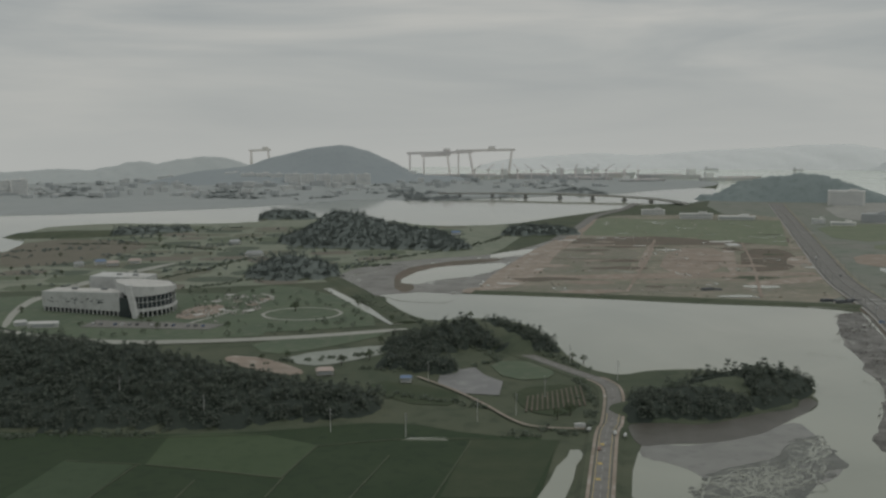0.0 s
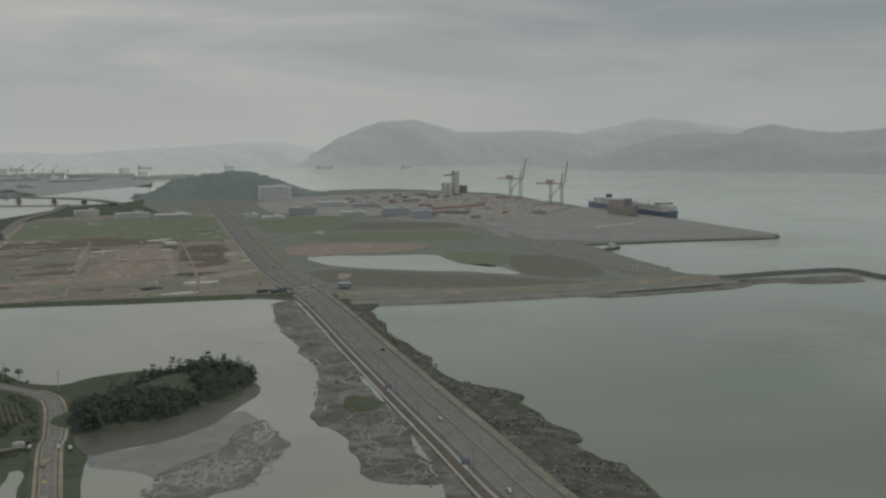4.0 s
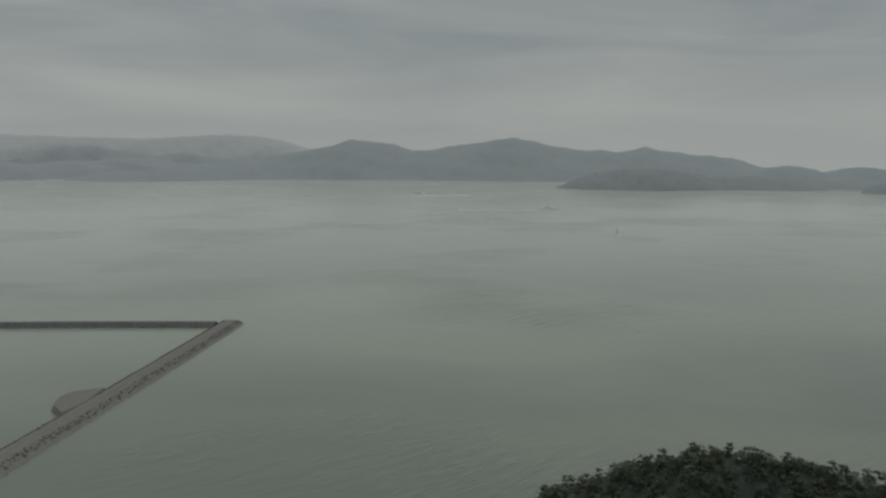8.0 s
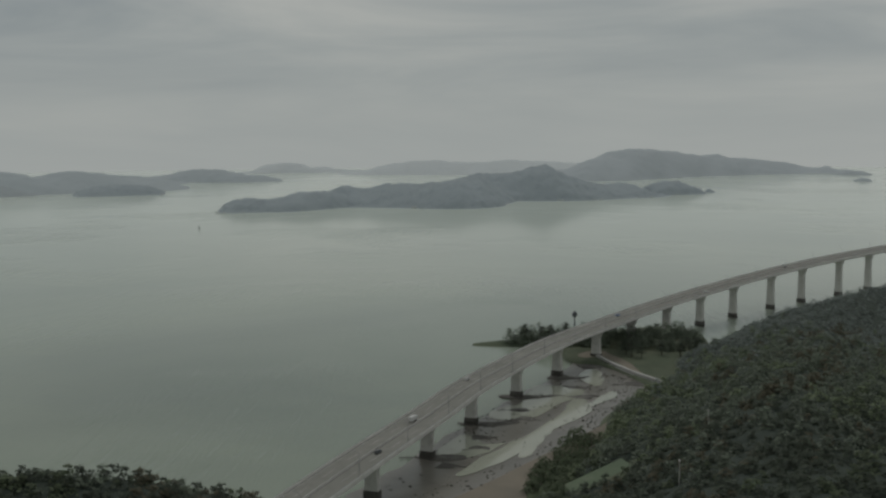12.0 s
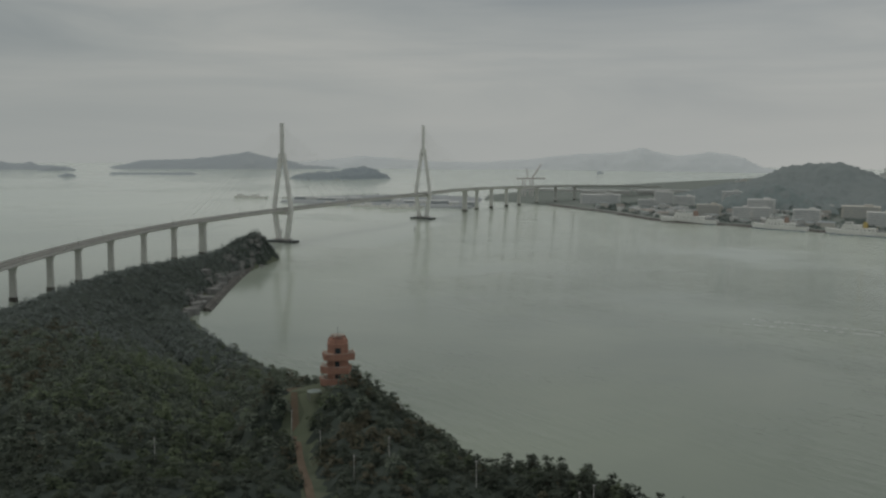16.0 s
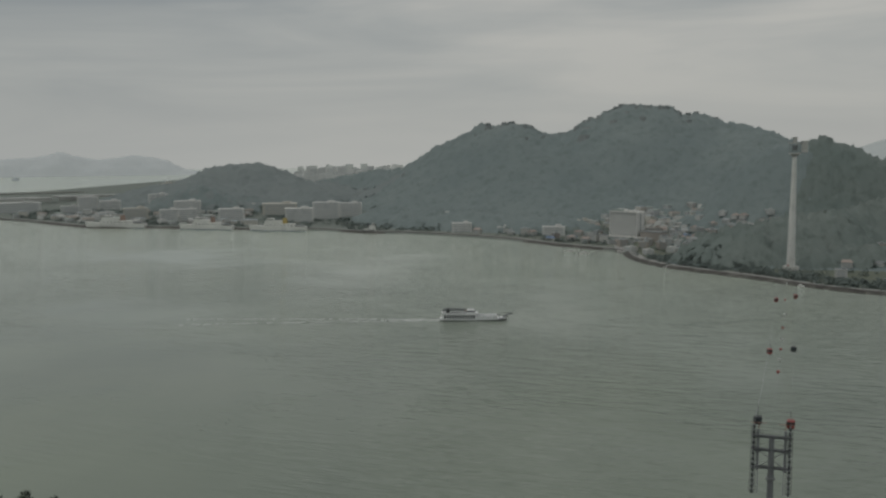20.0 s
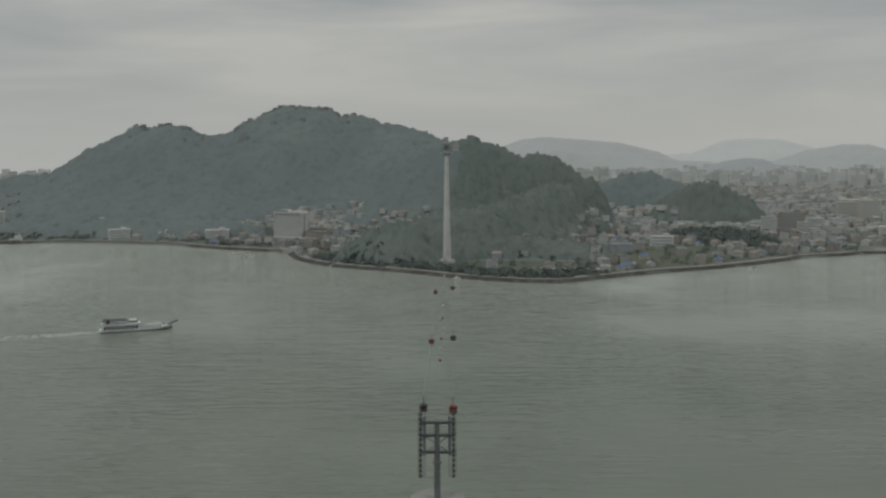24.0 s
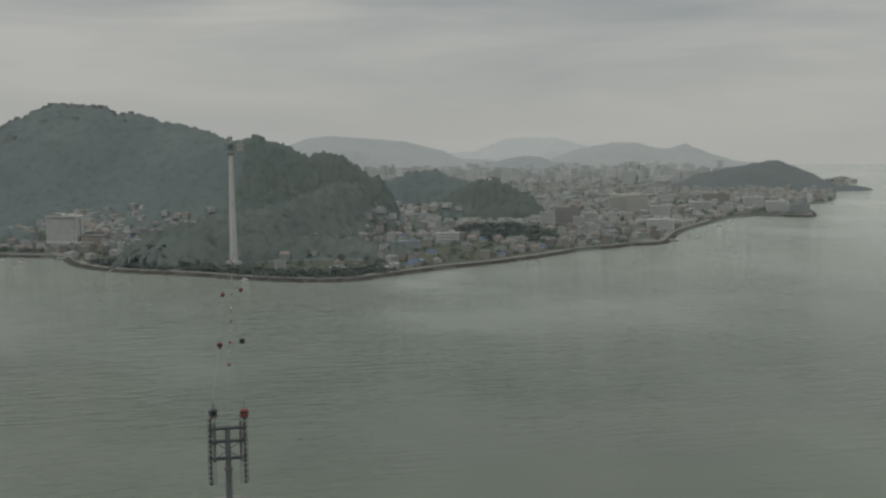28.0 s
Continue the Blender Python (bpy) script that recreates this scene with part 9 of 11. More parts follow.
def patrol_ship(x, y, length, turn, label, accent):
    t = thing("ship", label, "ship", "white ships along the quay", (x, y, 0), turn)
    part("hull", hull_shape(length, length * 0.14, length * 0.085, -0.8), PYLON, t)
    part("waterline", hull_shape(length * 0.985, length * 0.142, length * 0.012, -0.4), BLUE, t)
    z = length * 0.075
    part("deck_house", Build().box(-length * 0.04, 0, z, length * 0.54, length * 0.11, 5.0), PYLON, t)
    part("upper_house", Build().box(length * 0.06, 0, z + 5, length * 0.3, length * 0.1, 4.4), PYLON, t)
    part("bridge_house", Build().box(length * 0.12, 0, z + 9.4, length * 0.12, length * 0.1, 3.6), PYLON, t)
    part("bridge_window", Build().box(length * 0.121, 0, z + 10.8, length * 0.122, length * 0.102, 1.0), GLASS, t)
    part("funnel", Build().box(-length * 0.13, 0, z + 5, length * 0.07, length * 0.06, 9.0, 0, 0.8), accent, t, "orange funnel")
    part("mast", Build().bar((length * 0.1, 0, z + 12.9), (length * 0.1, 0, z + 25), 0.4, 0.15, 6), STEEL, t)
    part("crane", Build().bar((-length * 0.26, 0, z), (-length * 0.33, 0, z + 9), 0.4, 0.25, 6), accent, t)
    part("helideck", Build().box(-length * 0.38, 0, z + 1.5, length * 0.16, length * 0.13, 0.5), STEEL, t)
    for k in range(8):
        part("window_group", Build().box(-length * 0.26 + k * length * 0.06, -length * 0.055 - 0.1, z + 1.6, 2.2, 0.2, 0.9).box(-length * 0.26 + k * length * 0.06, length * 0.055 + 0.1, z + 1.6, 2.2, 0.2, 0.9), GLASS, t)


q_turn = math.degrees(math.atan2(70, -88))
patrol_ship(-412, -1800, 108, math.degrees(math.atan2(-64, 88)), "white patrol ship with an orange funnel moored at the quay", ORANGE)
patrol_ship(-536, -1690, 96, math.degrees(math.atan2(-117, 139)), "white patrol ship with an orange crane moored at the quay", ORANGE)
patrol_ship(-630, -1605, 98, math.degrees(math.atan2(-66, 90)), "white patrol ship with a yellow funnel at the quay", YELLOW)
patrol_ship(-745, -1490, 34, q_turn, "dark tug moored below the mountain", DARK_STEEL)
for k in range(9):
    x, y = 95 - k * 34, -2330 - (k % 3) * 60
    t = thing("fishing_boat", "white fishing boat anchored beyond the bridge", "fishing boat", "boats beyond the bridge", (x + 150, y, 0), 20 + 37 * k)
    part("hull", hull_shape(34, 7, 3, -0.5), WHITE, t)
    part("cabin", Build().box(-6, 0, 2.4, 9, 5, 4.5, 0, 0.9), WHITE, t)
    part("mast", Build().bar((4, 0, 2), (4, 0, 11), 0.2, 0.1, 5), STEEL, t)


def car_carrier():
    t = thing("cargo_ship", "blue-hulled car carrier with white upper decks at the quay", "ship", at=(1312, 1502, 0), turn=math.degrees(math.atan2(-350, -75)))
    # Hull blue lightened for haze over the port.
    part("hull", hull_shape(320, 34, 12, -2, 0.05), paint("hazed_blue_hull", (0.2, 0.25, 0.36), (0.185, 0.232, 0.33), 0.03, 0.5), t)
    part("boot_stripe", hull_shape(318, 34.3, 2.4, -1.4, 0.05), BRICK, t, "rust-red stripe at the waterline")
    part("upper_deck", Build().prism([(-100, -16), (128, -16), (144, -8), (144, 8), (128, 16), (-100, 16)], 10, 21), WHITE, t, "white box-like upper decks")
    part("after_deck", Build().prism([(-150, -15), (-102, -15), (-102, 15), (-150, 15)], 9.6, 12.5), WHITE, t)
    part("deck_line", Build().box(16, 0, 15.4, 226, 32.4, 0.5), STEEL, t)
    part("wheelhouse", Build().box(112, 0, 21, 14, 30, 4.4), WHITE, t)
    part("wheelhouse_glass", Build().box(113, 0, 22.8, 12.4, 30.4, 1.2), GLASS, t)
    part("funnel", Build().box(-112, 8, 12.5, 11, 9, 15, 0, 0.85), BLUE, t)
    part("stern_house", Build().box(-132, 0, 12.5, 16, 24, 7), WHITE, t)
    part("stern_ramp", Build().box(-160, 6, 2, 5, 12, 15), STEEL, t)
    for k in range(7):
        part("vent_house", Build().box(-50 + k * 24, (-1) ** k * 8, 21, 5, 3, 2), WHITE, t)
    part("mast", Build().bar((112, 0, 25), (112, 0, 36), 0.5, 0.2, 6), STEEL, t)


car_carrier()
t = thing("salvaged_hull", "rust-brown wrecked hull lying on the quay", "hull", at=(1232, 1435, 3), turn=math.degrees(math.atan2(-350, -75)))
part("hull", hull_shape(95, 20, 15, 0), BRICK, t, "rust-brown hull plates")
part("deck_house", Build().box(-30, 0, 14, 24, 17, 12, 0, 0.95), BRICK, t)
part("side_tower", Build().box(14, 0, 12, 10, 12, 18), STEEL, t)
part("cradle", Build().box(0, 0, -0.2, 88, 12, 1.2), DARK_STEEL, t)
for k, (x, y, s) in enumerate(((2102, -422, 42), (2657, -189, 30))):
    t = thing("passenger_boat", "small white passenger boat far out on the sea", "boat", "boats on the open sea", (x, y, 0), -100 + 175 * k)
    part("hull", hull_shape(s, s * 0.2, 3.4, -0.5), SHIP_WHITE, t)
    part("cabin", Build().box(-s * 0.06, 0, 2.8, s * 0.55, s * 0.17, 4.0, 0, 0.9), SHIP_WHITE, t)
    part("cabin_window", Build().box(-s * 0.06, 0, 4.2, s * 0.5, s * 0.168, 0.7, 0, 0.97), GLASS, t)
    part("red_roof", Build().box(-s * 0.1, 0, 6.8, s * 0.16, s * 0.1, 0.8), RED, t)
    part("mast", Build().bar((0, 0, 5), (0, 0, 10), 0.2, 0.1, 5), STEEL, t)
    b = Build()
    vx, vy = math.cos(radians(-100 + 175 * k)), math.sin(radians(-100 + 175 * k))
    b.beam((x - vx * s * 0.5, y - vy * s * 0.5, 0.1), (x - vx * s * 4.5, y - vy * s * 4.5, 0.1), 15, 0.16)
    structure("water_boat_wake" + ("", "_far")[k], b, FOAM, "thin white wake behind the boat", "wake")
for x, y in ((1605, -432), (1500, -1010), (260, -1560), (60, -1640), (1675, 897), (1969, 1107)):
    t = thing("sea_mark", "slim dark navigation buoy on the water", "buoy", "navigation buoys", (x, y, 0))
    part("float", Build().bar((0, 0, -0.5), (0, 0, 1.0), 1.1, 1.1, 10), DARK_STEEL, t)
    part("pillar", Build().bar((0, 0, 1), (0, 0, 5), 0.5, 0.3, 8), DARK_STEEL, t)
    part("topmark", Build().box(0, 0, 5, 0.8, 0.8, 1.1), DARK_STEEL, t)
# Haze over the anchored ships is painted into this colour.
HAZED_SHIP = paint("hazed_ship", (0.6, 0.61, 0.61), (0.55, 0.56, 0.565), 0.01, 0.9)
for x, y, s in ((1120, 4300, 62), (900, 4420, 50), (1750, 3900, 80), (2050, 3750, 60), (1430, 4150, 45), (640, 4400, 60)):
    t = thing("anchored_ship", "grey cargo ship anchored in the haze", "ship", "ships anchored far off", (x, y, 0), 10)
    part("hull", hull_shape(s, 12, 5, -1), HAZED_SHIP, t)
    part("castle", Build().box(-s * 0.38, 0, 4, s * 0.12, 9, 9), HAZED_SHIP, t)
    part("hatches", Build().box(s * 0.08, 0, 4, s * 0.6, 7, 1.5), HAZED_SHIP, t)
    part("mast", Build().bar((s * 0.3, 0, 4), (s * 0.3, 0, 13), 0.5, 0.3, 5), HAZED_SHIP, t)


for k, (x, y, s) in enumerate([(254, -2142, 34), (232, -2129, 26), (190, -2118, 40), (166, -2105, 44), (134, -2078, 30), (112, -2080, 46), (89, -2068, 48), (71, -2085, 26), (482, -2366, 40), (443, -2352, 52), (0, -2108, 24)]):
    t = thing("fishing_vessel", "white fishing vessel moored beyond the bridge", "boat", "vessels beyond the bridge", (x, y, 0), 175 + 20 * (k % 3) - 20)
    part("hull", hull_shape(s, s * 0.22, 4.6, -0.4), PYLON, t)
    part("wheelhouse", Build().box(-s * 0.18, 0, 3.8, s * 0.36, s * 0.16, 5.2, 0, 0.85), PYLON, t)
    part("mast", Build().bar((s * 0.12, 0, 2.5), (s * 0.12, 0, 12), 0.3, 0.15, 5), PYLON, t)
    part("derrick", Build().bar((s * 0.12, 0, 4), (-s * 0.1, 0, 9), 0.2, 0.12, 5), PYLON, t)
for k in range(14):
    x, y = FAR_QUAY[0][0] * (1 - k / 13) + FAR_QUAY[4][0] * k / 13, FAR_QUAY[0][1] * (1 - k / 13) + FAR_QUAY[4][1] * k / 13 - 60
    t = thing("quay_shed", "low hazy blue-grey shed on the far quay", "shed", "sheds of the far port", (x, y, 4.5), 8)
    part("wall", Build().box(0, 0, 0, 20 + 7 * (k % 4), 16, 4 + k % 3), FAR_GLASS if k % 2 else HAZED_WALL, t)
    part("roof", Build().box(0, 0, 4 + k % 3, 22 + 7 * (k % 4), 18, 1.0, 0, 0.9), HAZED_WALL, t)

for x, y, s in ((-857, -1079, 14), (-842, -1072, 10), (-853, -1106, 16), (-862, -725, 9), (-848, -912, 11), (-1120, -500, 12), (-1480, -415, 16), (-1500, -405, 14), (-1700, -425, 18), (-1780, -425, 15)):
    t = thing("small_boat", "small white motor boat moored along the city shore", "boat", "boats along the city shore", (x, y, 0), (x * 7) % 180)
    part("hull", hull_shape(s, s * 0.28, 1.6, -0.3), PYLON, t)
    part("cabin", Build().box(-s * 0.1, 0, 1.2, s * 0.32, s * 0.2, 1.6, 0, 0.85), PYLON, t)
    part("windscreen", Build().box(s * 0.06, 0, 1.6, 0.2, s * 0.18, 0.9), GLASS, t)
for k in range(7):
    x, y = -926 - k * 6.5, -672 + k * 10.5
    t = thing("market_tent", "white open tent beside the shore road", "tent", "tents beside the shore road", (x * 1.03, y * 1.03, 2.1), 57)
    part("canopy", Build().add([(-3.5, -2.5, 2.4), (3.5, -2.5, 2.4), (3.5, 2.5, 2.4), (-3.5, 2.5, 2.4), (0, 0, 4.0)], [(0, 1, 4), (1, 2, 4), (2, 3, 4), (3, 0, 4), (3, 2, 1, 0)]), PYLON, t)
    for px in (-3.3, 3.3):
        for py in (-2.3, 2.3):
            part("post", Build().box(px, py, 0, 0.12, 0.12, 2.4), STEEL, t)

# ---- port cranes, silos and yards ----
# Crane colours washed out to carry the haze over the port.
CRANE_RED = paint("hazed_crane_red", (0.53, 0.44, 0.405), (0.48, 0.405, 0.375), 0.05, 0.8)
CRANE_GREY = paint("hazed_crane_grey", (0.48, 0.475, 0.46), (0.43, 0.43, 0.42), 0.05, 0.8)


def quay_crane(x, y, turn):
    t = thing("quay_crane", "tall red-grey harbour crane with its boom raised", "crane", "harbour cranes", (x, y, 3), turn)
    for px in (-12, 12):
        for py in (-9, 9):
            part("leg", Build().beam((px, py, 0), (px, py, 42), 1.8, 1.8), CRANE_GREY, t)
        part("portal_beam", Build().beam((px, -9, 14), (px, 9, 14), 1.5, 1.8), CRANE_GREY, t)
    for py in (-9, 9):
        part("sill", Build().beam((-12, py, 2.2), (12, py, 2.2), 1.6, 1.6), CRANE_GREY, t)
        part("tie", Build().beam((-12, py, 14), (12, py, 40), 0.9, 0.9), CRANE_GREY, t)
    part("girder", Build().beam((-44, -3, 42), (16, -3, 42), 1.6, 2.6).beam((-44, 3, 42), (16, 3, 42), 1.6, 2.6), CRANE_RED, t)
    part("machine_house", Build().box(-14, 0, 43.5, 15, 9, 6), CRANE_RED, t)
    part("apex", Build().beam((10, -4, 43), (14, 0, 64), 1.3, 1.3).beam((10, 4, 43), (14, 0, 64), 1.3, 1.3), CRANE_GREY, t)
    boom = part("boom", Build().beam((17, -3, 43), (23, -2, 88), 1.1, 1.6).beam((17, 3, 43), (23, 2, 88), 1.1, 1.6), CRANE_RED, t, "raised boom")
    for k in range(6):
        part("boom_rung", Build().beam((18 + k, -3, 50 + k * 7), (18 + k, 3, 50 + k * 7), 0.7, 0.7), CRANE_GREY, boom)
    part("stay", Build().beam((14, 0, 64), (-40, 0, 43.4), 0.5, 0.5).beam((14, 0, 64), (20.5, 0, 72), 0.5, 0.5), CRANE_GREY, t)


quay_crane(1340, 1935, math.degrees(math.atan2(75, 350)) - 62)
quay_crane(1290, 1715, math.degrees(math.atan2(75, 350)) - 62)
t = thing("silo_works", "pale cement silos with a tall lift tower", "silo", at=(1300, 2150, 2), turn=10)
for x in (-24, -10):
    part("silo", Build().bar((x, 0, 0), (x, 0, 26), 7, 7, 16), PALE_CONCRETE, t)
part("lift_tower", Build().box(12, 0, 0, 13, 13, 54), PALE_CONCRETE, t)
part("conveyor", Build().beam((-26, 0, 44), (8, 0, 47), 3, 3), STEEL, t)
part("side_house", Build().box(38, 0, 0, 14, 14, 18), STEEL, t)
rng = np.random.default_rng(16)
for k in range(70):
    x, y = rng.uniform(880, 1310), rng.uniform(1490, 2150)
    if not inside(PORT_YARD, np.array([x]), np.array([y]))[0]:
        continue
    m, tone = ((ORANGE, "orange-red"), (STEEL, "grey"), (GREY_ROOF, "slate-grey"), (BRICK, "brown"), (PLASTER, "pale"))[k % 5]
    t = thing("cargo_stack", "%s stack of cargo and plant on the quay" % tone, "cargo", "cargo on the quay", (x, y, 3.1), rng.uniform(-30, 30))
    w = rng.uniform(8, 26)
    part("load", Build().box(0, 0, 0, w, rng.uniform(3, 9), rng.uniform(2.5, 6)), m, t)
    part("second_load", Build().box(w * 0.2, 6, 0, w * 0.5, 3, 3), m, t)
for pts, m in (([(1000, 1720), (1130, 1745), (1128, 1752), (998, 1727)], ORANGE), ([(960, 1640), (1010, 1650), (1008, 1657), (958, 1648)], ORANGE), ([(1010, 1240), (1110, 1262), (1109, 1267), (1009, 1246)], WHITE)):
    t = thing("long_cargo", "long row of stacked steel sections on the quay", "cargo", "cargo on the quay", (0, 0, 3.05))
    part("row", Build().prism(pts, 0, 4), m, t)
b = Build()
for k in range(330):
    u, v = rng.random(), rng.normal(0, 1)
    x, y = 835 - 70 * u + v * 12, 1150 - 300 * u + rng.normal(0, 10)
    r = rng.uniform(1.2, 3.6)
    b.box(x, y, 2.4, r, r * 0.8, r * 0.5, rng.uniform(0, 3), 0.6)
tagged(new("rubble_blocks", b.mesh("rubble_blocks", CONCRETE)), "pale concrete blocks and rubble tipped on the spit", "rubble", kind="stuff")
t = thing("work_boat", "dark work boat moored beside the rubble", "boat", at=(880, 1045, 0), turn=20)
part("hull", hull_shape(34, 9, 3, -0.6), DARK_STEEL, t)
part("wheelhouse", Build().box(-4, 0, 2.2, 9, 6, 6, 0, 0.85), WHITE, t)
part("gantry", Build().beam((8, -3, 2), (8, -3, 9), 0.5, 0.5).beam((8, 3, 2), (8, 3, 9), 0.5, 0.5).beam((8, -3, 9), (8, 3, 9), 0.5, 0.5), STEEL, t)


# ---- shipyard ----
# Shipyard steel and hulls, lightened in colour for haze.
HAZED_STEEL = paint("hazed_gantry", (0.73, 0.69, 0.67), (0.69, 0.655, 0.64), 0.01, 0.9)
HAZED_HULL = paint("hazed_hull", (0.52, 0.525, 0.52), (0.46, 0.47, 0.47), 0.01, 0.9, c=(0.55, 0.51, 0.485), fine=0.03)


def goliath(xa, xb, y, h, lean, base=2.0):
    t = thing("gantry_crane", "huge pale red goliath crane over the shipyard", "crane", "goliath cranes", (0, y, base))
    part("bridge_beam", Build().beam((xa - 10, 0, h), (xb + 12, 0, h + 3), 9, 9), HAZED_STEEL, t)
    for x, s in ((xa, 0), (xb, lean)):
        for g in (-1, 1):
            part("leg", Build().beam((x + s, g * 26, 0), (x, g * 4, h - 3), 5.5, 5.5), HAZED_STEEL, t)
        part("leg_tie", Build().beam((x + s * 0.6, -16, h * 0.35), (x + s * 0.6, 16, h * 0.35), 3, 3), HAZED_STEEL, t)
    part("trolley", Build().box((xa + xb) / 2 + 25, 0, h + 7, 26, 14, 9), HAZED_STEEL, t)


goliath(-118, 100, 3760, 86, 14)
goliath(60, 258, 3840, 92, -12)
goliath(-70, 20, 3900, 74, 8)
goliath(-812, -740, 4400, 92, 8, 0.6)
for k, (x, y, l, h, turn) in enumerate(((330, 3560, 210, 28, 176), (560, 3600, 230, 26, 3), (480, 3440, 170, 18, 178), (760, 3480, 220, 25, 184), (930, 3330, 200, 20, 2), (640, 3300, 150, 14, 4), (-20, 3650, 240, 22, 0), (150, 3600, 180, 26, 182))):
    t = thing("ship_under_repair", "pale hazy ship fitting out at the yard", "ship", "ships at the yard", (x, y, 0), turn)
    part("hull", hull_shape(l, 34, h * 0.6, -1), HAZED_HULL, t)
    part("castle", Build().box(-l * 0.36, 0, h * 0.55, l * 0.12, 28, h * 0.8), HAZED_WALL, t)
    part("deck_gear", Build().box(l * 0.08, 0, h * 0.55, l * 0.55, 20, h * 0.18), HAZED_STEEL, t)
    part("mast", Build().bar((l * 0.2, 0, h * 0.6), (l * 0.2, 0, h * 1.4), 1.5, 0.6, 6), HAZED_STEEL, t)
for k in range(12):
    x, y = 110 + k * 48, 3520 + (k * 37) % 90 - k * 18
    t = thing("jib_crane", "small hazy jib crane in the shipyard", "crane", "jib cranes of the shipyard", (x, y, 1.4), k * 40)
    part("tower", Build().beam((0, 0, 0), (0, 0, 34), 3.5, 3.5), HAZED_STEEL, t)
    part("jib", Build().beam((-6, 0, 32), (26, 0, 52), 2, 2.4), HAZED_STEEL, t)
    part("cabin", Build().box(0, 0, 30, 7, 6, 5), HAZED_STEEL, t)

# ---- river bridge ----
t = thing("river_bridge", "long low concrete bridge across the river mouth", "bridge")
river_path = glide([(-10, 2560, 12), (150, 2520, 13), (330, 2440, 13), (470, 2320, 10), (520, 2200, 6)], 25)
part("girder", loft(river_path, [(-8, -0.5), (8, -0.5), (5, -3.4), (-5, -3.4)]), PALE_CONCRETE, t)
part("carriageway", loft(river_path, [(-7.6, -0.48), (7.6, -0.48), (7.6, -0.1), (-7.6, -0.1)]), ASPHALT, t)
for x in (-8, 8):
    part("parapet", loft(river_path, [(x - 0.3, -0.5), (x + 0.3, -0.5), (x + 0.3, 0.9), (x - 0.3, 0.9)]), PALE_CONCRETE, t)
for k in (2, 5, 8, 11, 14, 17, 20):
    if k < len(river_path):
        p = river_path[k]
        pr = part("pier", Build().box(p.x, p.y, 0, 8, 4, p.z - 3.4), CONCRETE, t)
        part("footing", Build().box(p.x, p.y, -1, 14, 9, 3.6), DARK_STEEL, pr)
# white quay sheds of the far container port
for k, (x, y, w) in enumerate(((-350, -2560, 60), (-420, -2580, 50), (-500, -2600, 70), (-620, -2700, 300), (-300, -2700, 260))):
    t = thing("quay_shed", "long pale shed roof of the far port", "shed", "sheds of the far port", (x, y, 2), 170)
    part("wall", Build().box(0, 0, 0, w, 22, 8 if w < 100 else 4), PLASTER, t)
    part("roof", Build().box(0, 0, 8 if w < 100 else 4, w + 2, 24, 1.2), WHITE, t)
quay = thing("port_crane_far", "hazy quay crane of the far port", "crane", at=(-180, -2480, 2), turn=20)
for x in (-10, 10):
    for y in (-8, 8):
        part("leg", Build().beam((x, y, 0), (x, y, 40), 2, 2), HAZED_STEEL, quay)
part("girder", Build().beam((-45, 0, 42), (30, 0, 42), 4, 4), HAZED_STEEL, quay)
part("apex", Build().beam((0, 0, 42), (4, 0, 66), 2, 2), HAZED_STEEL, quay)
part("boom", Build().beam((-12, 0, 44), (-34, 0, 76), 2.5, 3), HAZED_STEEL, quay)



# ---- woods ----
def crown(n, seed, flat=0.75, leaf=0.85, shape="round", lift=0.5):
    """Leaf clumps of one crown of radius 1 as loose triangles: verts (3n, 3)."""
    rng = np.random.default_rng(seed)
    a = rng.uniform(0, 2 * math.pi, n)
    u = rng.uniform(-0.25, 1.0, n)
    if shape == "pine":
        lay = rng.integers(0, 4, n)
        z = 0.1 + lay * 0.27 + rng.normal(0, 0.05, n)
        r = (1.0 - lay * 0.2) * np.sqrt(rng.uniform(0.15, 1, n)) * (0.8 + 0.35 * np.sin(a * 3 + lay * 2 + seed))
        c = np.stack([r * np.cos(a), r * np.sin(a), z * 1.15], 1)
    else:
        rad = np.sqrt(np.maximum(0, 1 - np.clip(u, 0, 1) ** 2)) * (0.82 + 0.22 * np.sin(a * 3 + seed) + 0.14 * np.sin(a * 5 + 2 * seed)) * rng.uniform(0.75, 1.05, n)
        c = np.stack([rad * np.cos(a), rad * np.sin(a), u * flat + 0.1 * np.sin(a * 4 + seed)], 1)
    nrm = c * np.array([1, 1, 1.3]) + rng.normal(0, 0.38, (n, 3)) + np.array([0, 0, lift])
    nrm /= np.linalg.norm(nrm, axis=1)[:, None]
    t = np.cross(nrm, rng.normal(0, 1, (n, 3)))
    t /= np.linalg.norm(t, axis=1)[:, None]
    b = np.cross(nrm, t)
    s = leaf * rng.uniform(0.55, 1.15, n)[:, None] / math.sqrt(n) * 2.0
    return np.stack([c - t * s - b * s * 0.8, c + t * s - b * s * 0.6, c + t * s * 0.15 + b * s * 1.35], 1).reshape(-1, 3)


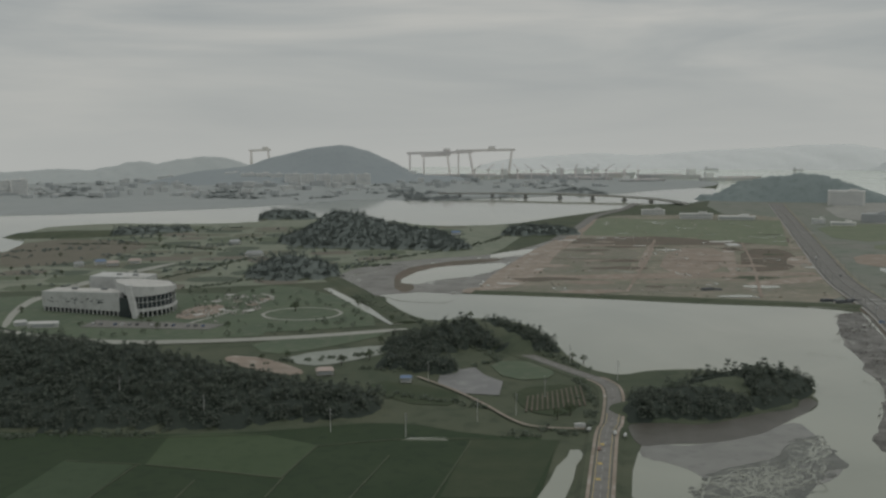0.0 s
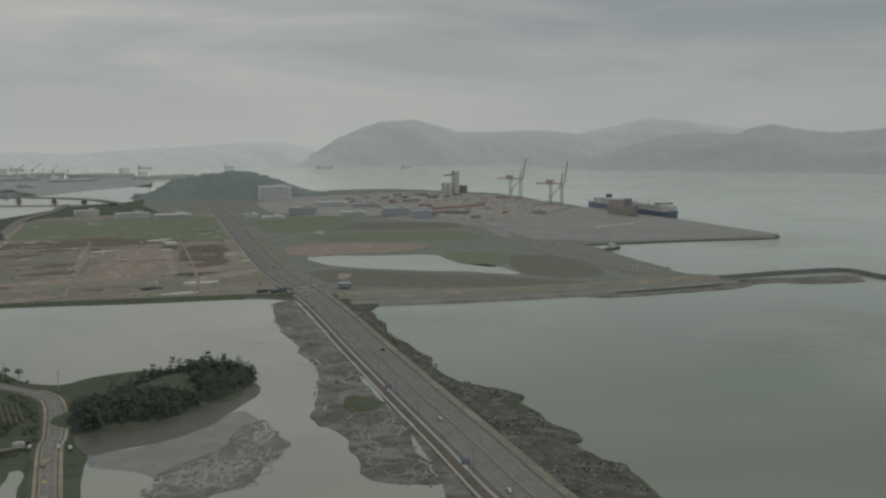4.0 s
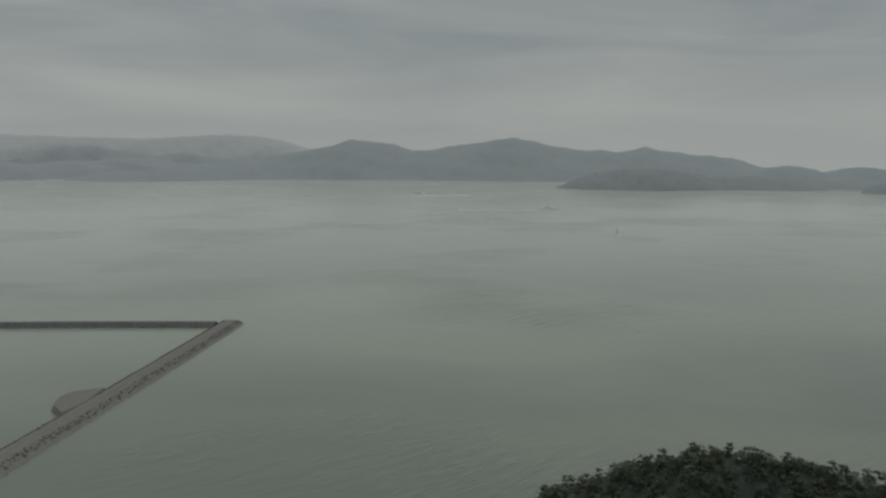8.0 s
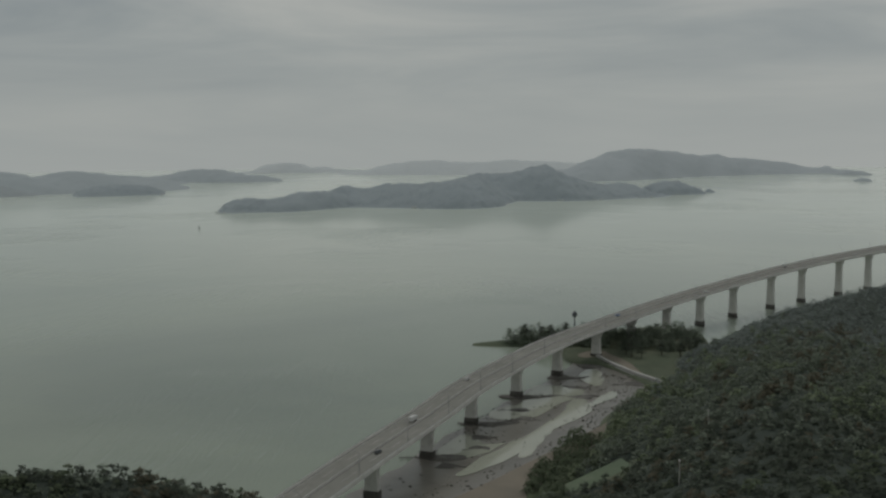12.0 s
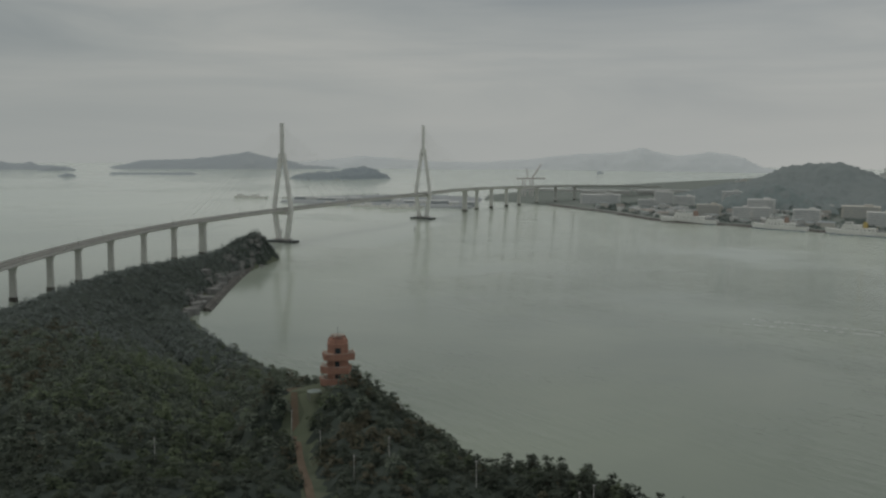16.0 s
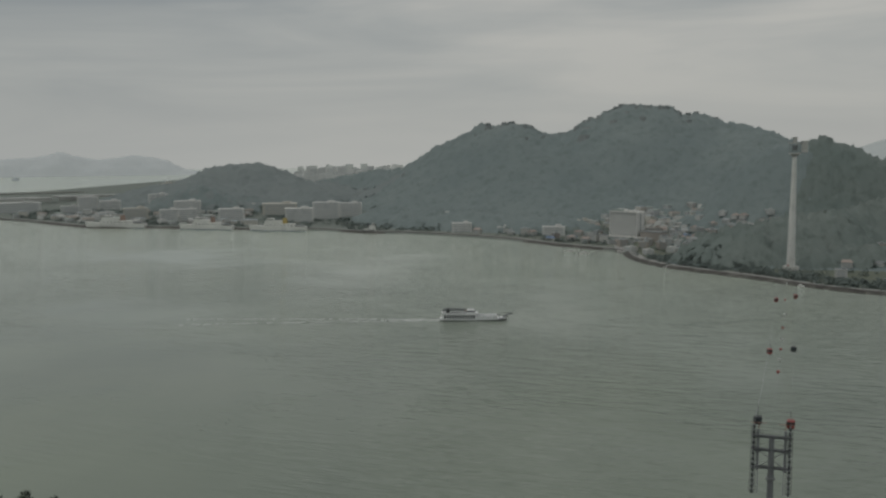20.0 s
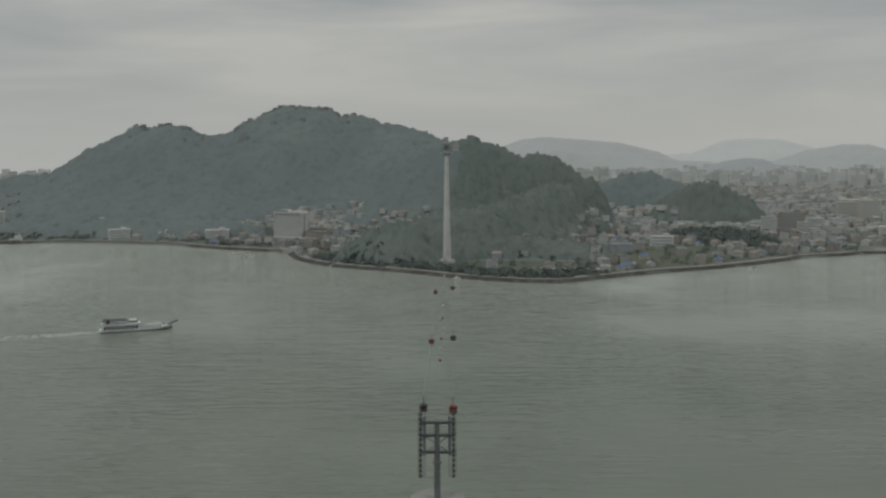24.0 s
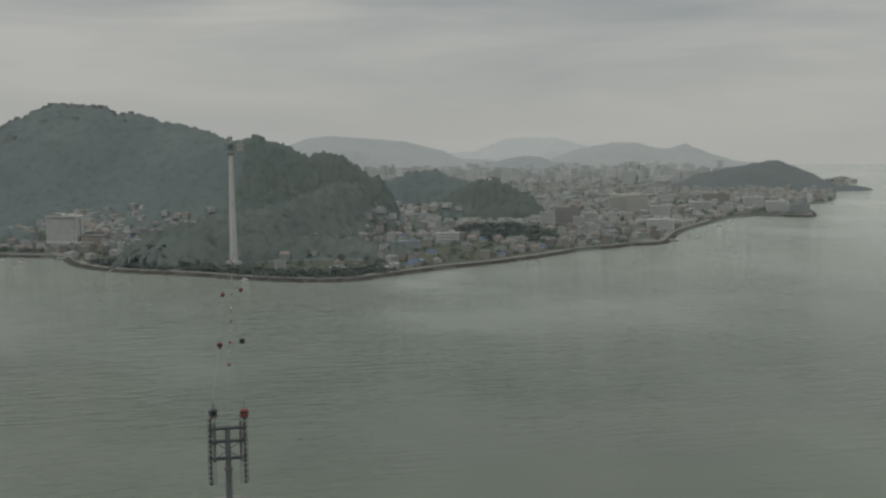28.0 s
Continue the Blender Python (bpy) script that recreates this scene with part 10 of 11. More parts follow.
def wood(name, xs, ys, zs, radius, leaves, material, label, seed, tall=1.0, shape="round", lift=0.5):
    """A wood of many crowns as one piece of stuff."""
    rng = np.random.default_rng(seed)
    n = len(xs)
    pick = rng.integers(0, 7, n)
    out = []
    for v in range(7):
        idx = np.nonzero(pick == v)[0]
        if not len(idx):
            continue
        base = crown(leaves, seed * 10 + v, shape="pine" if (shape == "pine" or (shape == "mixed" and v < 3)) else "round", lift=lift)
        a = rng.uniform(0, 2 * math.pi, len(idx))
        r = radius * rng.uniform(0.6, 1.45, len(idx))
        h = r * tall * rng.uniform(0.8, 1.35, len(idx))
        ca, sa = np.cos(a)[:, None], np.sin(a)[:, None]
        x = base[None, :, 0] * ca - base[None, :, 1] * sa
        y = base[None, :, 0] * sa + base[None, :, 1] * ca
        p = np.stack([x * r[:, None] + xs[idx][:, None], y * r[:, None] + ys[idx][:, None], base[None, :, 2] * h[:, None] + zs[idx][:, None]], -1)
        out.append(p.reshape(-1, 3))
    verts = np.concatenate(out)
    faces = np.arange(len(verts)).reshape(-1, 3)
    return tagged(new(name, array_mesh(name, verts, faces, material)), label, "trees", kind="stuff")


def jitter_grid(x0, x1, y0, y1, step, seed):
    rng = np.random.default_rng(seed)
    gx, gy = np.meshgrid(np.arange(x0, x1, step), np.arange(y0, y1, step))
    return (gx + rng.uniform(-0.5, 0.5, gx.shape) * step).ravel(), (gy + rng.uniform(-0.5, 0.5, gy.shape) * step).ravel()


def off_path(x, y, path, gap):
    keep = np.ones(len(x), bool)
    for p in path:
        keep &= np.hypot(x - p.x, y - p.y) > gap
    return keep


def crown_gap_fill(name, bounds, step, height, grows, lift, rise, material, label, seed):
    """A lumpy sheet added to fill the gaps between the crowns, as one piece of stuff."""
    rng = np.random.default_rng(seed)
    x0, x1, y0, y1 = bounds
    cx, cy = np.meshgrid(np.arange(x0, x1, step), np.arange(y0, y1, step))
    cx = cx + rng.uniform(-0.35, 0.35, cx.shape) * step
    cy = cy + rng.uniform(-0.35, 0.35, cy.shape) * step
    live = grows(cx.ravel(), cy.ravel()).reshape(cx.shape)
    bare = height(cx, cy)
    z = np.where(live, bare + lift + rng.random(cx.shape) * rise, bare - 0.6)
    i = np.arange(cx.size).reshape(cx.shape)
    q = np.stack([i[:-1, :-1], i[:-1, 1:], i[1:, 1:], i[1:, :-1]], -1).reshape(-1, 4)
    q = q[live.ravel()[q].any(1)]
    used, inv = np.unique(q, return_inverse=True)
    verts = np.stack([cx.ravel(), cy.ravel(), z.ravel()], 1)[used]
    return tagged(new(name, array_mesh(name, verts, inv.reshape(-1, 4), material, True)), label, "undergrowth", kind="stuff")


# the island: near crowns full, far crowns lighter
tx, ty = polar(-173.6, 440)


def isle_grows(x, y, edge=0.0):
    """Where trees stand on the island: off the paths, the clearings and the roads."""
    z, d = isle_z(x, y), np.hypot(x, y)
    good = (z > 3.3 + edge) & off_path(x, y, pp, 6.2 + edge) & off_path(x, y, gp, 9.0 + edge)
    good &= off_path(x, y, road_path, 17) & off_path(x, y, deck_path, 14) & (np.hypot(x - tx, y - ty) > 8.5 + edge)
    good &= ~inside(terrace, x, y) & (np.hypot(x - polar(-172, 430)[0], y - polar(-172, 430)[1]) > 8)
    return good & ~((np.hypot(x - 236, y + 352) < 17) | (np.hypot(x - NEAR_T.x, y - NEAR_T.y) < 14))


gx, gy = jitter_grid(-320, 480, -1340, 60, 4.7, 101)
gz = isle_z(gx, gy)
dist = np.hypot(gx, gy)
ok = isle_grows(gx, gy)
crown_gap_fill("island_underwood", (-320, 480, -1340, 60), 5.2, isle_z, lambda x, y: isle_grows(x, y, 0.8), 2.7, 1.8, GAP_SHADE, "dark sheet filling the shaded gaps between the pines", 151)
ex, ey = jitter_grid(240, 312, -440, -320, 5.0, 171)
edge_ok = inside(EDGE_BANK, ex, ey) & ~isle_grows(ex, ey) & off_path(ex, ey, deck_path, 14) & (np.hypot(ex - 236, ey + 352) > 16)
wood("beach_edge_trees", ex[edge_ok], ey[edge_ok], np.maximum(2.2, isle_z(ex[edge_ok], ey[edge_ok])) + 1.2, 3.2, 110, LEAF_LIGHT, "green trees and bushes along the edge of the beach", 172, 1.1, "round", 1.2)
# the hilltop right under the eye carries the same wood
m = ok & (dist < 150) & (np.random.default_rng(6).random(len(gx)) < 0.55)
wood("hilltop_wood", gx[m], gy[m], gz[m] + 1.8, 3.8, 60, LEAF, "dense dark green pines on the hilltop", 50, 1.2, "mixed", 1.3)
ok &= dist >= 150
# Distance bands swap in leaf colours with more haze painted in.
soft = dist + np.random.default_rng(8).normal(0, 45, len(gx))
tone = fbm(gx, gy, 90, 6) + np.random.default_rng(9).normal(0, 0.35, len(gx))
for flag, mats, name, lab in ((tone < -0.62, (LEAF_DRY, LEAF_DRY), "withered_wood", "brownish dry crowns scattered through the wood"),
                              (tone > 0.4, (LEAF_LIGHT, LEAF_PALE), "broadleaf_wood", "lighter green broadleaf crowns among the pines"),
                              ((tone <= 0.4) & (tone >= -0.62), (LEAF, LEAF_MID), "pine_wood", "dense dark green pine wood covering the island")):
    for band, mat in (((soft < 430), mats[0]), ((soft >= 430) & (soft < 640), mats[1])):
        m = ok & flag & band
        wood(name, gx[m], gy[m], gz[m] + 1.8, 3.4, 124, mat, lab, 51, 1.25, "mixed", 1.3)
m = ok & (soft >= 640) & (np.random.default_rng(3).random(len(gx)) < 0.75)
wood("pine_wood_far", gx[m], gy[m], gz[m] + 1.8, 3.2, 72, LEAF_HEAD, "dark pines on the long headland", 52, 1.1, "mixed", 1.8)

# knolls on the low land
def knoll_grows(x, y, edge=0.0):
    """Where the knolls are wooded; the top of the shore knoll is cleared for crops."""
    good = (knoll_z(x, y) > np.where((x > 95) & (x < 250) & (y < 640), 2.3, 3.0) + edge) & off_path(x, y, farm_path, 9 + edge)
    return good & ~((x > 118) & (x < 178) & (y > 578 - edge) & (y < 612 + edge))


gx, gy = jitter_grid(-520, 320, 480, 2050, 4.5, 103)
gz = knoll_z(gx, gy)
thin = np.random.default_rng(4).random(len(gx))
ok = knoll_grows(gx, gy)
crown_gap_fill("knoll_underwood", (-520, 320, 480, 880), 5.2, knoll_z, lambda x, y: knoll_grows(x, y, 0.5), 2.4, 1.8, GAP_SHADE, "dark sheet filling the shaded gaps between the knoll trees", 152)
crown_gap_fill("knoll_underwood", (-520, 320, 880, 1960), 7.5, knoll_z, lambda x, y: knoll_grows(x, y, 0.5) & (y < 1960), 2.6, 2.2, LEAF_UNDER_FAR, "haze-coloured sheet filling the gaps on the far knolls", 153)
ok &= ~((gx < -400) & (gy > 1500) & (thin > 0.6))
# Far knolls take the leaf colour lightened for haze.
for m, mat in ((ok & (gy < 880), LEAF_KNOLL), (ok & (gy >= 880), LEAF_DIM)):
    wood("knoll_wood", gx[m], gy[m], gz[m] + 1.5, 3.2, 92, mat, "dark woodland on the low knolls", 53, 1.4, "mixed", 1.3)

# hill woods of the city mountain
house_spots = np.array([(h[1], h[2]) for h in homes if h[3] > 3] or [(0, 0)])


def canopy(name, bounds, step, height, floor, rise, label, seed, rim=(), span=(-9000, 9000), material=HILL_FAR):
    """A closed canopy seen from far off: lumpy crowns over a slope as one sheet of stuff."""
    rng = np.random.default_rng(seed)
    x0, x1, y0, y1 = bounds
    cx, cy = np.meshgrid(np.arange(x0, x1, step), np.arange(y0, y1, step))
    cx = cx + rng.uniform(-0.35, 0.35, cx.shape) * step
    cy = cy + rng.uniform(-0.35, 0.35, cy.shape) * step
    bare = ground = height(cx, cy)
    lump = rng.random(cx.shape) ** 2.2 * rise * 1.6 + fbm(cx, cy, 45, seed) * rise * 0.45
    # Canopy cut to fit the camera's view: lowered on its side of each house.
    sight_cut = np.zeros(cx.shape, bool)
    for hx, hy in house_spots:
        l = math.hypot(hx, hy)
        ahead, aside = -((cx - hx) * hx + (cy - hy) * hy) / l, ((cx - hx) * hy - (cy - hy) * hx) / l
        sight_cut |= (np.abs(aside) < 8) & (ahead > -7) & (ahead < 15)
    if rim:
        ground = np.where((rim_distance(cx, cy, rim) < 30) | ~inside(rim, cx, cy), -8.0, ground)
    dist = np.hypot(cx, cy) - near_edge(cx, cy)
    ground = np.where((dist < span[0]) | (dist > span[1]), -8.0, ground)
    z = np.where((ground > floor) & ~sight_cut, ground + 2.0 + lump, bare - 1.5)
    ny, nx = cx.shape
    i = np.arange(nx * ny).reshape(ny, nx)
    q = np.stack([i[:-1, :-1], i[:-1, 1:], i[1:, 1:], i[1:, :-1]], -1).reshape(-1, 4)
    q = q[ground.ravel()[q].max(1) > floor]
    used, inv = np.unique(q, return_inverse=True)
    verts = np.stack([cx.ravel(), cy.ravel(), z.ravel()], 1)[used]
    return tagged(new(name, array_mesh(name, verts, inv.reshape(-1, 4), material, True)), label, "trees", kind="stuff")


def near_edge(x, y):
    """How far the less hazed wood colour reaches along each bearing, fitted to the camera's view."""
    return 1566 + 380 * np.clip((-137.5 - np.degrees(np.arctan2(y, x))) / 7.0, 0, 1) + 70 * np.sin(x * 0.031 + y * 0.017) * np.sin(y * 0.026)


# Near and far canopy differ by the haze painted into their colours.
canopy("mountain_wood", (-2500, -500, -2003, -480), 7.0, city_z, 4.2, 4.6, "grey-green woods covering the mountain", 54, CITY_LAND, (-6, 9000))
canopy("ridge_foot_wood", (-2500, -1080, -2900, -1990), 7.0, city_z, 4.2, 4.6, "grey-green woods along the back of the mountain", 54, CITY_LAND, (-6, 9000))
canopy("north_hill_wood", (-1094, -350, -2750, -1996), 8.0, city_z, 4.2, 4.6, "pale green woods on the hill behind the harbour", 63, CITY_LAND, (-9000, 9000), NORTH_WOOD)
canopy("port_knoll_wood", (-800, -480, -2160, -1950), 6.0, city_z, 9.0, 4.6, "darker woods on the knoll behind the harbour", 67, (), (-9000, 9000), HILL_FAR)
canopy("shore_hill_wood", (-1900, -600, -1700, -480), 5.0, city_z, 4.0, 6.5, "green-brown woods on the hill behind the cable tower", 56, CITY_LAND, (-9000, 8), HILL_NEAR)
canopy("port_hill_wood", (450, 1250, 2150, 2750), 8.0, port_z, 3.0, 4.0, "grey-green woods on the port hill", 55)

# crowns and rocks of the islands across the sea
rocks = Build()
rng = np.random.default_rng(141)
for name, line in (("backdrop_island_near", ISLE_B), ("backdrop_island_long", ISLE_B_MID), ("backdrop_island_end", ISLE_B_END), ("backdrop_islet_dark", ISLE_A), ("backdrop_island_bridge", ISLE_C)):
    px, py = np.array([p[0] for p in line]), np.array([p[1] for p in line])
    canopy("island_wood", (px.min() - 90, px.max() + 90, py.min() - 90, py.max() + 90), 7.0, far_z[name], 4.0, 3.4, "bluish-grey woods of an island across the sea", 143, (), (-9000, 9000), ISLE_WOOD)
    gx, gy = jitter_grid(px.min() - 90, px.max() + 90, py.min() - 90, py.max() + 90, 11.0, len(name))
    gz = far_z[name](gx, gy)
    foot = np.nonzero((gz > -1.0) & (gz < 3.0))[0]
    for i in foot[rng.random(len(foot)) < 0.22]:
        r = rng.uniform(2, 6)
        ringp = [(gx[i] + r * rng.uniform(0.6, 1.2) * math.cos(j * 1.047), gy[i] + r * rng.uniform(0.6, 1.2) * math.sin(j * 1.047)) for j in range(6)]
        rocks.prism(ringp, -1.5, max(0.0, gz[i]) + r * rng.uniform(0.15, 0.5), r * 0.4)
tagged(new("island_rocks", rocks.mesh("island_rocks", paint("pale_island_rock", (0.44, 0.465, 0.465), (0.4, 0.425, 0.43), 0.05, 0.95, c=(0.36, 0.39, 0.4), fine=0.2))), "pale rocks round the shores of the islands", "rocks", kind="stuff")

# crags on the summits
rng = np.random.default_rng(61)
b = Build()
for k in range(110):
    i = rng.integers(5, len(YUDAL) - 5)
    (ax, ay, az), (bx, by, bz) = YUDAL[i], YUDAL[i + 1]
    u = rng.random()
    dd = rng.uniform(0, 90) * rng.random()
    x, y = ax + (bx - ax) * u, ay + (by - ay) * u
    l = math.hypot(x, y)
    x, y = x - x / l * dd, y - y / l * dd
    z = float(city_z(np.array([x]), np.array([y]))[0])
    r = rng.uniform(4, 12)
    n = 7
    ringp = [(x + r * rng.uniform(0.6, 1.1) * math.cos(2 * math.pi * j / n), y + r * rng.uniform(0.6, 1.1) * math.sin(2 * math.pi * j / n)) for j in range(n)]
    b.prism(ringp, z - 8, z + r * rng.uniform(0.1, 0.75), r * 0.6)
# the bare pinnacles of the two main summits
for k in range(64):
    i = int(rng.choice([9, 10, 11, 12, 16, 17, 18, 19, 20, 21, 22]))
    (ax, ay, az), (bx, by, bz) = YUDAL[i], YUDAL[i + 1]
    u = rng.random()
    x, y = ax + (bx - ax) * u + rng.normal(0, 5), ay + (by - ay) * u + rng.normal(0, 5)
    z = float(city_z(np.array([x]), np.array([y]))[0])
    r = rng.uniform(3, 8)
    ringp = [(x + r * rng.uniform(0.5, 1.1) * math.cos(2 * math.pi * j / 6), y + r * rng.uniform(0.5, 1.1) * math.sin(2 * math.pi * j / 6)) for j in range(6)]
    b.prism(ringp, z - 6, z + 3 + r * rng.uniform(0.3, 1.1), r * 0.45)
tagged(new("summit_crags", b.mesh("summit_crags", ROCK_FAR)), "grey rocky crags along the mountain ridge", "crags", kind="stuff")
b = Build()
for k in range(90):
    yaw, d = rng.uniform(-172.5, -164), rng.uniform(880, 1270)
    x, y = polar(yaw, d)
    z = float(isle_z(x, y))
    if -1 < z < 9:
        r = rng.uniform(3, 8)
        ringp = [(x + r * rng.uniform(0.6, 1.1) * math.cos(2 * math.pi * j / 6), y + r * rng.uniform(0.6, 1.1) * math.sin(2 * math.pi * j / 6)) for j in range(6)]
        b.prism(ringp, -2, max(z, 0) + r * rng.uniform(0.3, 0.8), r * 0.3)
for k in range(150):
    y = rng.uniform(-1275, -880)
    x = float(np.interp(y, [-1270, -1140, -996, -880], [218, 229, 222, 214])) + rng.uniform(1, 26) * rng.random() + 3
    z = float(isle_z(x, y))
    if -1 < z < 26:
        r = rng.uniform(2, 6)
        ringp = [(x + r * rng.uniform(0.6, 1.1) * math.cos(2 * math.pi * j / 6), y + r * rng.uniform(0.6, 1.1) * math.sin(2 * math.pi * j / 6)) for j in range(6)]
        b.prism(ringp, -2, max(z, 0) + r * rng.uniform(0.3, 1.3), r * 0.4)
structure("wall_headland", loft(glide([(212, -880, 2.4), (221, -996, 2.4), (228, -1138, 2.4), (222, -1230, 2.4), (219, -1272, 2.4), (232, -1292, 2.2)], 12), [(-3.5, 0.4), (-2.6, 1.2), (1.5, 0.6), (5.0, -3.5), (-3.5, -3.5)]), MUD_ROCK, "dark sea wall with a path below the cliffs", "sea wall")
tagged(new("cliff_rocks", b.mesh("cliff_rocks", paint("pale_cliff", (0.17, 0.172, 0.165), (0.24, 0.24, 0.228), 0.1, 0.9, bump=0.8, bump_scale=0.3))), "grey cliffs and rocks at the foot of the headland", "rocks", kind="stuff")


# ---- single trees ----
def tree_mesh(kind, seed):
    rng = np.random.default_rng(seed)
    trunk = Build()
    p = Vector((0, 0, -0.6))
    for k in range(4):
        q = p + Vector((rng.normal(0, 0.18), rng.normal(0, 0.18), 1.7))
        trunk.bar(p, q, 0.26 - k * 0.05, 0.21 - k * 0.05, 6)
        p = q
    for k in range(6):
        a = rng.uniform(0, 6.28)
        z = rng.uniform(2.8, 5.6)
        trunk.bar((0, 0, z), (1.9 * math.cos(a), 1.9 * math.sin(a), z + rng.uniform(0.4, 1.3)), 0.09, 0.03, 4)
    c = crown(210, seed, shape="pine" if kind == "pine" else "round", leaf=0.9) * np.array([2.9, 2.9, 3.9 if kind == "pine" else 3.4]) + np.array([0, 0, 3.2])
    return trunk.mesh("trunk", BARK), array_mesh("crown", c, np.arange(len(c)).reshape(-1, 3), LEAF if kind == "pine" else LEAF_LIGHT)


stock = {}
for kind in ("pine", "broadleaf"):
    for v in range(3):
        stock[kind, v] = tree_mesh(kind, 200 + v + (kind == "pine") * 10)


def tree(kind, v, x, y, z, size, label):
    t = thing(kind + "_tree", label, "tree", "single trees", (x, y, z), (x * 37 + y * 11) % 360)
    t.scale = (size, size, size)
    part("trunk", stock[kind, v][0], None, t)
    part("crown", stock[kind, v][1], None, t)


rng = np.random.default_rng(64)
# pines along the skyline of the island
for k in range(46):
    yaw = rng.uniform(-196, -181)
    d = np.interp(yaw, [-196, -181], [318, 350]) + rng.normal(0, 14)
    x, y = polar(yaw, d)
    tree("pine", k % 3, x, y, float(isle_z(x, y)), rng.uniform(0.9, 1.5), "tall dark pine on the island slope")
for k in range(34):
    yaw = rng.uniform(-121, -103)
    x, y = polar(yaw, 395 + rng.normal(0, 14))
    tree("pine", k % 3, x, y, float(isle_z(x, y)), rng.uniform(0.8, 1.3), "dark pine on the crest of the knoll")
px, py = jitter_grid(370, 500, -690, -570, 4.2, 111)
pz = headlet_z(px, py)
m = (pz > 1.9) & (px + py < -112) & np.array([min(math.hypot(x - p.x, y - p.y) for p in deck_path) > 5 for x, y in zip(px, py)])
wood("point_pines", px[m], py[m], pz[m] + 1.2, 3.6, 84, LEAF_MID, "dense low pines covering the rocky point", 62, 1.5, "mixed", 2.0)
for k in range(14):
    u = rng.random()
    x, y = 484 - 90 * u + rng.normal(0, 5), -598 - 50 * u + rng.normal(0, 5)
    if min(math.hypot(x - p.x, y - p.y) for p in deck_path) < 13:
        continue
    tree("pine", k % 3, x, y, max(0.3, float(headlet_z(np.array([x]), np.array([y]))[0])), rng.uniform(1.1, 1.5), "dark pine on the rocky point")
for k in range(9):
    u = rng.random()
    x, y = 396 - 52 * u + rng.normal(0, 4), -602 - 40 * u + rng.normal(0, 5)
    if min(math.hypot(x - p.x, y - p.y) for p in deck_path) < 12:
        continue
    tree("pine", k % 3, x, y, max(1.0, float(isle_z(x, y)), float(headlet_z(np.array([x]), np.array([y]))[0])), rng.uniform(1.3, 1.9), "tall spreading pine at the head of the beach")
for k in range(10):
    x, y = polar(-171.9 - k * 0.42, 452 + rng.normal(0, 5))
    if math.hypot(x - tx, y - ty) > 9:
        tree("pine", k % 3, x, y, float(isle_z(x, y)), rng.uniform(0.8, 1.15), "small pine beside the lookout tower")
# trees of the low land
for k in range(80):
    x, y = rng.uniform(-520, 60), rng.uniform(640, 1750)
    yaw = math.degrees(math.atan2(-x, y))
    if any(inside(o, np.array([x]), np.array([y]))[0] for o in (PLAZA, LAGOON, RIVER, TIDAL_FLAT, FARM_POND)) or (-375 < x < -235 and 860 < y < 985):
        continue
    z = max(1.9, float(knoll_z(np.array([x]), np.array([y]))[0]))
    tree("broadleaf", k % 3, x, y, z, rng.uniform(0.6, 1.25), "round green tree among the fields")
for x, y, s in ((-132, 905, 1.5), (-70, 690, 1.2), (-52, 705, 1.1), (-110, 712, 1.0), (130, 1610, 1.9), (122, 1605, 1.5), (-255, 900, 0.8), (-246, 850, 0.8), (95, 690, 1.0), (89, 700, 0.9), (70, 560, 1.2), (62, 552, 1.0)):
    tree("broadleaf", 1, x, y, max(1.9, float(knoll_z(np.array([x]), np.array([y]))[0])), s, "round green tree standing by itself")

# trees in the streets of the town
gx, gy = jitter_grid(-2500, -850, -1250, -330, 17, 107)
gz = np.maximum(2.0, city_z(gx, gy))
ok = inside([(px * 1.02, py * 1.02) for px, py in CITY_LAND[:38]] + CITY_LAND[38:], gx, gy) & (np.random.default_rng(7).random(len(gx)) < 0.5) & (gz < 12) & (np.hypot(gx, gy) < 2500)
wood("street_trees", gx[ok], gy[ok], gz[ok] + 0.5, 4.4, 26, LEAF_CITY, "grey-green trees between the houses of the town", 59, 0.9, "round", 1.5)
gx, gy = jitter_grid(-1580, -1180, -830, -560, 9, 108)
ok = inside(SHORE_GROVE, gx, gy)
wood("park_trees", gx[ok], gy[ok], np.full(ok.sum(), 3.0), 6.0, 26, LEAF_CITY, "dark park trees behind the shore road", 60, 0.9, "round", 1.5)

# young trees round the museum and along the canal
gx, gy = jitter_grid(-330, -60, 800, 1030, 11, 131)
ok = (np.random.default_rng(31).random(len(gx)) < 0.28) & (np.hypot(gx + 124, (gy - 893) * 1.1) > 42) & ~inside([(-360, 860), (-235, 850), (-235, 990), (-360, 1000)], gx, gy) & ~inside([(-300, 838), (-190, 822), (-182, 845), (-296, 868)], gx, gy)
wood("garden_trees", gx[ok], gy[ok], np.full(ok.sum(), 3.4), 2.1, 34, LEAF_MID, "young garden trees and shrubs round the museum", 133, 1.1, "round", 1.2)

# ---- utility poles and hedges on the farmland ----
up = None
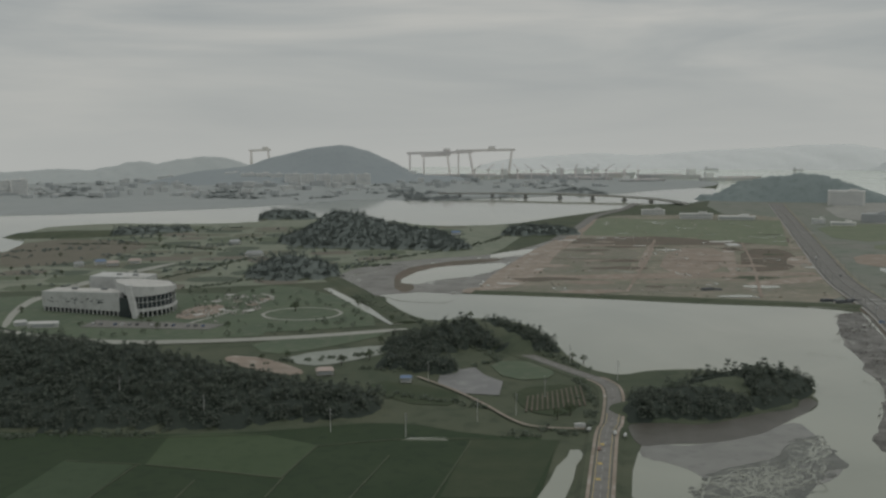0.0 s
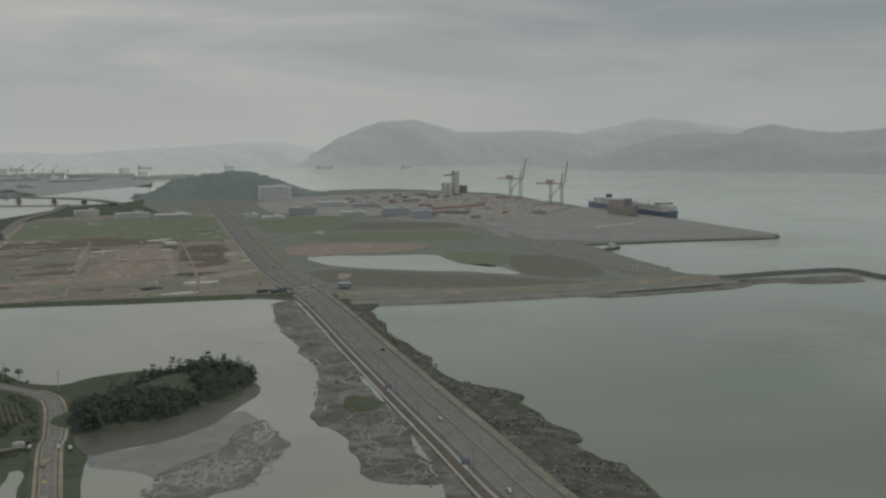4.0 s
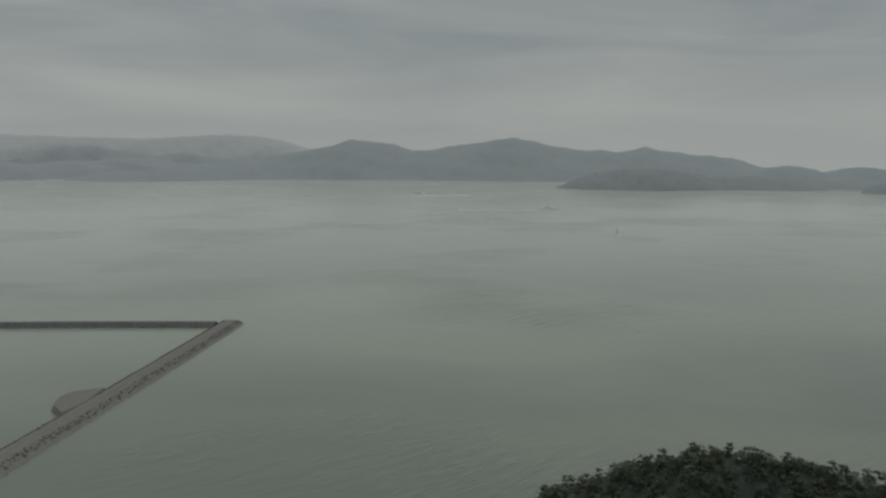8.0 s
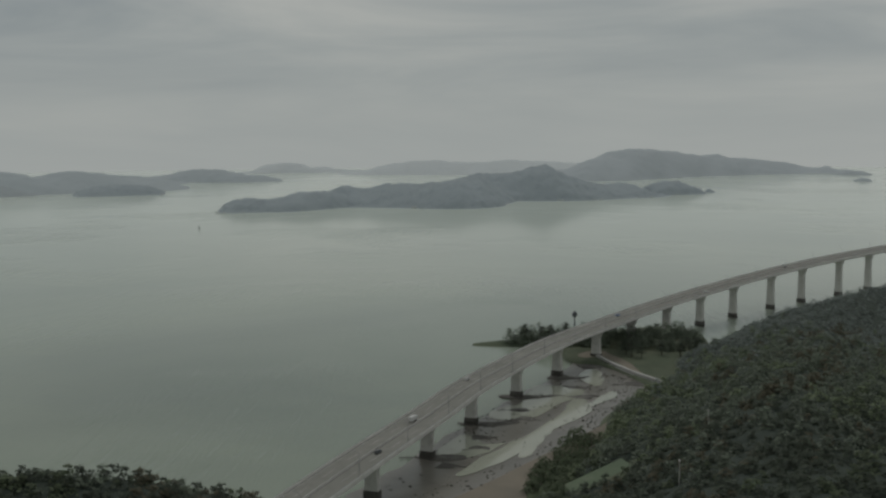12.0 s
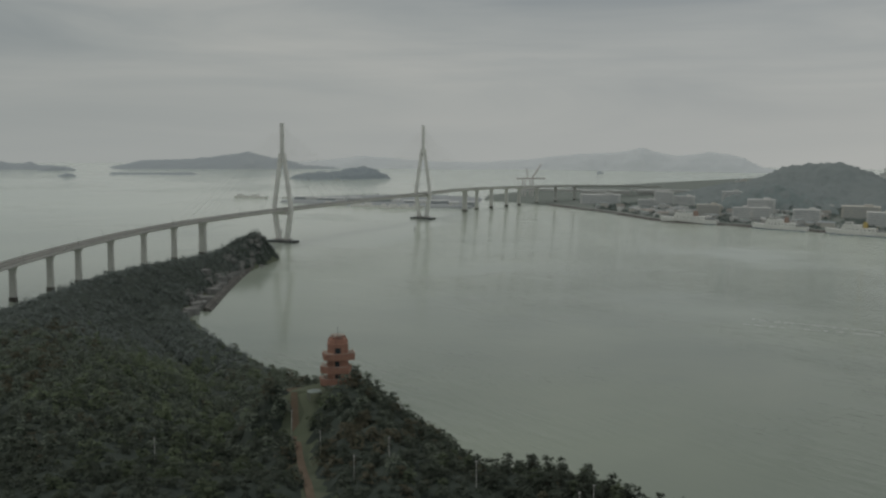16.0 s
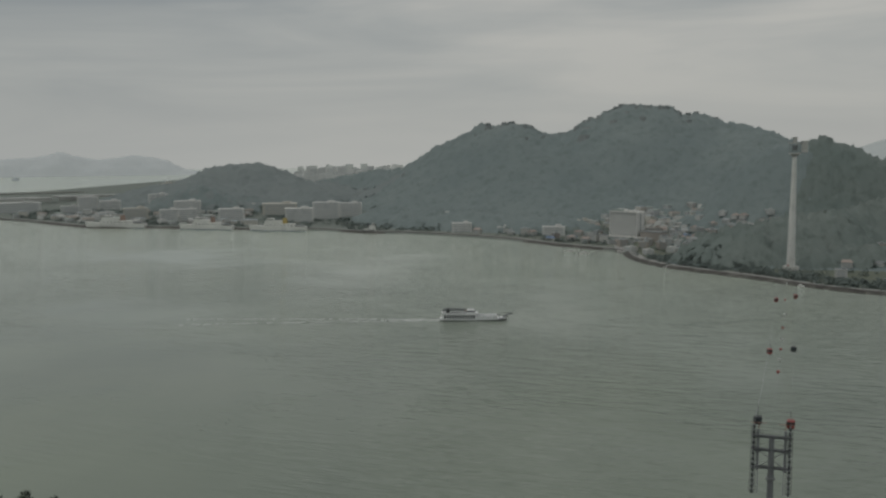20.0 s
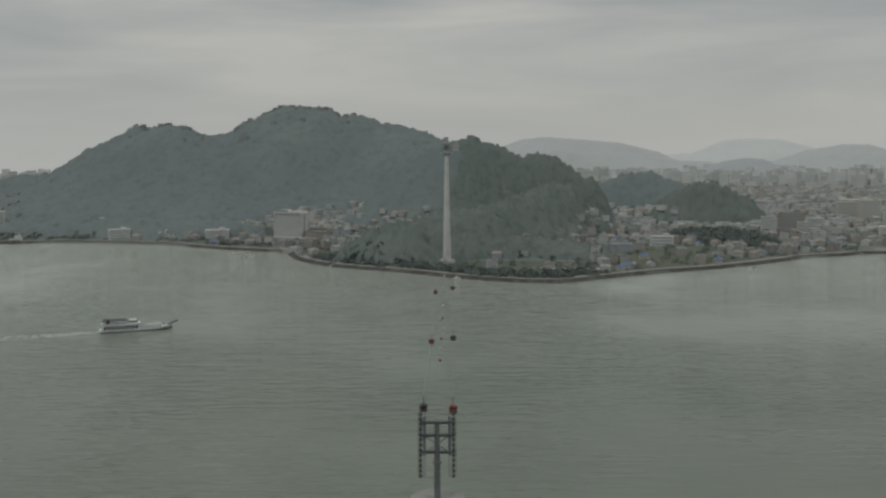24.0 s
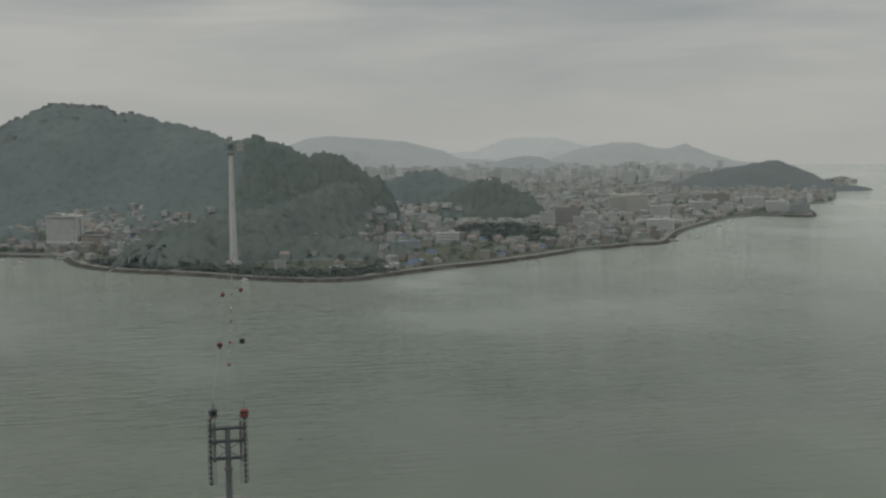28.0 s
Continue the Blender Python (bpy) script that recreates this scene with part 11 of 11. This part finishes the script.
for x, y in ((-10, 640), (40, 560), (60, 600), (18, 548), (-60, 530), (-130, 545), (-20, 520), (86, 690), (-180, 560), (110, 640)):
    if up is None:
        up = thing("utility_pole", "grey concrete utility pole with a cross arm", "utility pole", "poles on the farmland", (x, y, 1.9))
        part("pole", Build().bar((0, 0, 0), (0, 0, 13), 0.2, 0.13, 6), PALE_CONCRETE, up)
        part("cross_arm", Build().box(0, 0, 11.8, 2.4, 0.14, 0.14), STEEL, up)
        part("transformer", Build().bar((0.4, 0, 9.4), (0.4, 0, 10.4), 0.3, 0.3, 8), STEEL, up)
    else:
        copy_thing(up, pose(x, y, 1.9 + max(0.0, float(knoll_z(np.array([x]), np.array([y]))[0]) - 2)))
hx, hy = [], []
for pts in ([(-140, 560), (-60, 585)], [(-120, 700), (-60, 720), (-30, 760)], [(-400, 1000), (-300, 1150), (-250, 1300)], [(-100, 1250), (30, 1420), (110, 1600)],
            [(86, 642), (87, 602), (83, 559), (75, 527)], [(51, 532), (68, 521)], [(30, 522), (48, 516)], [(-45, 620), (-29, 606), (-6, 595), (14, 585), (24, 576)], [(-58, 682), (-32, 673)], [(3, 735), (23, 744), (36, 696), (17, 688)], [(70, 732), (83, 695), (92, 674)], [(-87, 988), (-53, 912), (-13, 836)], [(-232, 524), (-199, 531), (-162, 528), (-148, 541)], [(-560, 1500), (-420, 1480), (-300, 1400)], [(-260, 1050), (-150, 1180), (-60, 1230)]):
    for p in glide([(a, c, 0) for a, c in pts], 2.3):
        hx.append(p.x + rng.normal(0, 2.6))
        hy.append(p.y + rng.normal(0, 2.6))
hx, hy = np.array(hx), np.array(hy)
wood("hedges", hx, hy, np.maximum(1.8, knoll_z(hx, hy)) + 0.3, 1.9, 26, LEAF_MID, "overgrown hedges and scrub between the fields", 58, 0.9)
gx, gy = jitter_grid(-640, -40, 1030, 1800, 10.0, 117)
dense = fbm(gx, gy, 95, 19) + 0.5 * fbm(gx, gy, 30, 23)
ok = (dense > 0.33) & (knoll_z(gx, gy) < 3.0) & inside([(-620, 1060), (-330, 1040), (-110, 1120), (-60, 1320), (60, 1620), (-40, 1790), (-400, 1760), (-600, 1640)], gx, gy)
pickf = np.random.default_rng(77).random(len(gx))
ok &= pickf < 0.7
wood("field_scrub", gx[ok], gy[ok], np.full(ok.sum(), 2.0), 3.0, 26, LEAF_HEAD, "clumps of scrub and orchard trees between hazy fields", 66, 0.9, "round", 1.0)
# belts of trees on the far shore of the river
gx, gy = jitter_grid(-1700, 420, 2280, 3560, 17.0, 119)
ok = (fbm(gx, gy, 260, 29) + 0.6 * fbm(gx, gy, 80, 31) + 0.3 * np.clip((2620 - gy) / 300, -1, 1) > 0.28) & ~inside(RIVER, gx, gy) & inside(SOUTH_LAND, gx, gy) & (gy > 2420 - 0.25 * np.minimum(gx, 0))
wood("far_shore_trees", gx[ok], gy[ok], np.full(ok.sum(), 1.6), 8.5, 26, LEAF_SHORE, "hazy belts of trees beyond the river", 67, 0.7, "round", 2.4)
# trees between the harbour buildings
gx, gy = jitter_grid(-1150, -300, -2250, -1130, 13, 121)
gz = np.maximum(2.0, city_z(gx, gy))
spots = np.array([(r[0], r[1], max(r[2], r[3]) * 0.55 + 3) for r in PORT_N] + [(-1014, -1178, 44), (-1030, -1150, 30)])
clear = np.min(np.hypot(gx[:, None] - spots[None, :, 0], gy[:, None] - spots[None, :, 1]) - spots[None, :, 2], axis=1) > 0
ok = inside([(px * 1.022, py * 1.022) for px, py in CITY_LAND[:38]] + CITY_LAND[38:], gx, gy) & (gz < 8) & clear & (fbm(gx, gy, 70, 41) + np.random.default_rng(43).normal(0, 0.3, len(gx)) > -0.1)
wood("harbour_trees", gx[ok], gy[ok], gz[ok] + 0.8, 5.2, 26, LEAF_CITY, "dark trees between the harbour buildings", 69, 0.9, "round", 1.6)
# trees behind the shore road below the cable tower
tree_x, tree_y = [], []
for k in range(0, len(coast_path)):
    p, s = coast_path[k], sides(coast_path)[k]
    be = math.degrees(math.atan2(-p.x, p.y)) % 360
    if 121 < be < 139:
        for j in range(16):
            q = p - s * rng.uniform(17, 62)
            tree_x.append(q.x + rng.normal(0, 4))
            tree_y.append(q.y + rng.normal(0, 4))
tree_x, tree_y = np.array(tree_x), np.array(tree_y)
keep = np.hypot(tree_x - FAR_T.x, tree_y - FAR_T.y) > 14
tree_x, tree_y = tree_x[keep], tree_y[keep]
wood("shore_road_trees", tree_x, tree_y, np.maximum(2.0, city_z(tree_x, tree_y)) + 0.5, 4.6, 40, LEAF_CITY, "dark trees and bushes behind the shore road", 68, 0.95, "round", 1.4)
